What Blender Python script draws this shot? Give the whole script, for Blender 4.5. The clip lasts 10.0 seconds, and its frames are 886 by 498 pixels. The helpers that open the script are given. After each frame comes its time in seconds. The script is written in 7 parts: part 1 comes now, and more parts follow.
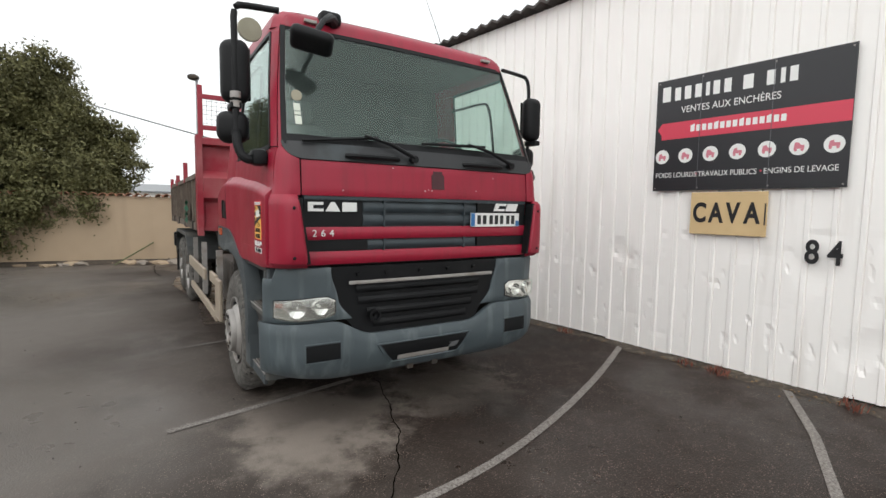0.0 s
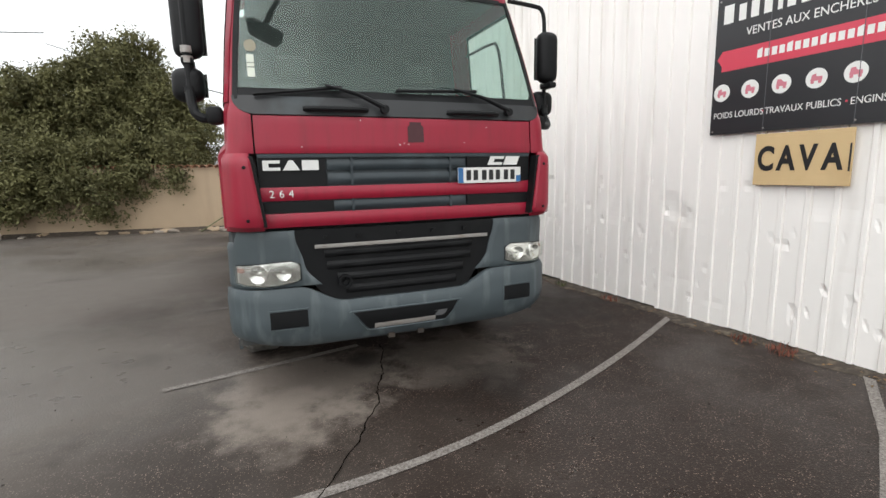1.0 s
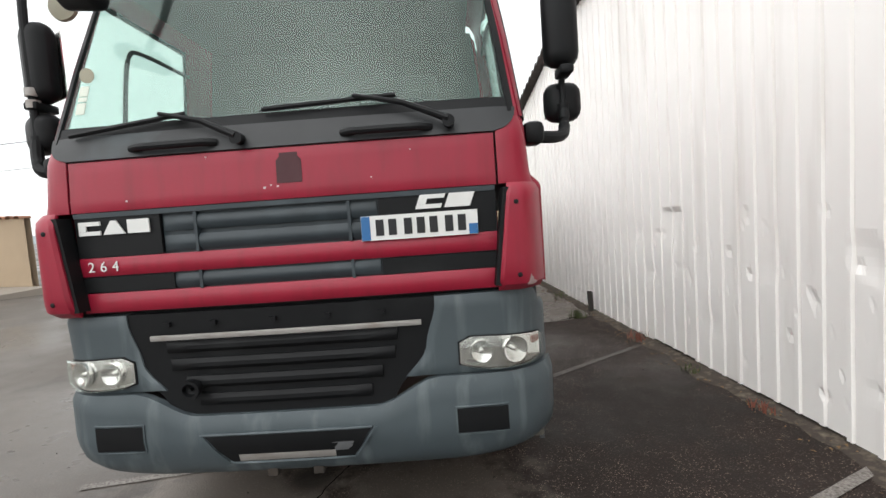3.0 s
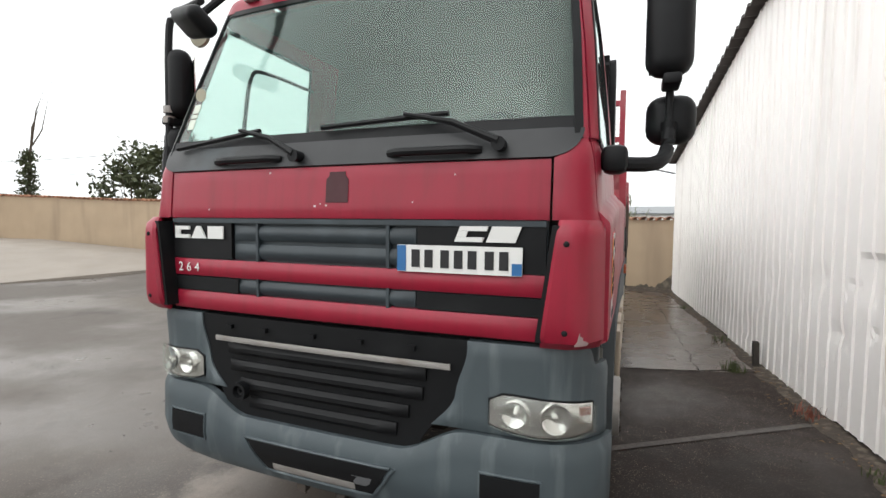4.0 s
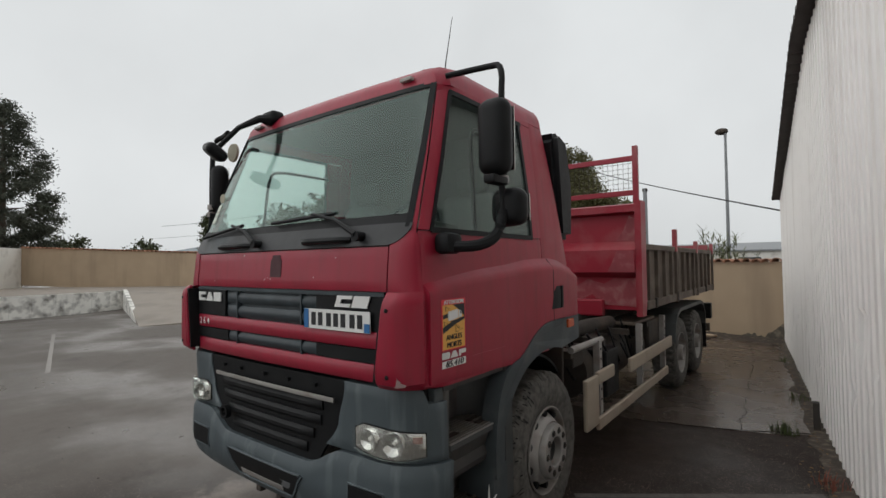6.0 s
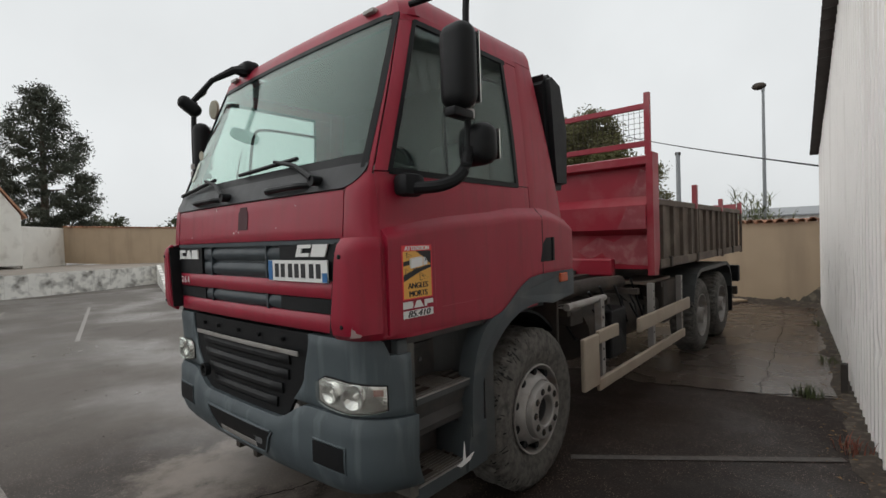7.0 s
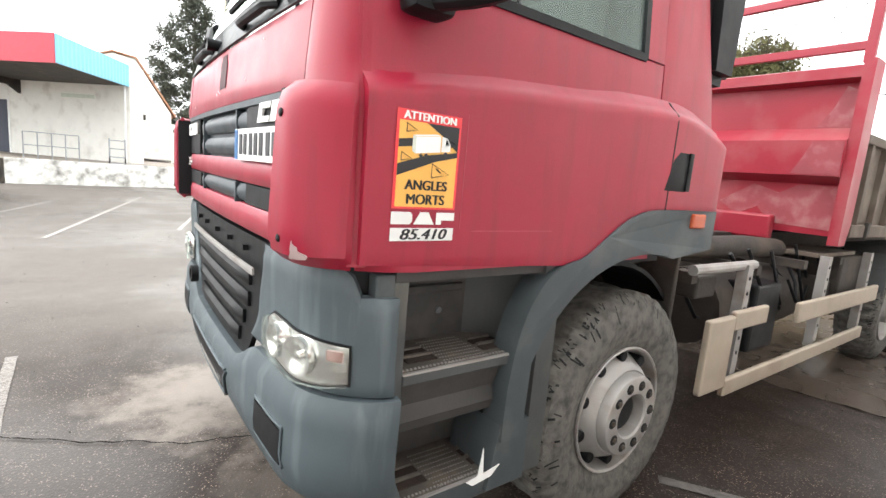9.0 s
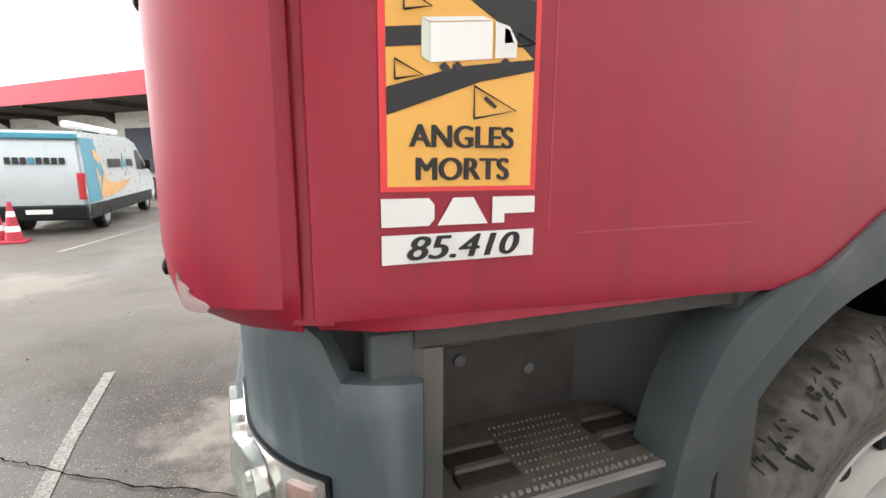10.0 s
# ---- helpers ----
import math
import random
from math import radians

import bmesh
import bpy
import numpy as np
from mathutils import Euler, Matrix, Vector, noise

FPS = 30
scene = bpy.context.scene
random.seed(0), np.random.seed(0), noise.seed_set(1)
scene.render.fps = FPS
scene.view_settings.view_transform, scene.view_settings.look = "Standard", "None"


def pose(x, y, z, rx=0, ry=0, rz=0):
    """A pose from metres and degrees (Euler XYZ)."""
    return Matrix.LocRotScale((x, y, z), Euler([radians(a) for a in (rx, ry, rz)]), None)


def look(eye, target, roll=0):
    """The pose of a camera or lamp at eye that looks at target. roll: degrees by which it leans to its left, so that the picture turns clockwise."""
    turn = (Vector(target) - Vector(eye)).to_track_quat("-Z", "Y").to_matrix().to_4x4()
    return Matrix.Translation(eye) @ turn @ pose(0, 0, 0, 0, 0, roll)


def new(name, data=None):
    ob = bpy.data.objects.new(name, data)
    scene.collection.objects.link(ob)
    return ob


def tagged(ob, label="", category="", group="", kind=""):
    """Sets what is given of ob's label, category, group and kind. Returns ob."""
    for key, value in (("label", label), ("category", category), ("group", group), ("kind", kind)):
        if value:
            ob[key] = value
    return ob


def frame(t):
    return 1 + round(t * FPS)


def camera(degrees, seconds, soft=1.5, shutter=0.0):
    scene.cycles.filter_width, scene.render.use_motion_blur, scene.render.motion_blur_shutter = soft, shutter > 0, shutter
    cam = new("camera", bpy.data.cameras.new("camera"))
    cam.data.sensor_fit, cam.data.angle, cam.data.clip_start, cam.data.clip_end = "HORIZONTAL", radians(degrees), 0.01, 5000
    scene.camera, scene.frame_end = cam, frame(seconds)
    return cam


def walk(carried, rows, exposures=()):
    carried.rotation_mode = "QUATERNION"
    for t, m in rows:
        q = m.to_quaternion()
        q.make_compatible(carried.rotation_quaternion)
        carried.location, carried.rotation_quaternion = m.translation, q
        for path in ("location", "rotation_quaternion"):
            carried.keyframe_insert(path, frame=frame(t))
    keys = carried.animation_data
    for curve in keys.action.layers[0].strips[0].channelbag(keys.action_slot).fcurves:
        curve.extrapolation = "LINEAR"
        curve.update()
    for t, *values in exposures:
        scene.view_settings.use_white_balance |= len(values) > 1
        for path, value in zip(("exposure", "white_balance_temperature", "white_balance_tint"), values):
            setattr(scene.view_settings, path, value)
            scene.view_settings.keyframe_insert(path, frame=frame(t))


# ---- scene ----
cam = camera(86, 10.0)
PATH = [
    (0, (-1.888, -3.085, 1.645), (-0.805, -1.410, 1.476), 0.9),
    (0.5, (-1.469, -3.131, 1.587), (-0.568, -1.363, 1.328), -2.0),
    (1, (-1.026, -3.144, 1.587), (-0.290, -1.312, 1.267), -1.1),
    (1.5, (-0.310, -3.122, 1.606), (0.310, -1.253, 1.256), 0.6),
    (2, (0.050, -2.828, 1.640), (0.495, -0.899, 1.371), -0.5),
    (2.2, (0.215, -2.711, 1.600), (0.564, -0.756, 1.359), -2.1),
    (3.3, (0.921, -1.914, 1.606), (0.635, 0.061, 1.478), -1.3),
    (3.5, (1.003, -1.819, 1.621), (0.535, 0.121, 1.484), 1.2),
    (4, (1.256, -1.772, 1.707), (0.525, 0.087, 1.596), 0.6),
    (4.5, (1.615, -1.900, 1.792), (0.718, -0.113, 1.796), 0.7),
    (5, (1.984, -1.869, 1.819), (0.940, -0.163, 1.850), 2.3),
    (5.5, (2.252, -1.850, 1.835), (1.067, -0.241, 1.919), 0.9),
    (5.7, (2.442, -1.812, 1.859), (1.253, -0.205, 1.933), -0.0),
    (6.8, (2.813, -1.402, 1.759), (1.522, 0.125, 1.781), -1.6),
    (7, (2.801, -1.361, 1.702), (1.493, 0.152, 1.659), -1.8),
    (7.5, (2.643, -1.288, 1.524), (1.308, 0.172, 1.232), -3.4),
    (8, (2.488, -1.108, 1.491), (1.036, 0.191, 1.041), -3.7),
    (8.5, (2.427, -0.786, 1.487), (0.974, 0.542, 1.133), -3.1),
    (9, (2.294, -0.428, 1.515), (0.701, 0.741, 1.206), 4.9),
    (9.5, (1.988, -0.144, 1.476), (0.255, 0.814, 1.193), 4.9),
    (10, (1.742, 0.061, 1.451), (-0.088, 0.783, 1.089), 0.3),
]
EXPOSURES = [(0.0, 0.37), (1.0, 0.55), (2.2, 0.53), (3.5, 0.64), (4.5, 0.4), (5.5, -0.36), (6.0, -0.36), (7.0, -0.25), (7.5, 0.74), (8.0, 1.55), (8.5, 1.74), (9.0, 1.8), (9.5, 1.65), (10.0, 1.6)]
walk(cam, [(t, look(eye, target, roll)) for t, eye, target, roll in PATH], EXPOSURES)

# ---- sky and light ----
world = bpy.data.worlds.new("world")
scene.world = world
world.use_nodes = True
wt = world.node_tree
for n in list(wt.nodes):
    wt.nodes.remove(n)
sky = wt.nodes.new("ShaderNodeTexSky")
sky.sky_type, sky.sun_disc = "NISHITA", False
sky.sun_elevation, sky.sun_rotation = radians(55), radians(200)
sky.air_density, sky.dust_density, sky.ozone_density = 1.0, 4.0, 1.0
grey = wt.nodes.new("ShaderNodeHueSaturation")
grey.inputs["Saturation"].default_value = 0.08
cloud = wt.nodes.new("ShaderNodeTexNoise")
cloud.inputs["Scale"].default_value, cloud.inputs["Detail"].default_value = 2.2, 6.0
cramp = wt.nodes.new("ShaderNodeMapRange")
cramp.inputs["To Min"].default_value, cramp.inputs["To Max"].default_value = 0.8, 1.15
cmul = wt.nodes.new("ShaderNodeMix")
cmul.data_type, cmul.blend_type = "RGBA", "MIX"
cmul.inputs[0].default_value = 0.75
cmul.inputs[7].default_value = (8.6, 8.9, 9.0, 1)
cm2 = wt.nodes.new("ShaderNodeVectorMath")
cm2.operation = "SCALE"
bg = wt.nodes.new("ShaderNodeBackground")
bg.inputs["Strength"].default_value = 0.13
wout = wt.nodes.new("ShaderNodeOutputWorld")
wt.links.new(sky.outputs[0], grey.inputs["Color"])
wt.links.new(grey.outputs[0], cmul.inputs[6])
wt.links.new(cloud.outputs["Fac"], cramp.inputs["Value"])
wt.links.new(cmul.outputs[2], cm2.inputs[0])
wt.links.new(cramp.outputs[0], cm2.inputs["Scale"])
wt.links.new(cm2.outputs[0], bg.inputs["Color"])
wt.links.new(bg.outputs[0], wout.inputs[0])
sun = new("sun", bpy.data.lights.new("sun", "SUN"))
sun.data.energy, sun.data.angle, sun.data.color = 1.05, radians(110), (1.0, 0.98, 0.95)
sun.matrix_world = look((-24, -10, 18), (0, 0, 0))


# ---- materials ----
def mat(name, color, rough=0.6, metal=0.0, vary=0.15, scale=6.0, bump=0.1, bump_scale=60.0, dirt=None, dirt_amount=0.0,
        dirt_scale=2.0, coat=0.0, spec=0.5, streak=0.0, random_piece=0.0):
    """A painted, moulded or mineral surface: base colour varied at two scales, stains of a second colour, fine relief."""
    m = bpy.data.materials.new(name)
    m.use_nodes = True
    t = m.node_tree
    b = t.nodes["Principled BSDF"]
    L = t.links.new
    co = t.nodes.new("ShaderNodeTexCoord")
    def noise_tex(s, detail=5.0, stretch=None):
        n = t.nodes.new("ShaderNodeTexNoise")
        n.inputs["Scale"].default_value, n.inputs["Detail"].default_value = s, detail
        if stretch:
            mp = t.nodes.new("ShaderNodeMapping")
            mp.inputs["Scale"].default_value = stretch
            L(co.outputs["Object"], mp.inputs["Vector"])
            L(mp.outputs[0], n.inputs["Vector"])
        else:
            L(co.outputs["Object"], n.inputs["Vector"])
        return n
    def blend(fac, a, c2):
        x = t.nodes.new("ShaderNodeMix")
        x.data_type = "RGBA"
        L(fac, x.inputs[0])
        for sock, v in ((6, a), (7, c2)):
            if isinstance(v, tuple):
                x.inputs[sock].default_value = (*v, 1)
            else:
                L(v, x.inputs[sock])
        return x.outputs[2]
    # base colours under 0.55 are scaled down to balance them against the sky
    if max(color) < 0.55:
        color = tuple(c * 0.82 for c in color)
    n1 = noise_tex(scale)
    lo = tuple(c * (1 - vary) for c in color)
    hi = tuple(min(1, c * (1 + vary)) for c in color)
    col = blend(n1.outputs["Fac"], lo, hi)
    if random_piece:
        oi = t.nodes.new("ShaderNodeObjectInfo")
        rm = t.nodes.new("ShaderNodeMapRange")
        rm.inputs["To Min"].default_value, rm.inputs["To Max"].default_value = 1 - random_piece, 1 + random_piece
        hs = t.nodes.new("ShaderNodeHueSaturation")
        L(oi.outputs["Random"], rm.inputs["Value"])
        L(rm.outputs[0], hs.inputs["Value"])
        L(col, hs.inputs["Color"])
        col = hs.outputs[0]
    if dirt:
        nd = noise_tex(dirt_scale, 8.0, (1, 1, 0.12) if streak else None)
        r = t.nodes.new("ShaderNodeMapRange")
        r.inputs["From Min"].default_value, r.inputs["From Max"].default_value = 0.62 - 0.25 * dirt_amount, 0.78
        r.inputs["To Max"].default_value = min(1.0, 0.3 + dirt_amount)
        L(nd.outputs["Fac"], r.inputs["Value"])
        col = blend(r.outputs[0], col, dirt)
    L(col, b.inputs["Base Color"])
    rr = t.nodes.new("ShaderNodeMapRange")
    rr.inputs["To Min"].default_value, rr.inputs["To Max"].default_value = max(0.02, rough - 0.1), min(1, rough + 0.1)
    n2 = noise_tex(scale * 2.7)
    L(n2.outputs["Fac"], rr.inputs["Value"])
    L(rr.outputs[0], b.inputs["Roughness"])
    b.inputs["Metallic"].default_value = metal
    b.inputs["Specular IOR Level"].default_value = spec
    b.inputs["Coat Weight"].default_value = coat
    b.inputs["Coat Roughness"].default_value = 0.12
    if bump:
        n3 = noise_tex(bump_scale, 4.0)
        bp = t.nodes.new("ShaderNodeBump")
        bp.inputs["Strength"].default_value, bp.inputs["Distance"].default_value = bump, 0.01
        L(n3.outputs["Fac"], bp.inputs["Height"])
        L(bp.outputs[0], b.inputs["Normal"])
    return m


def glass(name, tint, haze, haze_color=(0.35, 0.4, 0.4), ior=1.5):
    """A thin pane: clear with a tint, mirror-like at grazing angles, with some dust on it."""
    m = bpy.data.materials.new(name)
    m.use_nodes = True
    t = m.node_tree
    for n in list(t.nodes):
        t.nodes.remove(n)
    L = t.links.new
    clear = t.nodes.new("ShaderNodeBsdfTransparent")
    clear.inputs[0].default_value = (*tint, 1)
    dust = t.nodes.new("ShaderNodeBsdfDiffuse")
    dust.inputs[0].default_value = (*haze_color, 1)
    nz = t.nodes.new("ShaderNodeTexNoise")
    nz.inputs["Scale"].default_value = 3.0
    co = t.nodes.new("ShaderNodeTexCoord")
    L(co.outputs["Object"], nz.inputs["Vector"])
    mr = t.nodes.new("ShaderNodeMapRange")
    mr.inputs["To Min"].default_value, mr.inputs["To Max"].default_value = haze * 0.7, haze * 1.3
    L(nz.outputs["Fac"], mr.inputs["Value"])
    m1 = t.nodes.new("ShaderNodeMixShader")
    L(mr.outputs[0], m1.inputs[0])
    L(clear.outputs[0], m1.inputs[1])
    L(dust.outputs[0], m1.inputs[2])
    gl = t.nodes.new("ShaderNodeBsdfGlossy")
    gl.inputs["Roughness"].default_value = 0.03
    gl.inputs["Color"].default_value = (0.9, 1.0, 0.96, 1)
    lw = t.nodes.new("ShaderNodeLayerWeight")
    lw.inputs["Blend"].default_value = 0.5
    pw = t.nodes.new("ShaderNodeMath")
    pw.operation = "POWER"
    pw.inputs[1].default_value = 5.0
    L(lw.outputs["Facing"], pw.inputs[0])
    fr = t.nodes.new("ShaderNodeMapRange")
    fr.inputs["To Min"].default_value, fr.inputs["To Max"].default_value = ((ior - 1) / (ior + 1)) ** 2, 0.9
    L(pw.outputs[0], fr.inputs["Value"])
    m2 = t.nodes.new("ShaderNodeMixShader")
    L(fr.outputs[0], m2.inputs[0])
    L(m1.outputs[0], m2.inputs[1])
    L(gl.outputs[0], m2.inputs[2])
    o = t.nodes.new("ShaderNodeOutputMaterial")
    L(m2.outputs[0], o.inputs[0])
    return m


def asphalt():
    """Damp, worn asphalt: stone chips in dark binder, worn ground paled further for the sky's sheen, wet patches, dried
    mud stains.
    """
    m = bpy.data.materials.new("damp_asphalt")
    m.use_nodes = True
    t = m.node_tree
    L = t.links.new
    b = t.nodes["Principled BSDF"]
    co = t.nodes.new("ShaderNodeTexCoord")
    P = co.outputs["Object"]
    def noise_n(s, d=5.0, rough=0.5):
        n = t.nodes.new("ShaderNodeTexNoise")
        n.inputs["Scale"].default_value, n.inputs["Detail"].default_value, n.inputs["Roughness"].default_value = s, d, rough
        L(P, n.inputs["Vector"])
        return n.outputs["Fac"]
    def rng(v, a, c, lo=0.0, hi=1.0):
        r = t.nodes.new("ShaderNodeMapRange")
        r.interpolation_type = "SMOOTHSTEP"
        for k, q in (("From Min", a), ("From Max", c), ("To Min", lo), ("To Max", hi)):
            r.inputs[k].default_value = q
        L(v, r.inputs["Value"])
        return r.outputs[0]
    def mth(op, a, c):
        n = t.nodes.new("ShaderNodeMath")
        n.operation = op
        for i, q in enumerate((a, c)):
            if isinstance(q, (int, float)):
                n.inputs[i].default_value = q
            else:
                L(q, n.inputs[i])
        return n.outputs[0]
    def mixc(f, a, c):
        x = t.nodes.new("ShaderNodeMix")
        x.data_type = "RGBA"
        L(f, x.inputs[0])
        for s, q in ((6, a), (7, c)):
            if isinstance(q, tuple):
                x.inputs[s].default_value = (*q, 1)
            else:
                L(q, x.inputs[s])
        return x.outputs[2]
    def spot(x, y, r, soft):
        d = t.nodes.new("ShaderNodeVectorMath")
        d.operation = "DISTANCE"
        L(P, d.inputs[0])
        d.inputs[1].default_value = (x, y, 0)
        w = mth("ADD", d.outputs["Value"], mth("MULTIPLY", mth("SUBTRACT", noise_n(3.2, 9, 0.62), 0.5), soft * 3.2))
        return rng(w, r, r + soft, 1.0, 0.0)
    sep = t.nodes.new("ShaderNodeSeparateXYZ")
    L(P, sep.inputs[0])
    vor = t.nodes.new("ShaderNodeTexVoronoi")
    vor.inputs["Scale"].default_value = 95.0
    L(P, vor.inputs["Vector"])
    chips = rng(vor.outputs["Distance"], 0.1, 0.5)
    sepc = t.nodes.new("ShaderNodeSeparateColor")
    L(vor.outputs["Color"], sepc.inputs[0])
    pale = rng(sepc.outputs[0], 0.4, 1.0)
    pale = mth("MULTIPLY", pale, rng(noise_n(7, 4), 0.38, 0.62, 0.35, 1.0))
    stone = mixc(pale, (0.026, 0.0185, 0.0148), (0.33, 0.25, 0.205))
    binder = mixc(noise_n(0.5, 6), (0.013, 0.0086, 0.0068), (0.03, 0.0205, 0.0165))
    base = mixc(chips, stone, binder)
    # worn ground, paled towards -x to put the wet sky sheen in its colour
    worn = mth("ADD", mth("MULTIPLY", sep.outputs["X"], -0.26), mth("MULTIPLY", noise_n(0.45, 5), 1.6))
    worn_sheen = rng(worn, 0.75, 1.7)
    base = mixc(mth("MULTIPLY", worn_sheen, 0.68), base, (0.16, 0.143, 0.127))
    base = mixc(mth("MULTIPLY", rng(noise_n(1.1, 8, 0.65), 0.55, 0.7), 0.45), base, (0.035, 0.03, 0.027))
    for x, y, r, s, k in ((-0.7, 0.45, 0.35, 0.5, 0.55), (0.5, 0.5, 0.3, 0.5, 0.4), (-1.0, 0.1, 0.15, 0.4, 0.5), (-0.9, -0.05, 0.2, 0.4, 0.4), (-5.0, -2.6, 0.4, 0.5, 0.5)):
        base = mixc(mth("MULTIPLY", spot(x, y, r, s), k), base, (0.25, 0.215, 0.185))
    for x, y, r, s in ((-0.25, 0.75, 0.06, 0.15), (1.35, 1.15, 0.08, 0.2), (0.6, -0.1, 0.1, 0.5), (2.2, 1.6, 0.3, 0.9)):
        base = mixc(mth("MULTIPLY", spot(x, y, r, s), 0.7), base, (0.02, 0.017, 0.015))
    L(base, b.inputs["Base Color"])
    wet = rng(noise_n(0.33, 4), 0.42, 0.62)
    rough = mth("SUBTRACT", 0.7, mth("MULTIPLY", wet, 0.4))
    rough = mth("ADD", rough, mth("MULTIPLY", mth("SUBTRACT", noise_n(6, 5), 0.5), 0.2))
    L(rough, b.inputs["Roughness"])
    b.inputs["Specular IOR Level"].default_value = 0.18
    bp = t.nodes.new("ShaderNodeBump")
    bp.inputs["Strength"].default_value, bp.inputs["Distance"].default_value = 0.4, 0.003
    L(mth("SUBTRACT", 1.0, vor.outputs["Distance"]), bp.inputs["Height"])
    L(bp.outputs[0], b.inputs["Normal"])
    return m


M_ASPHALT = asphalt()
M_CONCRETE = mat("damp_concrete", (0.1, 0.077, 0.063), 0.27, vary=0.4, scale=0.7, bump=0.12, bump_scale=50, dirt=(0.05, 0.037, 0.029), dirt_amount=0.75, dirt_scale=0.8)
M_LINE = mat("worn_road_paint", (0.3, 0.275, 0.25), 0.8, vary=0.4, scale=60, bump=0.5, bump_scale=110, dirt=(0.05, 0.038, 0.032), dirt_amount=0.95, dirt_scale=75)
M_DOCKTOP = mat("pale_worn_concrete", (0.33, 0.285, 0.24), 0.7, vary=0.2, scale=0.9, bump=0.3, bump_scale=40, dirt=(0.16, 0.14, 0.12), dirt_amount=0.4, dirt_scale=0.7)
M_LINECLEAR = mat("pale_road_paint", (0.36, 0.335, 0.31), 0.75, vary=0.2, scale=9, bump=0.4, bump_scale=110, dirt=(0.16, 0.14, 0.12), dirt_amount=0.5, dirt_scale=9)
M_LINEFAINT = mat("faint_road_paint", (0.12, 0.105, 0.095), 0.75, vary=0.35, scale=18, bump=0.5, bump_scale=110, dirt=(0.05, 0.045, 0.04), dirt_amount=0.95, dirt_scale=16)
M_SHEET = mat("white_steel_sheet", (0.93, 0.905, 0.875), 0.45, vary=0.03, scale=2, bump=0.05, bump_scale=8, dirt=(0.6, 0.56, 0.51), dirt_amount=0.25, dirt_scale=3.0, streak=1)
M_FIBRE = mat("dark_fibre_cement", (0.09, 0.08, 0.075), 0.9, vary=0.3, bump=0.3)
M_RENDER = mat("beige_render", (0.5, 0.38, 0.26), 0.9, vary=0.14, scale=1.2, bump=0.35, bump_scale=40, dirt=(0.2, 0.15, 0.11), dirt_amount=0.3, dirt_scale=1.3, streak=1)
M_TILE = mat("clay_tile", (0.4, 0.2, 0.12), 0.85, vary=0.3, scale=8, bump=0.3, random_piece=0.3)
M_WHITEWALL = mat("stained_white_render", (0.8, 0.78, 0.73), 0.85, vary=0.08, scale=2, bump=0.3, bump_scale=30, dirt=(0.42, 0.38, 0.33), dirt_amount=0.3, dirt_scale=1.5)
M_DOCKWALL = mat("peeling_white_render", (0.82, 0.8, 0.75), 0.85, vary=0.08, scale=2, bump=0.5, bump_scale=14, dirt=(0.08, 0.068, 0.055), dirt_amount=0.72, dirt_scale=3.4)
M_RED = mat("faded_red_paint", (0.345, 0.012, 0.037), 0.42, vary=0.16, scale=2.5, bump=0.03, bump_scale=200, dirt=(0.21, 0.011, 0.025), dirt_amount=0.6, dirt_scale=18.0, streak=1, coat=0.08, spec=0.4)
M_GREY = mat("grey_blue_plastic", (0.07, 0.09, 0.1), 0.55, vary=0.2, scale=4, bump=0.08, bump_scale=300, dirt=(0.17, 0.2, 0.21), dirt_amount=0.35, dirt_scale=11, streak=1)
M_ARCH = mat("dirty_grey_plastic", (0.058, 0.07, 0.076), 0.6, vary=0.25, scale=4, bump=0.1, bump_scale=200, dirt=(0.12, 0.125, 0.12), dirt_amount=0.4, dirt_scale=4)
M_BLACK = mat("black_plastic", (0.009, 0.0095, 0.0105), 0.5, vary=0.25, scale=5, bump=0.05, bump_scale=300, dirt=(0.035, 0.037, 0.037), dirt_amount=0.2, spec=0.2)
M_COWL = mat("dark_blue_black_plastic", (0.02, 0.022, 0.024), 0.5, vary=0.3, scale=4, bump=0.05, bump_scale=300, dirt=(0.09, 0.12, 0.13), dirt_amount=0.3)
M_DARKBLUE = mat("dark_blue_black_plastic", (0.03, 0.042, 0.05), 0.5, vary=0.3, scale=4, bump=0.05, bump_scale=300, dirt=(0.09, 0.12, 0.13), dirt_amount=0.3)
M_CHASSIS = mat("dirty_chassis_steel", (0.05, 0.042, 0.036), 0.75, metal=0.2, vary=0.4, scale=5, bump=0.3, dirt=(0.12, 0.09, 0.065), dirt_amount=0.5)
M_TYRE = mat("dusty_rubber", (0.135, 0.126, 0.113), 0.85, vary=0.35, scale=9, bump=0.35, bump_scale=60, dirt=(0.03, 0.029, 0.027), dirt_amount=0.8, dirt_scale=24)
M_RIM = mat("dirty_silver_steel", (0.39, 0.37, 0.35), 0.5, metal=0.35, vary=0.2, scale=8, bump=0.15, dirt=(0.15, 0.1, 0.07), dirt_amount=0.4, dirt_scale=6)
M_ALU = mat("dull_aluminium", (0.5, 0.42, 0.33), 0.5, metal=0.4, vary=0.15, scale=5, bump=0.1, dirt=(0.28, 0.2, 0.14), dirt_amount=0.4)
M_SIDE = mat("grimy_brown_steel", (0.13, 0.1, 0.078), 0.8, vary=0.35, scale=5, bump=0.3, dirt=(0.24, 0.2, 0.16), dirt_amount=0.4, dirt_scale=3)
M_WHITE = mat("white_paint", (0.78, 0.78, 0.76), 0.4, vary=0.04)
M_SIGN = mat("charcoal_sign_print", (0.022, 0.022, 0.026), 0.4, vary=0.1, bump=0)
M_SIGNRED = mat("red_sign_print", (0.62, 0.05, 0.09), 0.4, vary=0.05, bump=0)
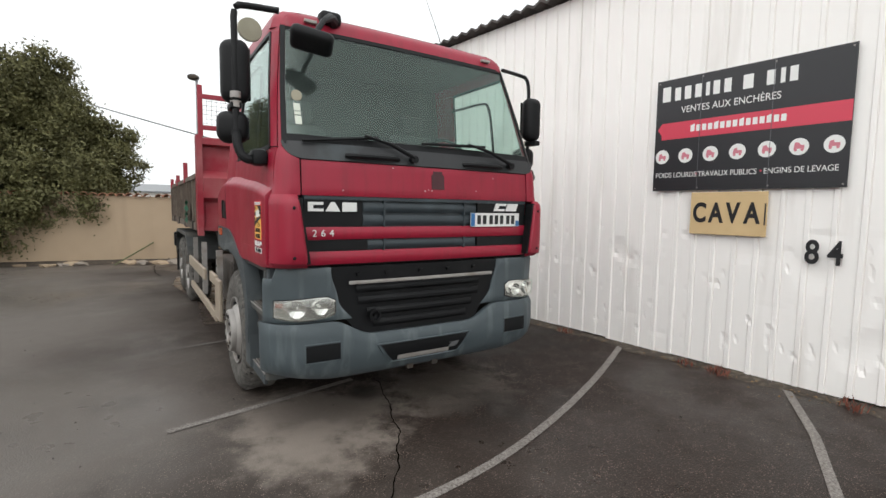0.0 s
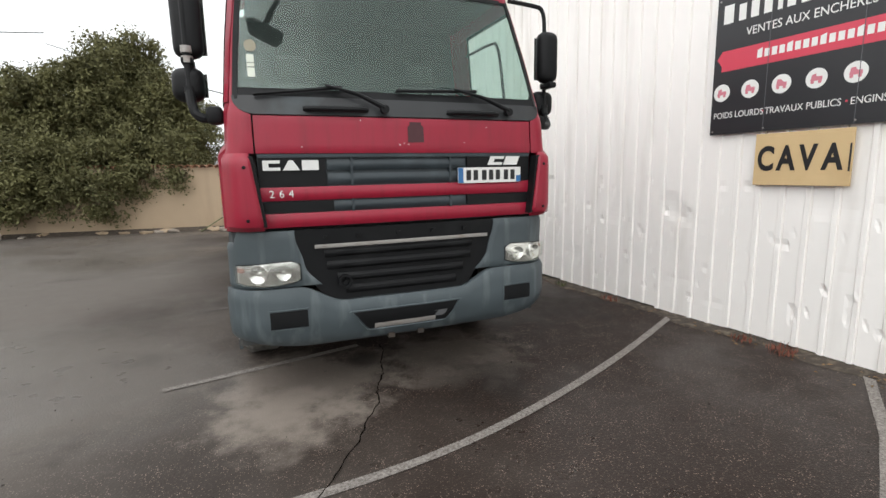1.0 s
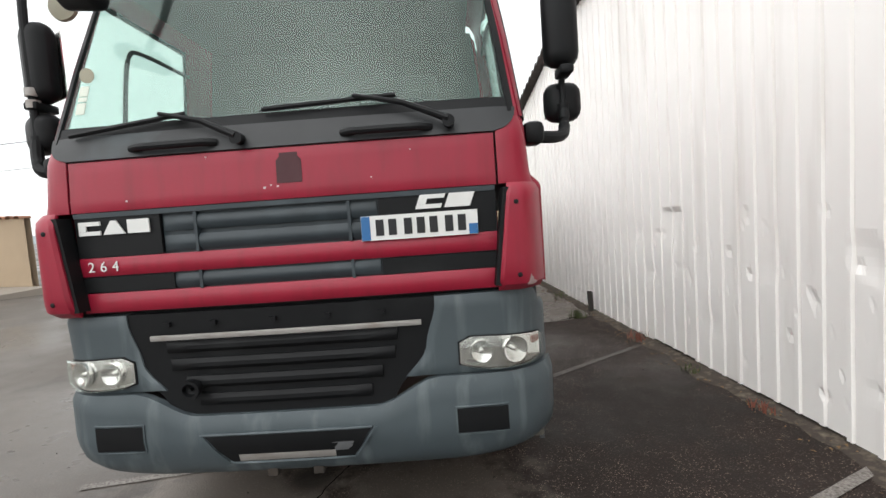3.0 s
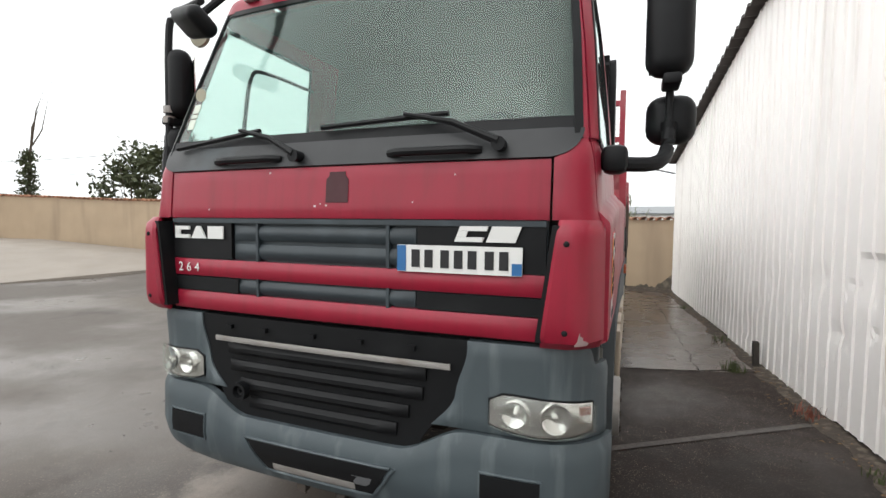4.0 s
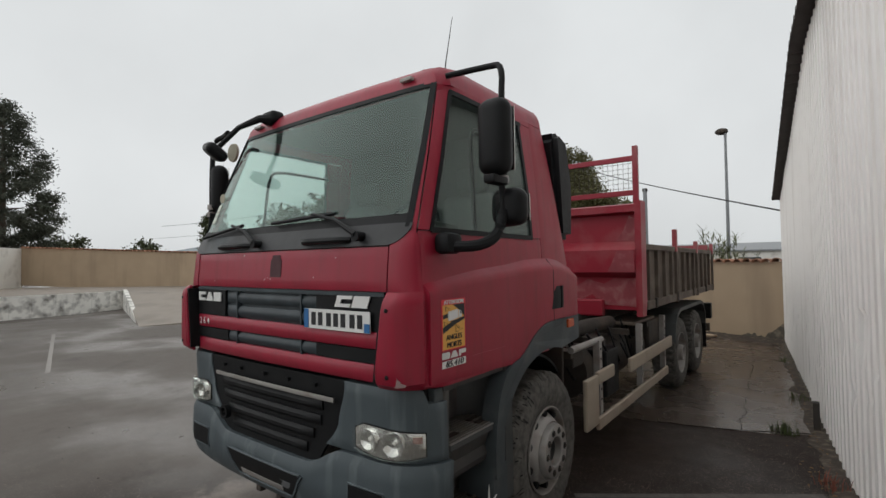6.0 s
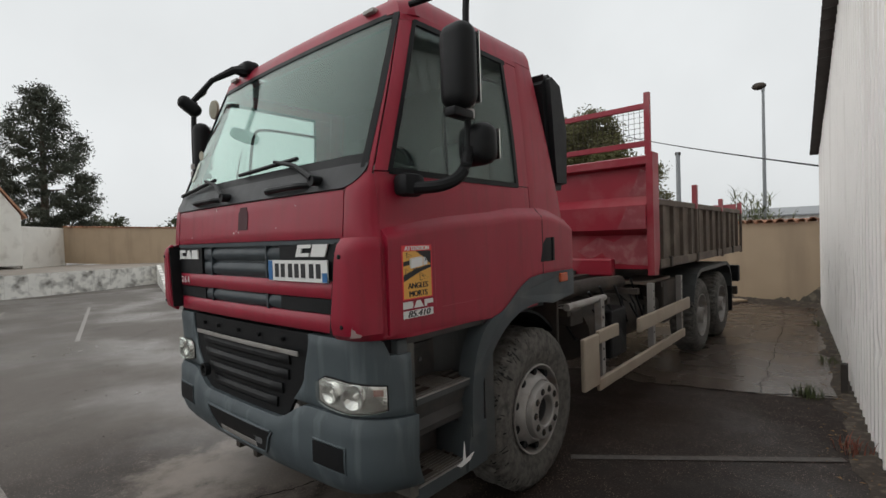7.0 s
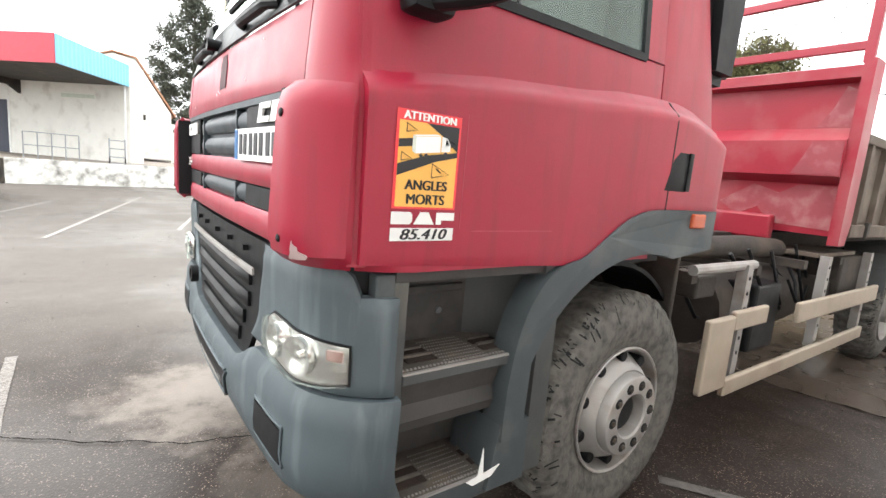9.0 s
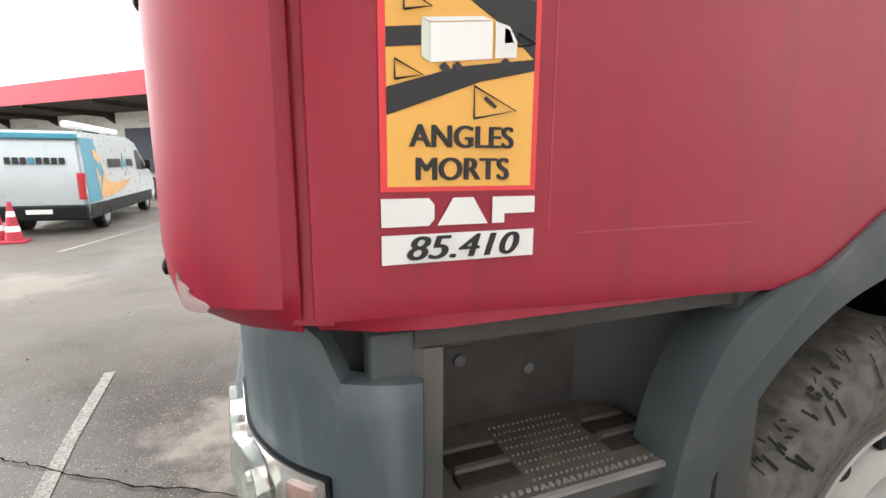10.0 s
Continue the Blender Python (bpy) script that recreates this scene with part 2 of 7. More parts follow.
M_CRACK = mat("crack_dirt", (0.012, 0.01, 0.009), 1.0, vary=0.4, scale=20, bump=0, spec=0.0)
M_SCREEN = glass("windscreen_glass", (0.8, 0.88, 0.85), 0.03, (0.42, 0.5, 0.48), 1.43)
M_PANE = glass("side_glass", (0.86, 0.92, 0.9), 0.02)
M_LEAF = mat("dark_green_leaf", (0.06, 0.072, 0.026), 0.7, vary=0.4, scale=1.5, bump=0)


# ---- building blocks ----
def part(name, bm, material, parent=None, label="", smooth=False):
    """Links a bmesh as one mesh object, under a thing or a part where one is given."""
    bmesh.ops.recalc_face_normals(bm, faces=bm.faces)
    me = bpy.data.meshes.new(name)
    bm.to_mesh(me)
    bm.free()
    if smooth:
        me.shade_smooth()
        me.set_sharp_from_angle(angle=radians(35))
    me.materials.append(material)
    ob = new(name, me)
    if parent is not None:
        ob.parent = parent
    if label:
        ob["label"] = label
    return ob


def thing(name, label, category, at=None, group="", kind=""):
    ob = new(name)
    if at is not None:
        ob.matrix_world = at
    return tagged(ob, label, category, group, kind)


def box(bm, x0, x1, y0, y1, z0, z1, bevel=0.0):
    r = bmesh.ops.create_cube(bm, size=1)
    for v in r["verts"]:
        v.co = ((x0 + x1) / 2 + v.co.x * (x1 - x0), (y0 + y1) / 2 + v.co.y * (y1 - y0), (z0 + z1) / 2 + v.co.z * (z1 - z0))
    if bevel:
        es = list({e for v in r["verts"] for e in v.link_edges})
        bmesh.ops.bevel(bm, geom=es, offset=bevel, segments=4 if bevel > 0.03 else 2, profile=0.5, affect="EDGES")
    return bm


def boxed(*a, **k):
    return box(bmesh.new(), *a, **k)


def prism(bm, pts, axis, lo, hi):
    """A flat outline pushed along one axis; pts are the other two coordinates in order."""
    def at(p, w):
        return {"x": (w, p[0], p[1]), "y": (p[0], w, p[1]), "z": (p[0], p[1], w)}[axis]
    a = [bm.verts.new(at(p, lo)) for p in pts]
    b = [bm.verts.new(at(p, hi)) for p in pts]
    bm.faces.new(a)
    bm.faces.new(b)
    for i in range(len(pts)):
        j = (i + 1) % len(pts)
        bm.faces.new((a[i], a[j], b[j], b[i]))
    return bm


def tube(bm, pts, r, n=10, closed_ends=True):
    """A round bar along a line of points; r is one radius or one for each point."""
    pts = [Vector(p) for p in pts]
    rs = r if isinstance(r, (list, tuple)) else [r] * len(pts)
    rings = []
    for i, p in enumerate(pts):
        d = (pts[min(i + 1, len(pts) - 1)] - pts[max(i - 1, 0)]).normalized()
        u = d.cross(Vector((0, 0, 1)) if abs(d.z) < 0.9 else Vector((1, 0, 0))).normalized()
        w = d.cross(u)
        rings.append([bm.verts.new(p + rs[i] * (math.cos(2 * math.pi * k / n) * u + math.sin(2 * math.pi * k / n) * w)) for k in range(n)])
    for a, b in zip(rings, rings[1:]):
        for k in range(n):
            bm.faces.new((a[k], a[(k + 1) % n], b[(k + 1) % n], b[k]))
    if closed_ends:
        bm.faces.new(rings[0])
        bm.faces.new(rings[-1])
    return bm


def lathe(bm, profile, n=32, axis="x", centre=(0, 0, 0)):
    """Turns a profile of (along, radius) round an axis."""
    rings = []
    for a, r in profile:
        ring = []
        for k in range(n):
            c, s2 = r * math.cos(2 * math.pi * k / n), r * math.sin(2 * math.pi * k / n)
            p = {"x": (a, c, s2), "y": (c, a, s2), "z": (c, s2, a)}[axis]
            ring.append(bm.verts.new(Vector(centre) + Vector(p)))
        rings.append(ring)
    for a, b in zip(rings, rings[1:]):
        for k in range(n):
            bm.faces.new((a[k], a[(k + 1) % n], b[(k + 1) % n], b[k]))
    for ring in (rings[0], rings[-1]):
        bm.faces.new(ring)
    return bm


def smoothstep(v):
    v = max(0.0, min(1.0, v))
    return v * v * (3 - 2 * v)

# ---- the ground ----
def gz(x, y):
    """The height of the yard: flat round the truck, rising a little towards the back walls."""
    r = 0.05 * smoothstep((y - 8) / 6) * smoothstep((1.6 - x) / 4)
    return r + 0.35 * smoothstep((-7 - x) / 9) * smoothstep((y - 6) / 4)


def sheet(xs, ys, f):
    bm = bmesh.new()
    vs = [[bm.verts.new((x, y, f(x, y))) for x in xs] for y in ys]
    for a, b in zip(vs, vs[1:]):
        for i in range(len(xs) - 1):
            bm.faces.new((a[i], a[i + 1], b[i + 1], b[i]))
    return bm


gx = [-900, -400, -200, -100, -60, -40] + [-30 + 1.5 * i for i in range(24)] + [6, 12, 30, 100, 300, 900]
gy = [-900, -300, -100, -40, -20, -10, -5, 0, 5, 7] + [7.5 + 0.5 * i for i in range(20)] + [18, 20, 30, 60, 120, 300, 900]
ground = tagged(part("ground", sheet(gx, gy, gz), M_ASPHALT, smooth=True), "damp worn dark asphalt of a truck yard with stains", "ground", kind="structure")


def wall_x(y):
    return 3.19 - 0.08 * y


# strip of older concrete behind the dark asphalt, beside the metal wall
bm = bmesh.new()
prism(bm, [(-1.15, 4.1), (-0.6, 4.0), (0.2, 4.3), (1.0, 4.15), (2.35, 4.5), (wall_x(4.8) - 0.03, 4.75), (wall_x(11.4) - 0.03, 11.4), (1.2, 11.6), (-0.6, 12.0), (-1.0, 10.5), (-1.3, 8.0), (-1.05, 6.0)], "z", -0.05, 0.004)
tagged(part("pavement_slab", bm, M_CONCRETE), "wet brownish concrete slab with dark damp patches", "pavement", kind="structure")


def rounded(pts, times=2):
    """Cuts the corners of a line, so that it runs in a curve between its ends."""
    for _ in range(times):
        out = [pts[0]]
        for (a, b), (c, d) in zip(pts, pts[1:]):
            out += [(0.75 * a + 0.25 * c, 0.75 * b + 0.25 * d), (0.25 * a + 0.75 * c, 0.25 * b + 0.75 * d)]
        pts = out + [pts[-1]]
    return pts


def parking_line(pts, w=0.068, paint=None):
    line = []
    for p, q in zip(pts, pts[1:]):
        n = max(2, int((Vector(q) - Vector(p)).length / 0.2))
        line += [Vector(p).lerp(Vector(q), i / n) for i in range(n)]
    line.append(Vector(pts[-1]))
    bm = bmesh.new()
    prev = None
    for i, c in enumerate(line):
        d = (line[min(i + 1, len(line) - 1)] - line[max(i - 1, 0)]).normalized()
        n = Vector((-d.y, d.x)) * w * (0.5 + 0.05 * noise.noise((c.x * 7, c.y * 7, 0)))
        cur = [bm.verts.new((v.x, v.y, gz(v.x, v.y) + 0.006)) for v in (c + n, c - n)]
        if prev:
            bm.faces.new((prev[0], prev[1], cur[1], cur[0]))
        prev = cur
    return tagged(part("parking_line", bm, paint or M_LINE), "worn white painted parking bay line on asphalt", "road marking", "parking lines", "structure")


for pts in ([(-1.75, 0.77), (-0.96, 0.93), (-0.2, 1.1)], rounded([(3.1, 0.54), (2.05, 0.0), (1.2, -0.38), (0.6, -0.61), (0.1, -0.77), (-0.4, -0.87), (-1.0, -0.92), (-1.97, -0.95)]), [(3.2, -1.2), (2.3, -1.74), (1.45, -2.15), (-1.4, -3.4)],
            [(-8.1, 0.8), (-14.4, 2.4)], [(-7.3, -1.15), (-15.5, 0.65)], [(-7.4, -2.9), (-13.4, -1.4)], [(-7.5, -5.4), (-13.6, -3.8)]):
    parking_line(pts, 0.075, M_LINECLEAR) if pts[0][0] < -7 else parking_line(pts)
for pts in ([(1.15, 1.97), (2.74, 3.1)], [(-1.72, 2.98), (-0.4, 3.22)]):
    parking_line(pts, 0.07, M_LINEFAINT)


def crack(pts, width):
    bm = bmesh.new()
    prev = None
    total = 0.0
    line = []
    for (a, b), (c, d) in zip(pts, pts[1:]):
        n = max(2, int(math.hypot(c - a, d - b) / 0.035))
        line += [Vector((a + (c - a) * i / n, b + (d - b) * i / n)) for i in range(n)]
    for i, p in enumerate(line):
        q = line[min(i + 1, len(line) - 1)] - line[max(i - 1, 0)]
        nrm = Vector((-q.y, q.x)).normalized()
        j = 0.04 * noise.noise((p.x * 3, p.y * 3, 1)) + 0.018 * noise.noise((p.x * 17, p.y * 17, 4)) + random.uniform(-0.003, 0.003)
        w = width * (0.35 + 0.9 * abs(noise.noise((p.x * 9, p.y * 9, 9))) + 0.3 * random.random())
        c = p + nrm * j
        cur = [bm.verts.new((*(c + nrm * w), gz(c.x, c.y) + 0.0085)), bm.verts.new((*(c - nrm * w), gz(c.x, c.y) + 0.0085))]
        if prev:
            bm.faces.new((prev[0], prev[1], cur[1], cur[0]))
        prev = cur
    return tagged(part("asphalt_crack", bm, M_CRACK), "dark jagged crack running across the asphalt", "crack", "asphalt cracks", "structure")


for pts, w in (([(0.0, 1.05), (-0.11, 0.55), (-0.28, 0.0), (-0.44, -0.3), (-0.68, -0.73), (-0.98, -1.15), (-1.4, -1.65), (-2.1, -2.4)], 0.006),
               ([(-1.5, 9.4), (-1.55, 11.2), (-1.45, 13.2)], 0.012),
               ([(1.0, 4.14), (1.9, 4.36), (2.75, 4.75)], 0.014), ([(2.05, 4.45), (1.97, 6.4), (1.85, 9.0), (1.6, 11.3)], 0.004), ([(1.97, 6.4), (2.6, 6.6)], 0.004)):
    crack(pts, w)

# ---- the metal-clad building beside the truck ----
def wall_top(y):
    """The eave's height, bent to fit the camera's view: it drops towards the back of the yard."""
    return float(np.interp(y, (1.5, 4.0, 5.5, 7.0, 11.4), (4.45, 4.5, 4.52, 4.2, 3.25)))


def rib_profile(pitch):
    return [(pitch * 0.12 * k, 0.0) for k in range(6)] + [(pitch * 0.68, 0.0), (pitch * 0.7, 0.012), (pitch * 0.735, 0.012), (pitch * 0.76, -0.013), (pitch * 0.93, -0.013), (pitch * 0.98, 0.0)]


M_INNER = mat("grey_core", (0.3, 0.3, 0.3), 0.9)
bm = bmesh.new()
prism(bm, [(wall_x(-12) + 0.06, -12), (wall_x(11.4) + 0.06, 11.4), (14, 12.5), (14, -12)], "z", 0.0, 3.1)
wall_e = tagged(part("wall_east", bm, M_INNER), "long white metal-clad warehouse wall with dented sheets", "wall", kind="structure")
PITCH = 0.2
y0 = -12.0
while y0 < 11.4:
    y1 = min(y0 + 4 * PITCH, 11.4)
    cols = []
    k = 0
    while y0 + k * PITCH < y1 - 0.01:
        cols += [(y0 + k * PITCH + a, b) for a, b in rib_profile(PITCH) if y0 + k * PITCH + a < y1]
        k += 1
    cols.append((y1, 0.0))
    zs = [0.03 + 0.055 * i for i in range(28)] + [1.9, 2.5, 2.9, 3.05]
    bm = bmesh.new()
    rows = []
    foot = random.uniform(-0.015, 0.02)
    for iz in range(len(zs) + 1):
        row = []
        for y, dx in cols:
            z = zs[iz] if iz < len(zs) else wall_top(y) - 0.02
            z = z + foot if iz == 0 else z
            dent = 0.0
            if 0.2 < z < 1.5:
                nv = noise.noise((y * 2.1, z * 2.4, 3.3))
                dent = 0.05 * max(0.0, nv - 0.25) + 0.07 * max(0.0, noise.noise((y * 7.5, z * 6.0, 7.7)) - 0.47) + 0.07 * max(0.0, noise.noise((y * 15.0, z * 11.0, 2.2)) - 0.5)
            wob = 0.006 * noise.noise((y * 1.3, z * 0.6, 1.0))
            row.append(bm.verts.new((wall_x(y) + dx + dent + wob, y, z)))
        rows.append(row)
    for a, b in zip(rows, rows[1:]):
        for i in range(len(cols) - 1):
            bm.faces.new((a[i], a[i + 1], b[i + 1], b[i]))
    part("panel", bm, M_SHEET, wall_e)
    y0 = y1
# roof sheet that overhangs the wall's top
bm = bmesh.new()
rows = []
for i in range(0, 200):
    y = 11.6 - i * 0.121
    w = 0.028 * math.cos(i * math.pi / 1.0) 
    rows.append([bm.verts.new((wall_x(y) + dx, y, wall_top(y) + w + 0.05 + dz)) for dx, dz in ((-0.16, -0.04), (-0.16, 0.0), (3.0, 0.0), (3.0, -0.04))])
for a, b in zip(rows, rows[1:]):
    for i in range(4):
        bm.faces.new((a[i], a[(i + 1) % 4], b[(i + 1) % 4], b[i]))
tagged(part("roof_edge", bm, M_FIBRE), "dark corrugated fibre cement roof edge over the wall", "roof", kind="structure")

# ---- rendered boundary walls ----
def boundary(name, pts, height, label):
    bm = bmesh.new()
    out = []
    for (x, y, z0), (x2, y2, z2) in zip(pts, pts[1:]):
        d = Vector((x2 - x, y2 - y)).normalized()
        n = Vector((-d.y, d.x)) * 0.1
        steps = max(1, int(math.hypot(x2 - x, y2 - y) / 0.8))
        for i in range(steps):
            cs = []
            for f in (i / steps, (i + 1) / steps):
                px, py, pz = x + (x2 - x) * f, y + (y2 - y) * f, z0 + (z2 - z0) * f
                cs.append((px, py, pz))
            vs = []
            for (px, py, pz) in cs:
                vs.append([bm.verts.new((px + n.x * sg, py + n.y * sg, zz)) for sg, zz in ((1, pz - 0.3), (1, pz + height), (-1, pz + height), (-1, pz - 0.3))])
            for k in range(4):
                bm.faces.new((vs[0][k], vs[0][(k + 1) % 4], vs[1][(k + 1) % 4], vs[1][k]))
            out.append(cs)
    bmesh.ops.remove_doubles(bm, verts=bm.verts, dist=0.001)
    w = tagged(part(name, bm, M_RENDER), label, "wall", kind="structure")
    return w


BACK = [(2.3, 11.55, 0.0), (-1.5, 12.5, 0.02), (-7.6, 13.3, 0.05)]
LEFT = [(-11.2, 11.0, 0.45), (-18, 11.2, 0.62), (-25, 10.6, 0.85), (-33, 5.4, 1.25)]


def north_y(x):
    return float(np.interp(-x, [-p[0] for p in BACK], [p[1] for p in BACK]))


wall_n = boundary("wall_north", BACK, 1.83, "beige rendered boundary wall with damp stained foot")
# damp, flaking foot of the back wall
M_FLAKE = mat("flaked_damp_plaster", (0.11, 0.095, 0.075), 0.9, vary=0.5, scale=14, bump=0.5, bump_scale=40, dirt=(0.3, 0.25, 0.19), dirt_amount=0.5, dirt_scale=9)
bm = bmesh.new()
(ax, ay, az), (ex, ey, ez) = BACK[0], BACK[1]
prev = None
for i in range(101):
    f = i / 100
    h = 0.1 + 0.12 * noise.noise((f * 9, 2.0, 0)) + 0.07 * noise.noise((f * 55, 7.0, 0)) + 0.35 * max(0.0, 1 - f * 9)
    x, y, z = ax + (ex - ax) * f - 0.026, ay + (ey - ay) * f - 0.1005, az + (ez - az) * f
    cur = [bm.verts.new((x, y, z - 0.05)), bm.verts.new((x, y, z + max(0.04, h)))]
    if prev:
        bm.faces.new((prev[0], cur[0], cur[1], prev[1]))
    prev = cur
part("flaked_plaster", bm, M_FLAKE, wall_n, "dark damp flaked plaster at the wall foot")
wall_w = boundary("wall_west", LEFT, 1.85, "beige rendered boundary wall with dark vertical streaks")


def coping(w, pts, height, pitch):
    bm = bmesh.new()
    n = 8
    rows = []
    for yy, rad in ((-0.2, 0.075), (0.2, 0.095)):
        rows.append([bm.verts.new((rad * math.cos(math.pi * k / n), yy, rad * math.sin(math.pi * k / n))) for k in range(n + 1)])
        rows.append([bm.verts.new((rad * 0.85 * math.cos(math.pi * k / n), yy, rad * 0.85 * math.sin(math.pi * k / n))) for k in range(n + 1)])
    for a, b in ((0, 2), (1, 3), (0, 1), (2, 3)):
        for k in range(n):
            bm.faces.new((rows[a][k], rows[a][k + 1], rows[b][k + 1], rows[b][k]))
    first = None
    for (x, y, z0), (x2, y2, z2) in zip(pts, pts[1:]):
        L2 = math.hypot(x2 - x, y2 - y)
        ang = math.degrees(math.atan2(y2 - y, x2 - x))
        for i in range(int(L2 / pitch)):
            f = (i + 0.5) * pitch / L2
            if first is None:
                first = part("tile", bm, M_TILE, w)
                ob = first
            else:
                ob = new("tile", first.data)
                ob.parent = w
            ob.matrix_basis = pose(x + (x2 - x) * f, y + (y2 - y) * f, z0 + (z2 - z0) * f + height - 0.01, random.uniform(-3, 3), random.uniform(-4, 4), ang + random.uniform(-3, 3))


# ---- the truck ----
truck = thing("dump_truck", "faded red flat-nosed tipper truck with grey bumper, parked", "truck")

Z_T = [0.40, 0.50, 0.62, 0.85, 1.00, 1.235, 1.25, 1.70, 1.76, 1.95, 2.03, 2.45, 2.90, 2.98, 3.035, 3.07]
W_T = [1.165, 1.19, 1.205, 1.21, 1.20, 1.19, 1.185, 1.175, 1.15, 1.14, 1.135, 1.10, 1.05, 1.035, 1.00, 0.93]
Y_T = [0.09, 0.03, -0.005, 0.005, 0.005, 0.0, 0.0, 0.0, 0.0, 0.015, 0.045, 0.21, 0.385, 0.41, 0.46, 0.55]
R_T = [0.3, 0.3, 0.3, 0.3, 0.28, 0.24, 0.14, 0.13, 0.13, 0.13, 0.13, 0.12, 0.12, 0.12, 0.12, 0.12]
BOW = 0.025


def lerp_t(z, table):
    return float(np.interp(z, Z_T, table))


def shell(s, z):
    """The cab's skin: s runs round the front from the middle, in metres, on to the sides; z is the height."""
    W, Y, R = lerp_t(z, W_T), lerp_t(z, Y_T), lerp_t(z, R_T)
    a = W - R
    sg = -1 if s < 0 else 1
    s = abs(s)
    if s <= a:
        return Vector((sg * s, Y + BOW * (s / a) ** 2, z))
    th = (s - a) / R
    if th < math.pi / 2:
        return Vector((sg * (a + R * math.sin(th)), Y + BOW + R * (1 - math.cos(th)), z))
    return Vector((sg * W, Y + BOW + R + (s - a - R * math.pi / 2), z))


def s_of(y, z):
    """The s at which the skin's side reaches y."""
    W, Y, R = lerp_t(z, W_T), lerp_t(z, Y_T), lerp_t(z, R_T)
    return W - R + R * math.pi / 2 + y - Y - BOW - R


def patch(name, u0, u1, v0, v1, nu, nv, material, parent, thick=0.014, off=0.0, label="", f=shell, mid=(0, 1.1), smooth=True, edge=0.0):
    """A slab of the skin between limits; each may be a number, or a function of the other coordinate. edge: how far its rim is drawn in."""
    bm = bmesh.new()
    def val(q, w):
        return q(w) if callable(q) else q
    front, back = [], []
    for j in range(nv + 1):
        fr, br = [], []
        for i in range(nu + 1):
            if callable(u0) or callable(u1):
                v = v0 + (v1 - v0) * j / nv
                a, b = val(u0, v), val(u1, v)
                u = a + (b - a) * i / nu
            else:
                u = u0 + (u1 - u0) * i / nu
                a, b = val(v0, u), val(v1, u)
                v = a + (b - a) * j / nv
            p = f(u, v)
            e = 0.004
            n = (f(u + e, v) - f(u - e, v)).cross(f(u, v + e) - f(u, v - e))
            if n.length < 1e-9:
                n = Vector((0, -1, 0))
            n.normalize()
            if n.dot(p - Vector((mid[0], mid[1], p.z))) < 0:
                n = -n
            rim = edge if (i in (0, nu) or j in (0, nv)) else 0.0
            fr.append(bm.verts.new(p + n * (off - rim)))
            br.append(bm.verts.new(p + n * (off - thick)))
        front.append(fr)
        back.append(br)
    for j in range(nv):
        for i in range(nu):
            bm.faces.new((front[j][i], front[j][i + 1], front[j + 1][i + 1], front[j + 1][i]))
            bm.faces.new((back[j][i], back[j + 1][i], back[j + 1][i + 1], back[j][i + 1]))
    for i in range(nu):
        bm.faces.new((front[0][i], back[0][i], back[0][i + 1], front[0][i + 1]))
        bm.faces.new((front[nv][i], front[nv][i + 1], back[nv][i + 1], back[nv][i]))
    for j in range(nv):
        bm.faces.new((front[j][0], front[j + 1][0], back[j + 1][0], back[j][0]))
        bm.faces.new((front[j][nu], back[j][nu], back[j + 1][nu], front[j + 1][nu]))
    return part(name, bm, material, parent, label, smooth)


# front: hood, grille bars, corner panels
M_FLAKE = mat("paint_chip", (0.6, 0.5, 0.5), 0.7, vary=0.2, bump=0)
hood = patch("hood_panel", -0.975, 0.975, 1.72, 1.952, 24, 8, M_RED, truck, edge=0.006)
M_MARK = mat("dull_badge_shadow", (0.07, 0.02, 0.025), 0.7, vary=0.3, bump=0.02)
patch("badge_mark", lambda z: 0.055 - 0.057 * (1 if z < 1.895 else 0.72), lambda z: 0.055 + 0.057 * (1 if z < 1.895 else 0.72), 1.79, 1.925, 4, 8, M_MARK, hood, thick=0.002, off=0.003, label="dark ghost of a removed badge")
for sx, zz, r in ((-0.06, 1.775, 0.005), (-0.03, 1.785, 0.003), (0.0, 1.778, 0.004), (-0.32, 1.93, 0.004), (0.42, 1.79, 0.003), (0.6, 1.9, 0.003), (-0.7, 1.76, 0.004)):
    patch("paint_chip", sx - r, sx + r, zz - r, zz + r * 0.8, 2, 2, M_FLAKE, hood, off=0.0015, thick=0.003)
patch("grille_backing", -0.97, 0.97, 1.25, 1.725, 16, 6, M_DARKBLUE, truck, off=-0.03)
for z0, z1 in ((1.425, 1.51), (1.255, 1.345)):
    patch("grille_bar", -0.965, 0.965, z0, z1, 20, 4, M_RED, truck, off=0.004, thick=0.035, edge=0.012)
patch("grille_cap", -0.965, 0.965, 1.694, 1.716, 20, 2, M_DARKBLUE, truck, off=0.0, thick=0.03)
for sa, sb, z0, z1 in ((-0.965, -0.56, 1.515, 1.692), (0.44, 0.965, 1.515, 1.692), (-0.965, -0.52, 1.35, 1.42), (0.44, 0.965, 1.35, 1.42)):
    patch("grille_plate", sa, sb, z0, z1, 8, 3, M_BLACK, truck, off=-0.006, thick=0.02)
for z0, z1 in ((1.612, 1.682), (1.522, 1.592), (1.353, 1.417)):
    patch("slat", -0.55, 0.43, z0, z1, 12, 3, M_DARKBLUE, truck, off=-0.004, thick=0.02, edge=0.014)
    for sx in (-0.4, 0.3):
        patch("slat_rib", sx, sx + 0.014, z0 - 0.01, z1 + 0.01, 1, 3, M_DARKBLUE, truck, off=0.0, thick=0.03)
M_LETTER = mat("chalky_silver_letter", (0.7, 0.7, 0.68), 0.5, vary=0.08, bump=0)


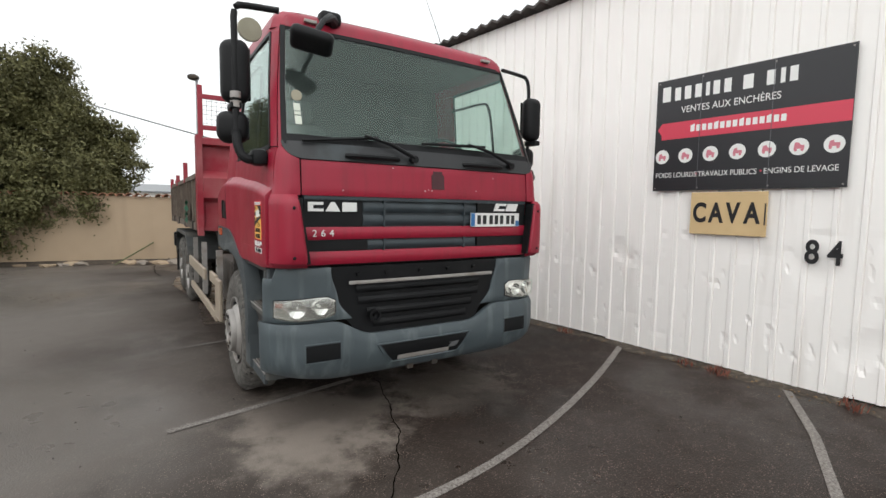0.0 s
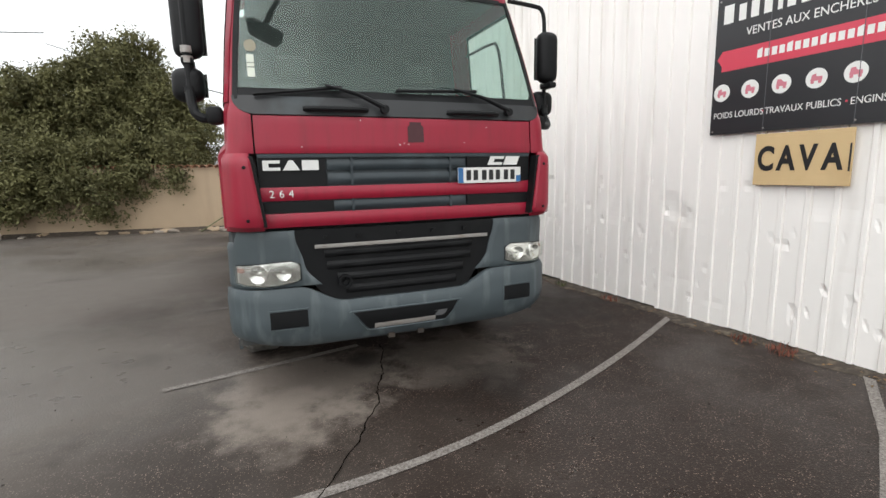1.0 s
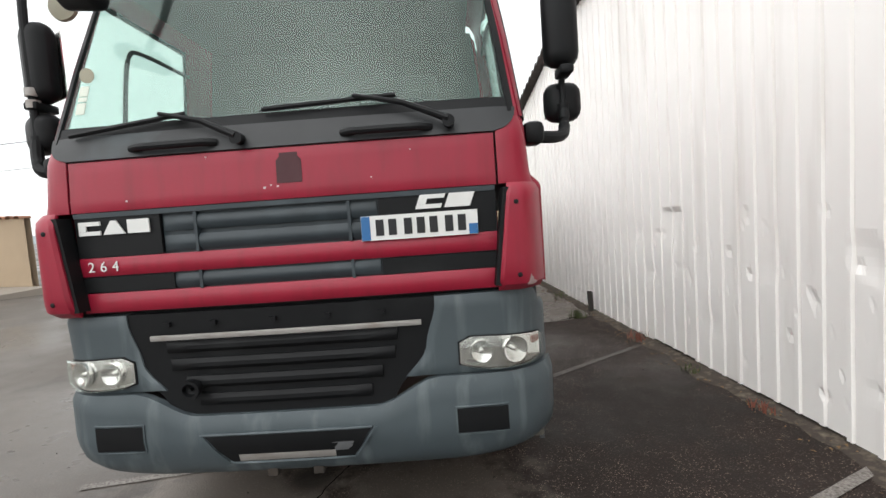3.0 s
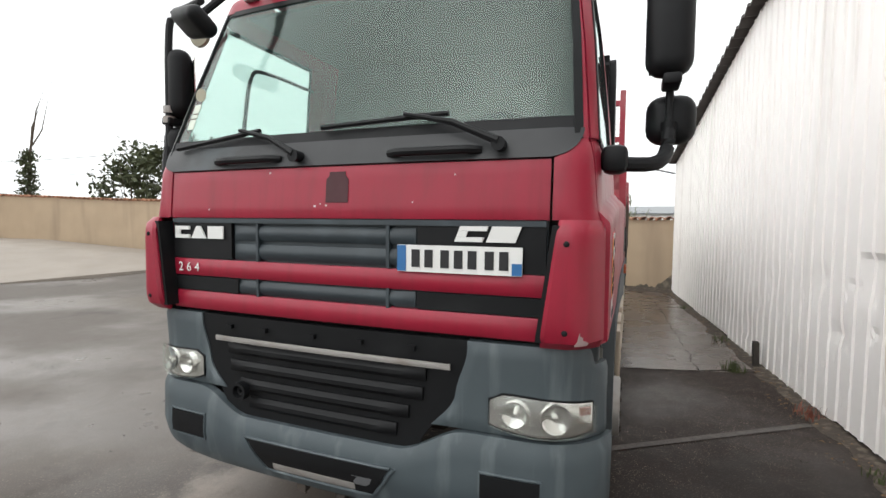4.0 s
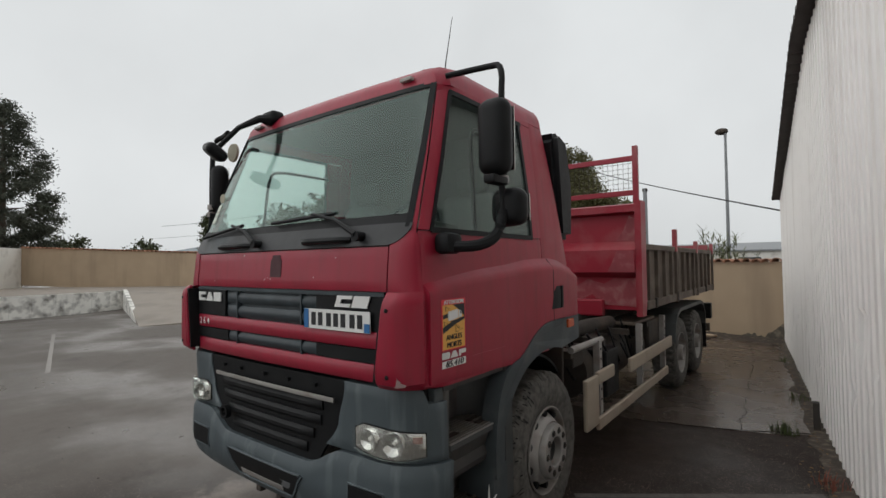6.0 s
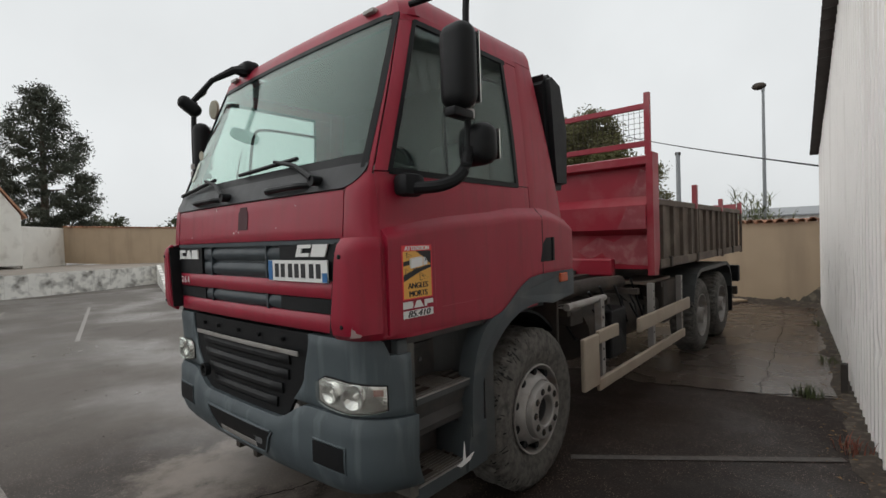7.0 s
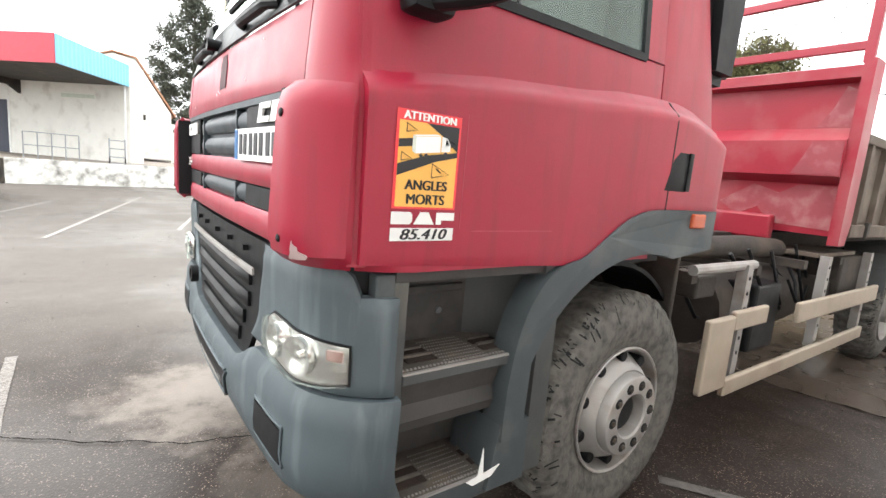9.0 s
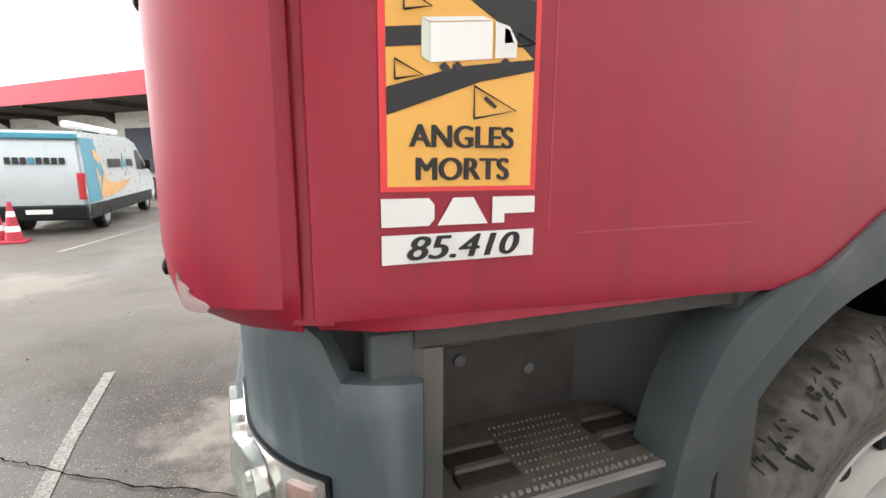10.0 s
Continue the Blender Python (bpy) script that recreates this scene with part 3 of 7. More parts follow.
def glyphs(s0, z0, w, h, shapes, lean, parent, material, off=0.006, name="emblem"):
    """Plain raised shapes side by side in place of a maker's mark."""
    n = len(shapes)
    for i, kind in enumerate(shapes):
        a, b = s0 + w * i / n + 0.04 * w / n, s0 + w * (i + 0.92) / n
        def lo(v, a=a):
            return a + lean * (v - z0)
        def hi(v, b=b):
            return b + lean * (v - z0)
        if kind == "bar":
            patch(name, lo, hi, z0, z0 + h, 3, 2, material, parent, thick=0.008, off=off)
        elif kind == "open":
            for za, zb in ((z0, z0 + 0.3 * h), (z0 + 0.7 * h, z0 + h)):
                patch(name, lo, hi, za, zb, 3, 1, material, parent, thick=0.008, off=off)
            patch(name, lo, lambda v, lo=lo: lo(v) + 0.3 * w / n, z0 + 0.31 * h, z0 + 0.69 * h, 1, 1, material, parent, thick=0.008, off=off)
        elif kind == "peak":
            c = (a + b) / 2
            patch(name, lambda v, a=a, c=c: a + (c - a) * 0.75 * (v - z0) / h, lambda v, b=b, c=c: b + (c - b) * 0.75 * (v - z0) / h, z0, z0 + h, 3, 2, material, parent, thick=0.008, off=off)


glyphs(-0.945, 1.615, 0.35, 0.062, ("open", "peak", "bar"), 0.0, truck, M_LETTER)
glyphs(0.6, 1.632, 0.26, 0.062, ("open", "bar"), 0.4, truck, M_LETTER)

# number plate with plain bars
M_PLATE = mat("plate_white", (0.72, 0.72, 0.7), 0.35, vary=0.04, bump=0)
M_BLUE = mat("plate_blue", (0.03, 0.16, 0.4), 0.35, vary=0.05, bump=0)
M_INK = mat("black_ink", (0.012, 0.012, 0.014), 0.5, bump=0)
plate = patch("number_plate", 0.36, 0.88, 1.505, 1.615, 6, 2, M_PLATE, truck, off=0.014, thick=0.006, label="white number plate with blue ends and dark bars")
patch("plate_band", 0.361, 0.4, 1.507, 1.613, 1, 2, M_BLUE, plate, off=0.0165, thick=0.002)
patch("plate_band", 0.84, 0.879, 1.507, 1.553, 1, 1, M_BLUE, plate, off=0.0165, thick=0.002)
for i in range(7):
    a = 0.425 + i * 0.057 + (0.012 if i > 1 else 0) + (0.012 if i > 4 else 0)
    patch("plate_bar", a, a + 0.036, 1.525, 1.597, 1, 1, M_INK, plate, off=0.0165, thick=0.002)


def writing(text, size, m, material, parent=None, name="lettering", depth=0.001, align="LEFT", stretch=1.0, lean=0.0, weight=0.0):
    cu = bpy.data.curves.new(name, "FONT")
    cu.body, cu.size, cu.extrude, cu.align_x, cu.shear = text, size, depth, align, lean
    cu.offset = weight * size
    tmp = new(name, cu)
    bpy.context.view_layer.update()
    me = bpy.data.meshes.new_from_object(tmp.evaluated_get(bpy.context.evaluated_depsgraph_get()))
    bpy.data.objects.remove(tmp)
    me.materials.clear()
    me.materials.append(material)
    ob = new(name, me)
    ob.matrix_basis = m @ Matrix.Diagonal((stretch, 1, 1, 1))
    if parent is not None:
        ob.parent = parent
    return ob


for i, ch in enumerate("264"):
    writing(ch, 0.066, Matrix.Translation(shell(-0.915 + 0.058 * i, 1.447) + Vector((0, -0.0085, 0))) @ pose(0, 0, 0, 90, 0, -2), M_LETTER, truck, name="lot_number")

ARCH = rounded([(0.70, 0.60), (0.70, 0.8), (0.735, 1.02), (0.82, 1.17), (0.93, 1.235), (1.04, 1.25), (1.2, 1.37), (1.33, 1.435), (1.5, 1.45), (1.93, 1.45)], 3)
M_STEELGREY = mat("dull_grey_steel", (0.14, 0.145, 0.15), 0.6, vary=0.2, bump=0.1)
M_REDFADE = mat("paler_red_edge", (0.43, 0.05, 0.08), 0.5, vary=0.3, scale=30, bump=0)
M_CHIP = mat("bare_scuff", (0.42, 0.31, 0.3), 0.7, vary=0.3, bump=0.1)
def bow(h):
    return math.sqrt(1 - (1 - min(1.0, max(0.0, h))) ** 2)


for sg in (1, -1):
    def side_s(y, z, sg=sg):
        return sg * s_of(y, z)
    # bulging corner panel
    def corner_f(u, z):
        p = shell(u, z)
        p.y -= 0.095 * (1 - smoothstep((p.y + 0.02) / 0.12)) * bow((z - 1.235) / 0.11) * bow((1.735 - z) / 0.11)
        return p
    c = patch("corner_panel", lambda z, sg=sg: sg * (0.955 + 0.13 * (z - 1.25)), lambda z, sg=sg: sg * s_of(0.102, z), 1.245, 1.72, 16, 14, M_RED, truck, off=0.014, thick=0.03, edge=0.012, f=corner_f)
    patch("corner_inner", lambda z, sg=sg: sg * (0.935 + 0.13 * (z - 1.25)), lambda z, sg=sg: sg * (0.96 + 0.13 * (z - 1.25)), 1.27, 1.70, 1, 6, M_BLACK, truck, off=0.06, thick=0.08)
    for zz in (1.315, 1.635):
        bm = bmesh.new()
        p = corner_f(sg * 1.045, zz)
        lathe(bm, [(-0.012, 0.011), (0.0, 0.011), (0.003, 0.006)], 12, "y", (0, 0, 0))
        o = part("screw", bm, M_BLACK, c)
        o.matrix_basis = Matrix.Translation(p + Vector((sg * 0.003, -0.016, 0))) @ pose(0, 0, 0, 180, 0, 0)
    if sg > 0:
        patch("scuff", lambda z: 1.078 + 0.012 * noise.noise((z * 60, 0, 0)) + 0.3 * (z - 1.27), lambda z: 1.114 - 0.75 * max(0.0, z - 1.285) + 0.016 * noise.noise((z * 70, 5, 0)), 1.272, 1.318, 6, 12, M_CHIP, c, f=corner_f, off=0.0165, thick=0.003, label="paint scraped to bare plastic")
    patch("door_jamb", lambda z: side_s(0.075, z), lambda z: side_s(0.14, z), 1.25, 2.02, 4, 14, M_RED, truck, off=-0.006, thick=0.01)
    # cab corner above it, up to the windscreen, and the pillar
    patch("corner_skin", lambda z: sg * 0.985, lambda z: side_s(0.105, z), 1.72, 2.03, 10, 8, M_RED, truck, edge=0.004)
    patch("windscreen_pillar", lambda z: sg * (lerp_t(z, W_T) - 0.045), lambda z: side_s(0.108 + max(0.0, z - 2.03) * 0.35, z), 2.03, 2.92, 8, 14, M_RED, truck, edge=0.004)
    # door: lower skin, frame round its window
    def yfront(z):
        return 0.115 + max(0.0, z - 2.03) * 0.35
    door = patch("door", lambda z: side_s(0.115, z), lambda z: side_s(1.47, z), 1.235, 2.03, 16, 18, M_RED, truck, edge=0.004)
    patch("door_frame_front", lambda z: side_s(yfront(z), z), lambda z: side_s(yfront(z) + 0.085, z), 2.035, 2.86, 2, 8, M_RED, door)
    patch("door_frame_rear", lambda z: side_s(1.33 - 0.05 * max(0, z - 2.3), z), lambda z: side_s(1.47, z), 2.035, 2.86, 2, 8, M_RED, door)
    patch("door_frame_top", lambda z: side_s(yfront(z), z), lambda z: side_s(1.47, z), 2.865, 2.9, 8, 2, M_RED, door)
    patch("window_seal", lambda z: side_s(yfront(z) + 0.08, z), lambda z: side_s(1.335, z), 2.02, 2.05, 8, 1, M_BLACK, door, off=0.004)
    patch("window_seal", lambda z: side_s(yfront(z) + 0.08, z), lambda z: side_s(1.335, z), 2.84, 2.87, 8, 1, M_BLACK, door, off=0.004)
    patch("window_seal", lambda z: side_s(yfront(z) + 0.07, z), lambda z: side_s(yfront(z) + 0.095, z), 2.03, 2.86, 1, 8, M_BLACK, door, off=0.004)
    patch("window_seal", lambda z: side_s(1.315 - 0.05 * max(0, z - 2.3), z), lambda z: side_s(1.345 - 0.05 * max(0, z - 2.3), z), 2.03, 2.86, 1, 8, M_BLACK, door, off=0.004)
    win = patch("door_window", lambda z: side_s(yfront(z) + 0.08, z), lambda z: side_s(1.335 - 0.05 * max(0, z - 2.3), z), 2.04, 2.85, 6, 6, M_PANE, door, thick=0.005, off=-0.006)
    win.visible_shadow = False
    bm = bmesh.new()
    tube(bm, [shell(side_s(y, z), z) + Vector((-sg * 0.02, 0, 0)) for y, z in rounded([(0.64, 2.03), (0.66, 2.4), (0.68, 2.66), (0.78, 2.7), (1.32, 2.7)], 3)], 0.013, 8)
    part("window_bar", bm, M_BLACK, door, smooth=True)
    # flare along the lower cab, and rear quarter
    def ridge(y):
        return float(np.interp(y, (0.12, 0.33, 0.55, 0.85, 1.1, 1.37, 1.55, 1.68, 1.8, 1.94), (1.715, 1.748, 1.775, 1.798, 1.815, 1.828, 1.83, 1.815, 1.785, 1.75)))
    def flare(y, z, sg=sg):
        top = ridge(y)
        x = 1.192 + 0.03 * smoothstep((y - 0.9) / 0.7)
        return Vector((sg * (x - 0.055 * smoothstep((z - top + 0.012) / 0.075)), y, z))
    def arch_line(y):
        return max(1.262 - 0.035 * min(1.0, (y - 0.118) / 0.8), float(np.interp(y, [p[0] for p in ARCH[8:]], [p[1] for p in ARCH[8:]])) - 0.007)
    patch("rear_quarter", lambda z: side_s(1.478, z), lambda z: side_s(1.93 - max(0.0, z - 1.8) * 0.22, z), 1.42, 2.96, 8, 16, M_RED, truck, edge=0.004)
    patch("cab_flare", 0.118, 1.94, arch_line, lambda y: ridge(y) + 0.062, 44, 26, M_RED, truck, f=flare, off=0.0, thick=0.05, edge=0.004)
    # seam of the door, and the faint outline that a removed plate left
    patch("door_seam", 1.488, 1.495, 1.445, 1.885, 1, 16, M_BLACK, truck, f=flare, off=0.0012, thick=0.004)
    patch("plate_trace", 0.432, 0.4345, 1.36, 1.69, 1, 8, M_REDFADE, truck, f=flare, off=0.0008, thick=0.002)
    patch("plate_trace", 0.48, 0.84, 1.352, 1.3545, 8, 1, M_REDFADE, truck, f=flare, off=0.0008, thick=0.002)
    # handle recess
    patch("door_handle", lambda z: 1.44 + 0.35 * (z - 1.52), lambda z: 1.67, 1.51, 1.705, 4, 4, M_BLACK, truck, f=flare, off=0.004, thick=0.02, edge=0.006)
    patch("handle_grip", 1.61, 1.64, 1.53, 1.69, 2, 4, M_BLACK, truck, f=flare, off=0.013, thick=0.012, edge=0.004)
    # roof edge
    patch("roof_rail", lambda z: side_s(0.4, z), lambda z: side_s(1.68, z), 2.9, 3.07, 12, 5, M_RED, truck)
    patch("roof_corner", lambda z: sg * (lerp_t(z, W_T) - 0.2), lambda z: side_s(0.42, z), 2.905, 3.07, 8, 6, M_RED, truck)

patch("roof_front", -0.9, 0.9, 2.905, 3.07, 20, 6, M_RED, truck)


bm = bmesh.new()
rows = []
for j in range(13):
    row = []
    for i in range(25):
        x = -0.9 + 1.8 * i / 24
        yf = shell(x, 3.065).y
        row.append(bm.verts.new((x, yf + (1.66 - yf) * j / 12, 3.067 + 0.04 * (1 - (x / 0.9) ** 2) * math.sin(math.pi * min(1, j / 8 + 0.02) * 0.5))))
    rows.append(row)
for a, b in zip(rows, rows[1:]):
    for i in range(24):
        bm.faces.new((a[i], a[i + 1], b[i + 1], b[i]))
part("roof", bm, M_RED, truck, smooth=True)
bm = prism(bmesh.new(), [(-1.12, 1.3), (1.12, 1.3), (1.11, 2.03), (1.07, 2.45), (1.02, 2.9), (0.9, 3.03), (-0.9, 3.03), (-1.02, 2.9), (-1.07, 2.45), (-1.11, 2.03)], "y", 1.62, 1.66)
part("rear_panel", bm, M_RED, truck)
part("cab_floor", boxed(-1.1, 1.1, 0.1, 1.7, 1.2, 1.24), M_BLACK, truck)

# windscreen and the black panel under it
ws = patch("windscreen", lambda z: -(lerp_t(z, W_T) - 0.055), lambda z: lerp_t(z, W_T) - 0.055, 2.045, 2.9, 24, 12, M_SCREEN, truck, thick=0.006, off=-0.004, label="tinted dusty windscreen")
ws.visible_shadow = False
patch("screen_border", lambda z: -(lerp_t(z, W_T) - 0.05), lambda z: lerp_t(z, W_T) - 0.05, 2.03, 2.07, 24, 2, M_BLACK, truck, off=0.001)
patch("screen_border", lambda z: -(lerp_t(z, W_T) - 0.05), lambda z: lerp_t(z, W_T) - 0.05, 2.885, 2.915, 24, 2, M_BLACK, truck, off=0.001)
for sg in (1, -1):
    patch("screen_border", lambda z: sg * (lerp_t(z, W_T) - 0.08), lambda z: sg * (lerp_t(z, W_T) - 0.045), 2.05, 2.91, 2, 12, M_BLACK, truck, off=0.001)
def cowl_end(z):
    """The black panel's ends, which sweep up into the screen's sides."""
    return 0.965 + 0.125 * math.sqrt(max(0.0, 1 - ((2.075 - z) / 0.12) ** 2))


cowl = patch("cowl_panel", lambda z: -cowl_end(z), cowl_end, 1.9555, 2.07, 24, 10, M_COWL, truck, off=0.005, thick=0.008)

# bumper, lower grille
def grille_top(s):
    return 1.235


def bump_top(s):
    """The upper edge of the lower bumper, which dips under the grille."""
    a = abs(s + 0.06)
    return 0.745 + 0.115 * smoothstep((a - 0.42) / 0.3)


patch("bumper_bar", -s_of(0.27, 0.6), s_of(0.27, 0.6), lambda s: 0.44 + 0.07 * smoothstep((abs(s) - 0.7) / 0.5), bump_top, 48, 8, M_GREY, truck, thick=0.06, off=0.028, edge=0.02)
def lamp_f(u, z):
    cut = smoothstep((abs(u) - s_of(0.1, z)) / 0.035)
    return shell(u, 0.865 + (z - 0.865) * (1 - 0.2 * cut))


for sg in (1, -1):
    g_in = lambda z, sg=sg: sg * (0.50 + 0.17 * smoothstep((z - 0.76) / 0.25) + 0.05 * smoothstep((z - 1.0) / 0.2)) - 0.06
    patch("lamp_panel", g_in, lambda z, sg=sg: sg * s_of(0.25, z), 0.865, 1.232, 28, 12, M_GREY, truck, thick=0.05, edge=0.012, f=lamp_f)
    # black patch on the bumper's face stands in for a recess's shade
    patch("fog_recess", (0.73 if sg > 0 else -0.96), (0.96 if sg > 0 else -0.73), 0.612, 0.712, 10, 3, M_BLACK, truck, off=0.034, thick=0.03)
    for zz in (0.597, 0.716):
        patch("fog_lip", (0.725 if sg > 0 else -0.965), (0.965 if sg > 0 else -0.725), zz, zz + 0.009, 4, 2, M_GREY, truck, off=0.036, thick=0.02, edge=0.003)
    for ss in (0.722, 0.96):
        patch("fog_lip", sg * ss, sg * (ss + 0.008), 0.6, 0.722, 1, 3, M_GREY, truck, off=0.036, thick=0.02, edge=0.003)
lower = patch("lower_grille", lambda z: -(0.56 + 0.17 * smoothstep((z - 0.76) / 0.25) + 0.05 * smoothstep((z - 1.0) / 0.2)) - 0.05, lambda z: (0.44 + 0.17 * smoothstep((z - 0.76) / 0.25) + 0.05 * smoothstep((z - 1.0) / 0.2)) + 0.01, 0.735, 1.232, 20, 10, M_BLACK, truck, off=-0.02, thick=0.02)
for z in (0.79, 0.875, 0.96, 1.045):
    w = 0.4 + 0.14 * smoothstep((z - 0.76) / 0.25)
    patch("slat", -w - 0.06, w - 0.06, z, z + 0.055, 14, 3, M_BLACK, lower, off=0.008, thick=0.03, edge=0.016)
patch("trim_strip", -0.66, 0.594, 1.11, 1.134, 14, 2, M_RIM, lower, off=0.016, thick=0.012, edge=0.003)
# flat black patch painted in for the shade inside the slot
patch("bumper_slot", lambda z: -0.44 + 0.9 * (0.66 - z), lambda z: 0.335 - 0.7 * (0.66 - z), 0.53, 0.655, 14, 4, M_BLACK, truck, off=0.035, thick=0.03)
patch("step_lip", -0.29, 0.16, 0.535, 0.57, 10, 2, M_RIM, truck, off=0.04, thick=0.02, edge=0.004)
patch("slot_block", 0.15, 0.25, 0.56, 0.61, 3, 2, M_STEELGREY, truck, off=0.038, thick=0.02, edge=0.004)
for zz, wid in ((0.519, 0.0), (0.656, 0.11)):
    patch("slot_lip", -0.34 - wid, 0.245 + wid * 0.85, zz, zz + 0.012, 14, 2, M_GREY, truck, off=0.042, thick=0.03, edge=0.005)
for sg in (1, -1):
    patch("slot_lip", lambda z, sg=sg: -0.05 + sg * (0.292 + 0.8 * (z - 0.53)), lambda z, sg=sg: -0.05 + sg * (0.307 + 0.8 * (z - 0.53)), 0.525, 0.662, 1, 4, M_GREY, truck, off=0.042, thick=0.03, edge=0.004)
# headlamps
M_CHROME = mat("lamp_reflector", (0.8, 0.8, 0.78), 0.13, metal=0.9, vary=0.05, bump=0)
M_LENS = glass("clear_lens", (0.97, 0.97, 0.96), 0.02, (0.6, 0.6, 0.57))
M_TINT = mat("faded_pink_lens", (0.36, 0.2, 0.17), 0.25, vary=0.1, bump=0)
M_AMBER = mat("amber_lens", (0.5, 0.09, 0.03), 0.25, vary=0.05, bump=0)


def ring(bm, c, n, r, w, seg=20, depth=0.02):
    """A short round cup at c that opens along n."""
    n = n.normalized()
    u = n.cross(Vector((0, 0, 1))).normalized()
    v = n.cross(u)
    prof = [(0.0, r), (depth, r), (depth, r - w), (0.35 * depth, 0.55 * r), (0.2 * depth, 0.2 * r), (0.8 * depth, 0.16 * r), (0.8 * depth, 0.02 * r)]
    rows = []
    for d, rr in prof:
        rows.append([bm.verts.new(c + n * d + (u * math.cos(2 * math.pi * k / seg) + v * math.sin(2 * math.pi * k / seg)) * rr) for k in range(seg)])
    for a, b in zip(rows, rows[1:]):
        for k in range(seg):
            bm.faces.new((a[k], a[(k + 1) % seg], b[(k + 1) % seg], b[k]))
    bm.faces.new(rows[-1])


for sg in (1, -1):
    def lamp_lo(s):
        a = (abs(s) - 0.76) / 0.405
        return 0.905 - 0.02 * math.sin(math.pi * max(0.0, min(1.0, a))) + 0.004 * smoothstep((a - 0.8) / 0.2) + 0.01 * smoothstep((0.1 - a) / 0.1)
    def lamp_hi(s):
        a = (abs(s) - 0.76) / 0.405
        return 1.035 - 0.02 * a ** 2 - 0.026 * smoothstep((0.12 - a) / 0.12) + 0.002 * smoothstep((a - 0.8) / 0.2)
    s0, s1 = (0.76, 1.165) if sg > 0 else (-1.165, -0.76)
    rim = patch("headlamp", s0 - 0.007, s1 + 0.007, lambda s: lamp_lo(s) - 0.007, lambda s: lamp_hi(s) + 0.006, 16, 4, M_BLACK, truck, off=0.006, thick=0.02, label="clear headlamp with chrome reflectors")
    patch("reflector", s0, s1, lamp_lo, lamp_hi, 16, 5, M_CHROME, rim, off=0.011, thick=0.008, edge=0.004)
    for sx, rr in ((0.86, 0.055), (1.01, 0.06)):
        p, q = shell(sg * sx, 0.965), shell(sg * (sx + 0.01), 0.965)
        n = (q - p).cross(Vector((0, 0, 1)))
        if n.y > 0:
            n = -n
        bm = bmesh.new()
        ring(bm, p + n.normalized() * 0.01, n, rr, 0.008)
        part("lamp_bowl", bm, M_CHROME, rim, smooth=True)
    patch("indicator", sg * 1.105, sg * 1.15, 0.975, 1.005, 3, 3, M_TINT, rim, off=0.016, thick=0.006)
    cov = patch("lamp_cover", s0, s1, lamp_lo, lamp_hi, 16, 5, M_LENS, rim, off=0.034, thick=0.003, edge=0.016)
    cov.visible_shadow = False
# towing eye hole, screws and hooks on the lower grille
bm = bmesh.new()
ring(bm, shell(-0.48, 0.882) + Vector((0, -0.02, 0)), Vector((0, -1, 0)), 0.045, 0.014, depth=0.035)
part("tow_socket", bm, M_BLACK, lower, smooth=True)
for sx in (-0.6, -0.38, -0.1, 0.15, 0.4):
    patch("clip", sx, sx + 0.03, 1.17, 1.19, 1, 1, M_BLACK, lower, off=0.0, thick=0.02)
for sx in (-0.16, 0.06):
    p = shell(sx, 0.5)
    part("tow_bracket", boxed(p.x - 0.025, p.x + 0.025, p.y - 0.01, p.y + 0.03, 0.425, 0.47, bevel=0.004), M_CHASSIS, truck)

# wipers and grips under the screen
for x0 in (-0.67, 0.3):
    p = [shell(x0 + 0.05 * i, 1.995) + Vector((0, -0.035 if 0 < i < 8 else -0.004, 0.0)) for i in range(9)]
    bm = bmesh.new()
    tube(bm, p, 0.017, 8)
    part("grip", bm, M_BLACK, cowl, smooth=True)
for pts, blade in ((((-0.16, 2.0), (-0.33, 2.085), (-0.53, 2.135)), ((-0.96, 2.075), (-0.42, 2.14))), (((0.78, 2.01), (0.58, 2.1), (0.36, 2.15)), ((-0.06, 2.13), (0.55, 2.155)))):
    bm = bmesh.new()
    tube(bm, [shell(a, z) + Vector((0, -0.05, 0.01)) for a, z in pts], [0.018, 0.013, 0.009], 8)
    w = part("wiper", bm, M_BLACK, truck, smooth=True)
    bm = bmesh.new()
    (a, za), (b, zb) = blade
    tube(bm, [shell(a + (b - a) * i / 8, za + (zb - za) * i / 8) + Vector((0, -0.03, 0)) for i in range(9)], 0.012, 6)
    part("blade", bm, M_BLACK, w)
    bm = bmesh.new()
    lathe(bm, [(-0.03, 0.028), (0.03, 0.024)], 12, "y", shell(pts[0][0], pts[0][1]) + Vector((0, -0.03, 0)))
    part("pivot", bm, M_BLACK, w, smooth=True)

M_LENSGREY = mat("milky_marker_lens", (0.42, 0.39, 0.36), 0.3, vary=0.15, scale=20, bump=0)
# roof marker lamps, aerial, window stickers
for sg in (1, -1):
    p = shell(sg * 0.79, 2.965)
    part("marker_lamp", boxed(p.x - 0.045, p.x + 0.045, p.y - 0.03, p.y + 0.03, p.z - 0.01, p.z + 0.013, bevel=0.005), M_LENSGREY, truck, "small silver roof marker lamp")
bm = bmesh.new()
tube(bm, [(0.68, 0.9, 3.0), (0.66, 0.98, 3.3), (0.6, 1.15, 3.72)], [0.008, 0.004, 0.002], 6)
part("aerial", bm, M_BLACK, truck)
M_STICK = mat("pale_sticker", (0.6, 0.64, 0.55), 0.6, bump=0)
M_STICK2 = mat("pale_buff_disc", (0.42, 0.39, 0.29), 0.6, bump=0)
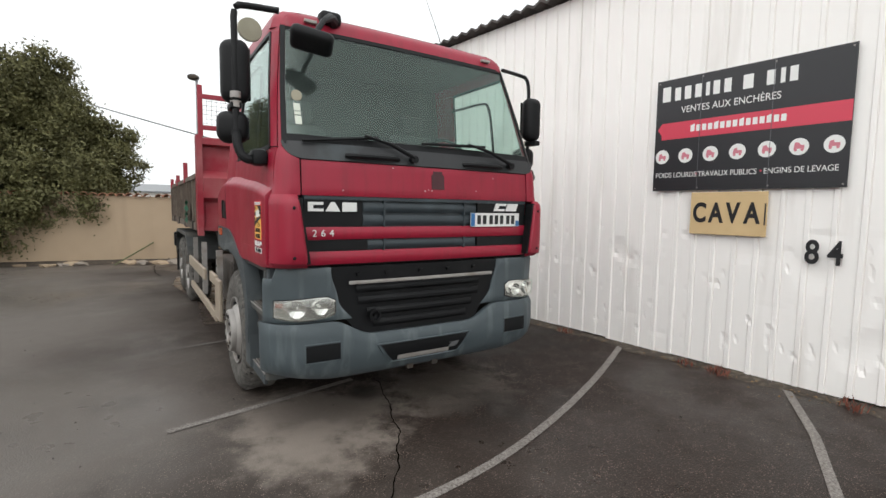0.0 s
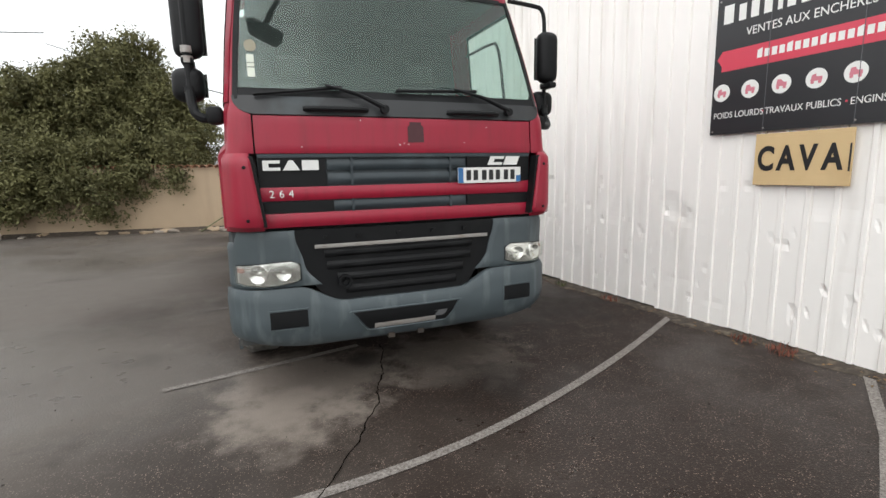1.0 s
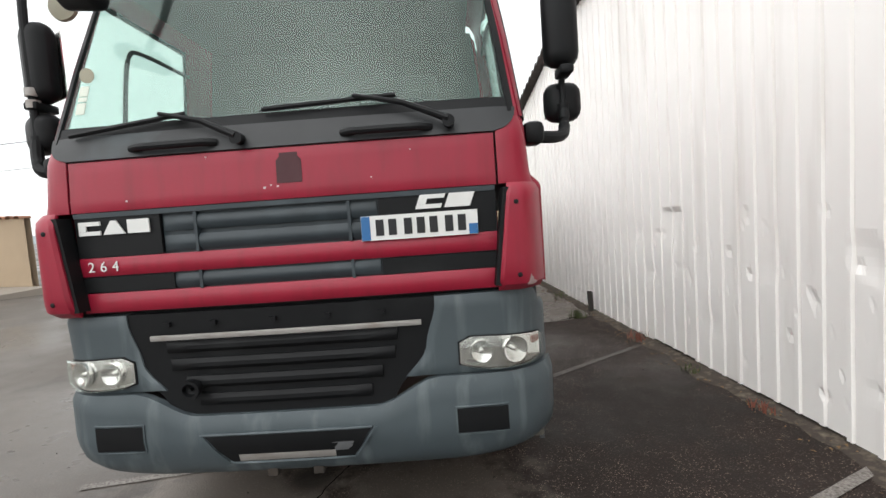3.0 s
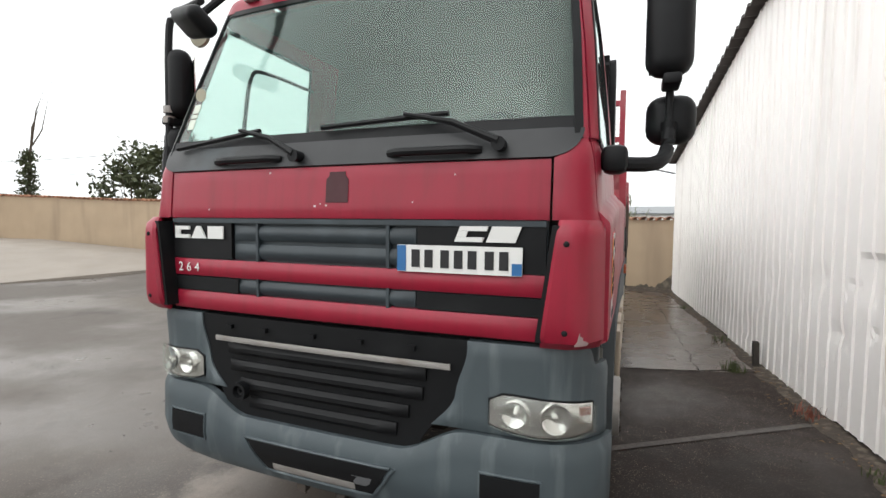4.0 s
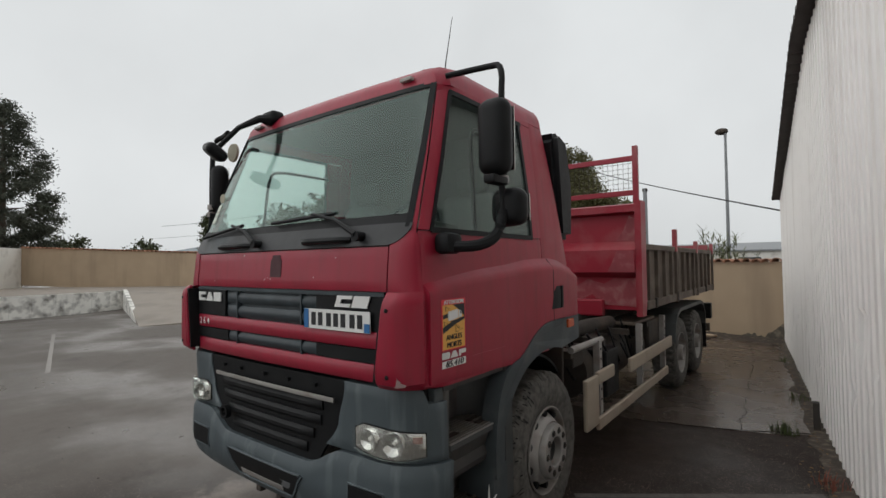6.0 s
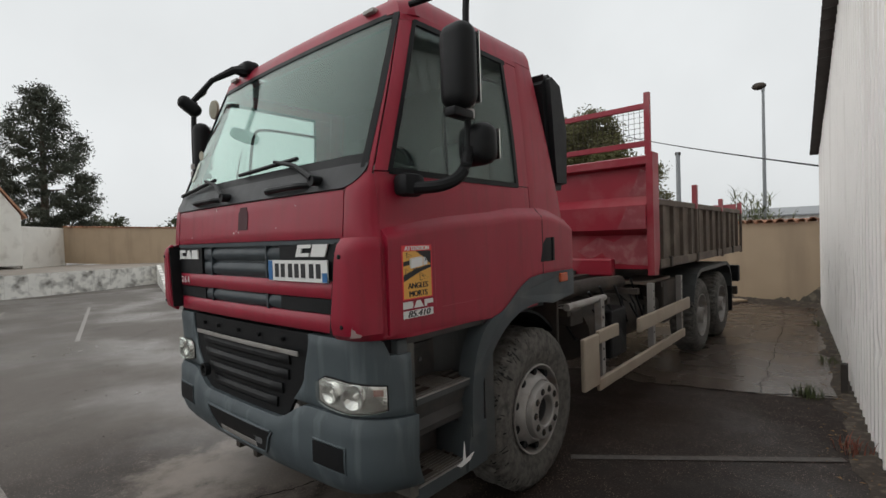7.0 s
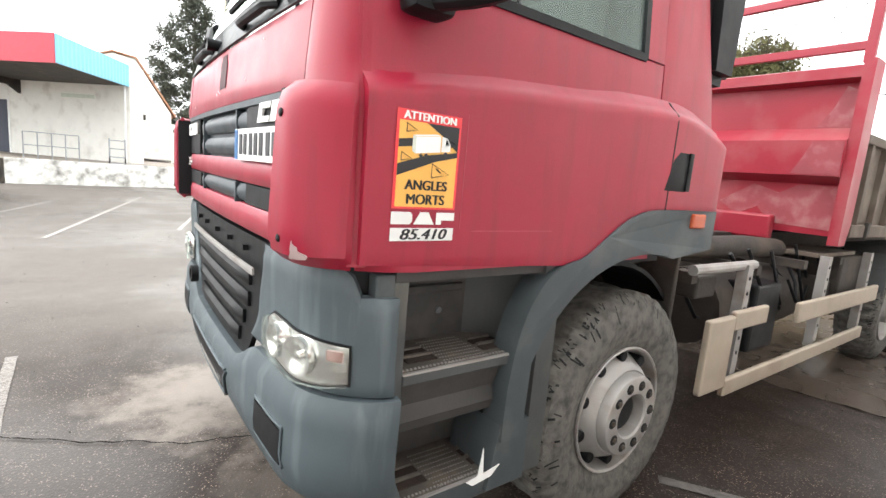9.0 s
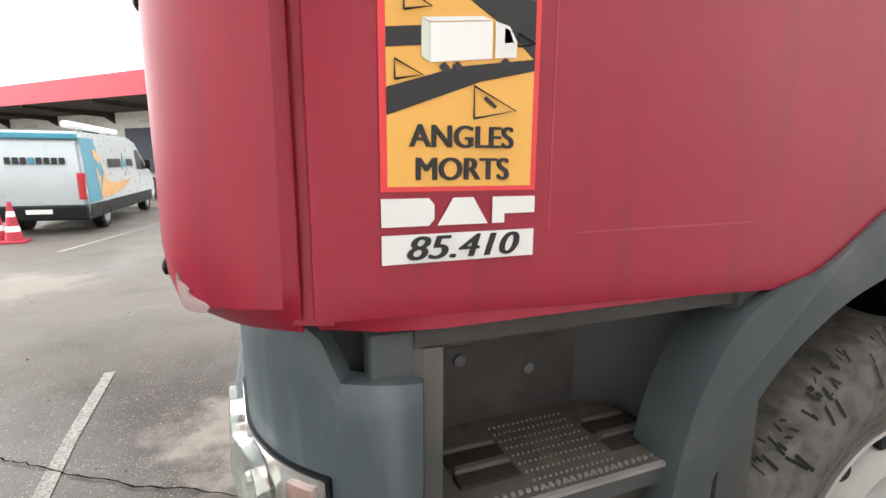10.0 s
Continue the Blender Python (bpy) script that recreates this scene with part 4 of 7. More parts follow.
patch("screen_band", lambda z: -(lerp_t(z, W_T) - 0.06), lambda z: lerp_t(z, W_T) - 0.06, 2.04, 2.12, 24, 3, M_BLACK, ws, off=0.001, thick=0.002)
for z0, z1 in ((2.19, 2.248), (2.256, 2.278), (2.284, 2.335)):
    patch("sticker", -0.982, -0.938, z0, z1, 2, 2, M_STICK, ws, off=0.0, thick=0.003)
bm = bmesh.new()
p = shell(-0.955, 2.39)
lathe(bm, [(0.0, 0.036), (-0.004, 0.036)], 18, "y", p + Vector((0, -0.006, 0)))
part("sticker", bm, M_STICK2, ws)

# cab interior: dashboard, steering wheel, seats
M_TRIM = mat("grey_cab_trim", (0.13, 0.135, 0.13), 0.8, vary=0.2)
bm = bmesh.new()
prism(bm, [(0.2, 1.6), (0.14, 2.03), (0.3, 2.1), (0.55, 2.08), (0.62, 1.95), (0.6, 1.6)], "x", -1.05, 1.05)
part("dashboard", bm, M_TRIM, truck)
bm = bmesh.new()
R0 = 0.23
tube(bm, [Vector((0.58 + R0 * math.cos(a), 0.66 + 0.35 * R0 * math.sin(a), 2.07 + 0.94 * R0 * math.sin(a))) for a in [2 * math.pi * i / 24 for i in range(25)]], 0.017, 8)
tube(bm, [(0.36, 0.66, 2.07), (0.8, 0.66, 2.07)], 0.014, 6)
part("steering_wheel", bm, M_BLACK, truck, smooth=True)
for sx in (-0.6, 0.58):
    seat = part("seat", boxed(sx - 0.26, sx + 0.26, 0.85, 1.4, 1.6, 1.78, bevel=0.05), M_TRIM, truck, smooth=True)
    part("backrest", boxed(sx - 0.25, sx + 0.25, 1.32, 1.5, 1.78, 2.4, bevel=0.07), M_TRIM, seat, smooth=True)
    part("headrest", boxed(sx - 0.14, sx + 0.14, 1.37, 1.48, 2.42, 2.62, bevel=0.05), M_TRIM, seat, smooth=True)
part("headlining", boxed(-0.95, 0.95, 0.55, 1.6, 2.92, 2.94), M_TRIM, truck)
part("cab_lining", prism(bmesh.new(), [(-1.08, 1.3), (1.08, 1.3), (1.08, 2.03), (1.04, 2.45), (0.99, 2.945), (-0.99, 2.945), (-1.04, 2.45), (-1.08, 2.03)], "y", 1.58, 1.615), M_TRIM, truck)

# mirrors: the driver's on its arm, the kerb side's behind its arm and turned in
for sg in (1, -1):
    ax, ay, back, turn = (1.395, 0.48, 0.0, 0.0) if sg > 0 else (1.32, 0.3, 0.07, -30.0)
    arm = bmesh.new()
    way = [Vector((sg * a, b, c)) for a, b, c in ((1.13, 0.27, 1.96), (1.22, 0.26, 1.945), (ax - 0.035, ay - 0.13 if sg > 0 else 0.25, 1.95), (ax, ay - 0.02, 2.03), (ax, ay, 2.2), (ax, ay, 2.72), (ax, ay + 0.02, 2.93), (ax - 0.095, ay + 0.05, 2.955), (1.04, ay - 0.01, 2.945))]
    for _ in range(2):
        way = [way[0]] + [q for a, b in zip(way, way[1:]) for q in (a.lerp(b, 0.25), a.lerp(b, 0.75))] + [way[-1]]
    tube(arm, way, [0.03 if p.z < 2.1 else 0.017 if sg > 0 else 0.021 for p in way], 10)
    mir = part("mirror_arm", arm, M_BLACK, truck, smooth=True)
    for zz in (2.12, 2.3, 2.36):
        bm = bmesh.new()
        lathe(bm, [(-0.02, 0.034), (0.02, 0.034)], 12, "z", (sg * ax, ay, zz))
        part("collar", bm, M_RIM if zz > 2.2 else M_BLACK, mir, smooth=True)
    heads = [part("main_mirror", boxed(-0.092, 0.092, -0.07, 0.07, 2.315, 2.725, bevel=0.068), M_BLACK, mir, smooth=True),
             part("wide_mirror", boxed(-0.1, 0.1, -0.07, 0.07, 2.055, 2.265, bevel=0.066), M_BLACK, mir, smooth=True),
             part("mirror_clamp", boxed(-0.035, 0.035, -0.09, 0.06, 2.27, 2.315, bevel=0.012), M_BLACK, mir, smooth=True),
             part("mirror_glass", boxed(-0.075, 0.075, 0.07, 0.076, 2.35, 2.69), M_CHROME, mir),
             part("mirror_glass", boxed(-0.082, 0.082, 0.07, 0.076, 2.09, 2.235), M_CHROME, mir)]
    for o, dx in zip(heads, (-0.01, 0.01, 0.0, -0.01, 0.01)):
        wide = 0.11 if sg > 0 and dx > 0 else 0.0
        o.matrix_basis = pose(sg * (ax + dx), ay - 0.05 + 1.6 * back + wide, 0, 0, 0, turn if dx else 0.0)
    bm = bmesh.new()
    box(bm, sg * 1.19 - 0.05, sg * 1.19 + 0.05, 0.2, 0.34, 1.91, 2.02, bevel=0.03)
    part("mirror_foot", bm, M_BLACK, mir, smooth=True)
bm = bmesh.new()
lathe(bm, [(0.0, 0.02), (0.012, 0.075), (0.03, 0.08), (0.034, 0.07)], 20, "y", (-1.2, 0.4, 2.83))
part("round_marker", bm, M_STICK2, truck, "pale round marker disc on the mirror arm", smooth=True)
# front-view mirror over the kerb side
bm = bmesh.new()
tube(bm, [(-0.62, 0.42, 3.0), (-0.67, 0.34, 3.0), (-0.76, 0.22, 2.92), (-0.86, 0.12, 2.77)], [0.05, 0.03, 0.02, 0.02], 8)
fm = part("front_mirror_arm", bm, M_BLACK, truck, smooth=True)
bm = bmesh.new()
box(bm, -0.14, 0.14, -0.045, 0.045, -0.085, 0.085, bevel=0.043)
o = part("front_mirror", bm, M_BLACK, fm, smooth=True)
o.matrix_basis = pose(-0.88, 0.1, 2.73, 52, 12, -20)
part("mirror_base", boxed(-0.72, -0.56, 0.38, 0.5, 2.97, 3.07, bevel=0.035), M_BLACK, fm, smooth=True)

# stickers on the doors
M_ORANGE = mat("orange_yellow_sticker", (0.75, 0.4, 0.08), 0.45, vary=0.05, bump=0)
M_STRED = mat("red_sticker", (0.72, 0.04, 0.05), 0.45, vary=0.05, bump=0)
for sg in (1, -1):
    X = 1.1935
    DY, DZ = 0.015, 0.021
    def decal(name, y0, y1, z0, z1, material, lift, parent, pts=None):
        bm = bmesh.new()
        q = pts or [(y0, z0), (y1, z0), (y1, z1), (y0, z1)]
        prism(bm, [(0.303 + (a - 0.288) * 1.05, b + DZ) for a, b in q], "x", sg * (X + lift), sg * (X + lift + 0.0008))
        return part(name, bm, material, parent)
    st = decal("warning_sticker", 0.188, 0.388, 1.394, 1.655, M_STRED, 0.0, truck)
    st["label"] = "orange and black blind-spot warning sticker with red border"
    decal("sticker_field", 0.196, 0.38, 1.4, 1.626, M_ORANGE, 0.001, st)
    for pts in ([(0.278, 1.626), (0.38, 1.626), (0.38, 1.556), (0.34, 1.59)], [(0.196, 1.482), (0.196, 1.513), (0.28, 1.541), (0.38, 1.557), (0.38, 1.543), (0.31, 1.526)], [(0.196, 1.556), (0.196, 1.577), (0.24, 1.583), (0.24, 1.562)]):
        decal("sticker_field", 0, 0, 0, 0, M_INK, 0.002, st, pts if sg > 0 else [(0.576 - a, b) for a, b in pts])
    for shade, pts in ((M_WHITE, [(0.246, 1.543), (0.246, 1.586), (0.322, 1.596), (0.322, 1.553)]), (M_STICK, [(0.236, 1.549), (0.236, 1.59), (0.2455, 1.586), (0.2455, 1.543)]), (M_PLATE, [(0.236, 1.591), (0.246, 1.587), (0.322, 1.597), (0.31, 1.6)]),
                       (M_PLATE, [(0.326, 1.554), (0.326, 1.596), (0.344, 1.592), (0.354, 1.576), (0.354, 1.557)]), (M_SIGN, [(0.338, 1.572), (0.338, 1.59), (0.344, 1.588), (0.35, 1.574)]), (M_SIGN, [(0.256, 1.539), (0.263, 1.533), (0.27, 1.539), (0.263, 1.545)]), (M_SIGN, [(0.272, 1.541), (0.279, 1.535), (0.286, 1.541), (0.279, 1.547)]), (M_SIGN, [(0.333, 1.55), (0.34, 1.544), (0.347, 1.55), (0.34, 1.556)])):
        decal("sticker_truck", 0, 0, 0, 0, shade, 0.003, st, pts if sg > 0 else [(0.576 - a, b) for a, b in pts])
    for (a, b, h) in ((0.216, 1.597, 0.022), (0.3, 1.482, 0.038), (0.205, 1.522, 0.022), (0.356, 1.57, 0.016)):
        bm = bmesh.new()
        P = [Vector((sg * (X + 0.0045), 0.303 + ((y2 if sg > 0 else 0.576 - y2) - 0.288) * 1.05, z2 + DZ)) for y2, z2 in ((a, b), (a, b + h), (a + h * 1.45, b + h * 0.3), (a, b))]
        tube(bm, P, 0.0014, 4)
        part("warning_triangle", bm, M_INK, st)
        if h > 0.03:
            q = [(a + 0.012, b + 0.024), (a + 0.028, b + 0.013), (a + 0.03, b + 0.016), (a + 0.016, b + 0.027)]
            decal("warning_mark", 0, 0, 0, 0, M_INK, 0.003, st, q if sg > 0 else [(0.576 - u, v) for u, v in q])
    rz = 90 if sg > 0 else -90
    def put(text, size, y, z, material, stretch=1.0, lean=0.0):
        # struck three times, a hair apart, for a heavy face
        for k in (-1, 0, 1):
            ob = writing(text, size, pose(sg * (X + 0.003 + 0.0002 * k), y + DY + 0.0011 * k, z + DZ, 90, 0, rz), material, st, align="CENTER", stretch=stretch, lean=lean)
        return ob
    put("ATTENTION", 0.029, 0.288, 1.6305, M_WHITE, 1.05)
    put("ANGLES", 0.038, 0.288, 1.447, M_INK)
    put("MORTS", 0.039, 0.288, 1.408, M_INK)
    lb = decal("model_label", 0.188, 0.388, 1.306, 1.342, M_LETTER, 0.001, truck)
    o = put("85.410", 0.042, 0.288, 1.3105, M_INK, 1.35, 0.25)
    o.parent = lb
    for i, pts in enumerate(([(0.188, 1.352), (0.245, 1.352), (0.252, 1.36), (0.252, 1.378), (0.245, 1.386), (0.188, 1.386)], [(0.256, 1.352), (0.322, 1.352), (0.302, 1.386), (0.276, 1.386)], [(0.328, 1.352), (0.345, 1.352), (0.345, 1.364), (0.388, 1.364), (0.388, 1.386), (0.328, 1.386)])):
        if sg < 0:
            pts = [(0.576 - a, b) for a, b in pts]
        decal("emblem", 0, 0, 0, 0, M_LETTER, 0.001, truck, pts)

# steps, arch and wheels
M_TREAD = mat("scuffed_tread_plate", (0.13, 0.115, 0.1), 0.6, metal=0.3, vary=0.3, scale=20, bump=0.3, dirt=(0.2, 0.16, 0.12), dirt_amount=0.5, dirt_scale=12)
M_STEPGREY = mat("dusty_grey_plastic", (0.062, 0.066, 0.066), 0.62, vary=0.25, scale=5, bump=0.1, dirt=(0.15, 0.135, 0.11), dirt_amount=0.5)

# recess plastic, its base darkened to put the well's shade in the colour
M_RECESS = mat("grimy_shaded_recess_plastic", (0.055, 0.052, 0.05), 0.7, vary=0.3, scale=5, bump=0.1, dirt=(0.1, 0.085, 0.07), dirt_amount=0.45, dirt_scale=7)
M_RUSTDARK = mat("rusty_slot", (0.03, 0.018, 0.013), 0.85, vary=0.5, scale=30, bump=0.2)


def wheel(x, y, sg, deep, R=0.515):
    """Disc wheel on a chunky tyre; deep: the dished twin of a drive axle, else a steered wheel with a proud nut ring."""
    bm = bmesh.new()
    W = 0.3
    prof = [(0.0, 0.285), (-0.01, 0.3), (0.012, 0.36), (0.02, 0.42), (0.0, R - 0.04), (-0.03, R - 0.01), (-0.07, R), (-W + 0.07, R), (-W + 0.03, R - 0.01), (-W, R - 0.04), (-W - 0.02, 0.42), (-W, 0.29)]
    prof[6:8] = [(-0.045, R), (-0.09, R), (-0.14, R), (-0.16, R), (-0.21, R), (-0.255, R)]
    N = 216
    rings = []
    for j, (xx, r) in enumerate(prof):
        row = []
        for k in range(N):
            a = 2 * math.pi * k / N
            rr = r
            if 5 <= j <= 12 and j not in (8, 9):
                ph = (k + (3 if j > 8 else 0)) % 6
                rr = r + (0.006 if ph < 3 else -0.009)
            elif j in (4, 13):
                rr = r + (0.002 if (k + (3 if j > 8 else 0)) % 6 < 3 else -0.003)
            row.append(bm.verts.new((sg * xx, rr * math.cos(a), rr * math.sin(a))))
        rings.append(row)
    for ra, rb in zip(rings, rings[1:]):
        for k in range(N):
            bm.faces.new((ra[k], ra[(k + 1) % N], rb[(k + 1) % N], rb[k]))
    rim = bmesh.new()
    d = -0.16 if deep else 0.0
    if deep:
        prof = [(-0.28, 0.27), (-0.03, 0.285), (0.006, 0.3), (0.008, 0.29), (-0.01, 0.282), (-0.2, 0.265), (-0.16, 0.225), (-0.125, 0.19), (-0.108, 0.172), (-0.122, 0.165), (-0.128, 0.12), (0.02, 0.11), (0.03, 0.085), (0.01, 0.08), (0.01, 0.01)]
    else:
        prof = [(-0.28, 0.27), (-0.03, 0.285), (0.006, 0.3), (0.01, 0.294), (0.004, 0.286), (-0.05, 0.276), (-0.085, 0.268), (-0.05, 0.252), (-0.01, 0.228), (0.016, 0.208), (0.024, 0.198), (0.02, 0.19), (0.053, 0.187), (0.064, 0.182), (0.068, 0.175), (0.068, 0.106), (0.061, 0.099), (0.0, 0.095), (-0.02, 0.09), (-0.02, 0.01)]
    lathe(rim, [(sg * a, r) for a, r in prof], 40, "x")
    w = part("wheel", rim, M_RIM, truck, "dusty silver steel wheel", smooth=True)
    part("tyre", bm, M_TYRE, w, "dusty chunky black tyre", smooth=True)
    # worn slits where the tread runs out on the shoulder
    bm = bmesh.new()
    side = [(0.0245, 0.42), (0.0035, R - 0.04), (-0.025, R - 0.006), (-0.045, R + 0.008)]
    for k in range(300):
        a, f, size = random.uniform(0, 2 * math.pi), random.uniform(0.0, 0.8), random.uniform(0.08, 0.3)
        if f < 0.35 and random.random() < 0.6:
            continue
        lean, wide = random.uniform(-0.02, 0.02), random.uniform(0.002, 0.005)
        ends = []
        for g, b in ((f, a), (min(1.0, f + size), a + lean)):
            xx = float(np.interp(g * 3, range(4), [p[0] for p in side]))
            rr = float(np.interp(g * 3, range(4), [p[1] for p in side]))
            ends += [bm.verts.new((sg * xx, rr * math.cos(b + h / rr), rr * math.sin(b + h / rr))) for h in (-wide, wide)]
        bm.faces.new((ends[0], ends[1], ends[3], ends[2]))
    part("tread_wear", bm, M_BLACK, w, "dark worn slits")["kind"] = "stuff"
    if not deep:
        hb = bmesh.new()
        lathe(hb, [(sg * -0.02, 0.093), (sg * 0.01, 0.092), (sg * 0.02, 0.08), (sg * 0.025, 0.05), (sg * 0.026, 0.01)], 28, "x")
        # hub is black to put the hollow's shade into its colour
        part("hub", hb, M_BLACK, w, "dark wheel hub, blackened to carry the shade of its hollow", smooth=True)
    for k in range(10):
        a = 2 * math.pi * k / 10
        at = (0, 0.142 * math.cos(a), 0.142 * math.sin(a))
        bm = bmesh.new()
        lathe(bm, [(sg * (0.02 + d), 0.014), (sg * (0.055 + d), 0.013)] if deep else [(sg * 0.058, 0.0135), (sg * 0.078, 0.0125), (sg * 0.078, 0.004)], 6, "x", at)
        part("nut", bm, M_RIM if deep else M_CHASSIS, w)
        if not deep:
            # black disc painted in for the shaded hole round each nut
            bm = bmesh.new()
            lathe(bm, [(sg * 0.063, 0.024), (sg * 0.0698, 0.023), (sg * 0.0698, 0.008)], 14, "x", at)
            part("nut_seat", bm, M_BLACK, w)
        # solid black peg stands in for the shade of an open hand hole
        bm = bmesh.new()
        b = a + 0.31
        r = 0.235 if deep else 0.25
        lathe(bm, [(sg * (d - 0.03), 0.024), (sg * (d + 0.009), 0.024), (sg * (d + 0.009), 0.004)] if deep else [(sg * -0.08, 0.026), (sg * -0.012, 0.026), (sg * -0.008, 0.02), (sg * -0.008, 0.004)], 12, "x", (0, r * math.cos(b), r * math.sin(b)))
        part("hand_hole", bm, M_BLACK, w)
    w.matrix_basis = pose(x, y, R - 0.01)
    return w


for sg in (1, -1):
    wheel(sg * 1.16, 1.47, sg, False, 0.537)
    wheel(sg * 1.16, 6.12, sg, True)
    wheel(sg * 1.16, 7.44, sg, True)
    # wheel arch band
    bm = bmesh.new()
    C = (1.42, 0.52)
    outer = ARCH
    inner = [(1.93, 1.27), (1.84, 1.26)] + [(C[0] + 0.7 * math.cos(math.radians(a)), C[1] + 0.74 * math.sin(math.radians(a))) for a in range(75, 152, 4)] + [(0.8, 0.60)]
    pts = outer + [p for p in inner if p[0] > 0.3]
    prism(bm, pts, "x", sg * 1.09, sg * 1.199)
    for v in bm.verts:
        if abs(v.co.x) > 1.15:
            v.co.x += sg * 0.028 * smoothstep((v.co.y - 0.9) / 0.7)
    part("wheel_arch", bm, M_ARCH, truck)
    bm = bmesh.new()
    rows = []
    for a in range(20, 186, 8):
        yy, zz = C[0] + 0.66 * math.cos(math.radians(a)), C[1] + 0.66 * math.sin(math.radians(a))
        rows.append([bm.verts.new((sg * 0.72, yy, zz)), bm.verts.new((sg * 1.06, yy, zz)), bm.verts.new((sg * 1.06, C[0] + (yy - C[0]) * 1.03, C[1] + (zz - C[1]) * 1.03)), bm.verts.new((sg * 0.72, C[0] + (yy - C[0]) * 1.03, C[1] + (zz - C[1]) * 1.03))])
    for a, b in zip(rows, rows[1:]):
        for i in range(4):
            bm.faces.new((a[i], a[(i + 1) % 4], b[(i + 1) % 4], b[i]))
    part("mudguard", bm, M_BLACK, truck)
    part("arch_liner", boxed(sg * 0.8 - 0.3, sg * 0.8 + 0.3, 1.9, 1.93, 0.75, 1.25, bevel=0.01), M_CHASSIS, truck)
    part("side_lamp", boxed(sg * 1.225 - 0.014, sg * 1.225 + 0.014, 1.71, 1.82, 1.37, 1.435, bevel=0.008), M_AMBER, truck, "small orange side lamp")
    # entry steps: two treads in an open recess
    def mirrored(bm, sg=sg):
        if sg < 0:
            for v in bm.verts:
                v.co.x = -v.co.x
        return bm
    well = part("step_well", boxed(sg * 0.9 - 0.02, sg * 0.9 + 0.02, 0.24, 0.98, 0.42, 1.235), M_RECESS, truck)
    part("well_roof", boxed(sg * 1.04 - 0.12, sg * 1.04 + 0.12, 0.25, 0.98, 1.2, 1.232), M_RECESS, well)
    part("step_side", mirrored(prism(bmesh.new(), [(0.92, 0.235), (1.0, 0.235), (1.15, 0.246), (1.165, 0.262), (1.165, 0.29), (0.99, 0.3), (0.92, 0.33)], "z", 0.44, 1.2)), M_STEPGREY, well)
    # black block added behind the gap, in place of its shade
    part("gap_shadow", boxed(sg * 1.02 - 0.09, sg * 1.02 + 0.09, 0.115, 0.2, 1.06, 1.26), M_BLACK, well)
    part("side_cap", boxed(sg * 1.1 - 0.055, sg * 1.1 + 0.055, 0.19, 0.275, 1.13, 1.225, bevel=0.008), M_ARCH, well)
    # rear wall of the recess, rounded into its back
    part("well_cheek", mirrored(prism(bmesh.new(), rounded([(0.92, 0.70), (0.97, 0.78), (1.05, 0.83), (1.17, 0.86)], 2) + [(1.17, 0.95), (0.92, 0.95)], "z", 0.42, 1.23)), M_STEPGREY, well)
    part("well_rib", boxed(sg * 0.925 - 0.008, sg * 0.925 + 0.008, 0.34, 0.68, 1.09, 1.12, bevel=0.004), M_RECESS, well)
    for yy, zz in ((0.42, 1.06), (0.58, 1.02)):
        bm = bmesh.new()
        lathe(bm, [(sg * 0.92, 0.014), (sg * 0.928, 0.012)], 10, "x", (0, yy, zz))
        part("plug", bm, M_STEELGREY, well, smooth=True)
    # moulded apron between the treads, bowed at its foot
    part("step_ledge", mirrored(prism(bmesh.new(), [(1.0, 0.7), (1.08, 0.685), (1.12, 0.7), (1.135, 0.74), (1.12, 0.79), (1.15, 0.885), (1.0, 0.885)], "y", 0.29, 0.8)), M_RECESS, well)
    for z, y1 in ((0.915, 0.79), (0.475, 0.78)):
        part("step_edge", boxed(sg * 1.16 - 0.012, sg * 1.16 + 0.012, 0.29, y1, z - (0.035 if z > 0.6 else 0.075), z + 0.002, bevel=0.005), M_STEPGREY if z > 0.6 else M_ARCH, well)
        part("tread", boxed(sg * 1.04 - 0.12, sg * 1.04 + 0.12, 0.29, y1 - 0.02, z - 0.02, z + 0.004), M_TREAD, well)
        bm = bmesh.new()
        for j in range(9):
            for i in range(16):
                box(bm, sg * (0.96 + 0.024 * j) - 0.0017, sg * (0.96 + 0.024 * j) + 0.0017, 0.47 + 0.011 * i, 0.4735 + 0.011 * i, z + 0.003, z + 0.007)
        for i in range(34):
            box(bm, sg * 1.148 - 0.003, sg * 1.148 + 0.003, 0.3 + 0.0145 * i, 0.306 + 0.0145 * i, z + 0.003, z + 0.009)
        part("tread_studs", bm, M_RIM, well)["kind"] = "stuff"
        part("nosing", boxed(sg * 1.168 - 0.005, sg * 1.168 + 0.005, 0.29, y1 + 0.005, z - 0.001, z + 0.006), M_RIM, well)
        for j in range(2):
            for i in range(2):
                yy = 0.345 + 0.31 * j
                part("tread_slot", boxed(sg * (1.03 + 0.06 * i) - 0.018, sg * (1.03 + 0.06 * i) + 0.018, yy, yy + 0.115, z + 0.001, z + 0.009, bevel=0.003), M_RUSTDARK, well)
                part("slot_lip", boxed(sg * (1.005 + 0.06 * i) - 0.008, sg * (1.005 + 0.06 * i) + 0.008, yy + 0.004, yy + 0.111, z + 0.002, z + 0.016, bevel=0.004), M_TREAD, well)
    bm = bmesh.new()
    prism(bm, [(0.66, 0.42), (0.84, 0.42), (0.84, 0.66), (0.7, 0.66), (0.68, 0.56)], "x", sg * 0.95, sg * 1.19)
    part("step_bracket", bm, M_ARCH, well)
    if sg > 0:
        bm = bmesh.new()
        prism(bm, [(0.56, 0.49), (0.61, 0.5), (0.625, 0.6), (0.635, 0.5), (0.71, 0.515), (0.67, 0.48), (0.59, 0.47)], "x", 1.191, 1.195)
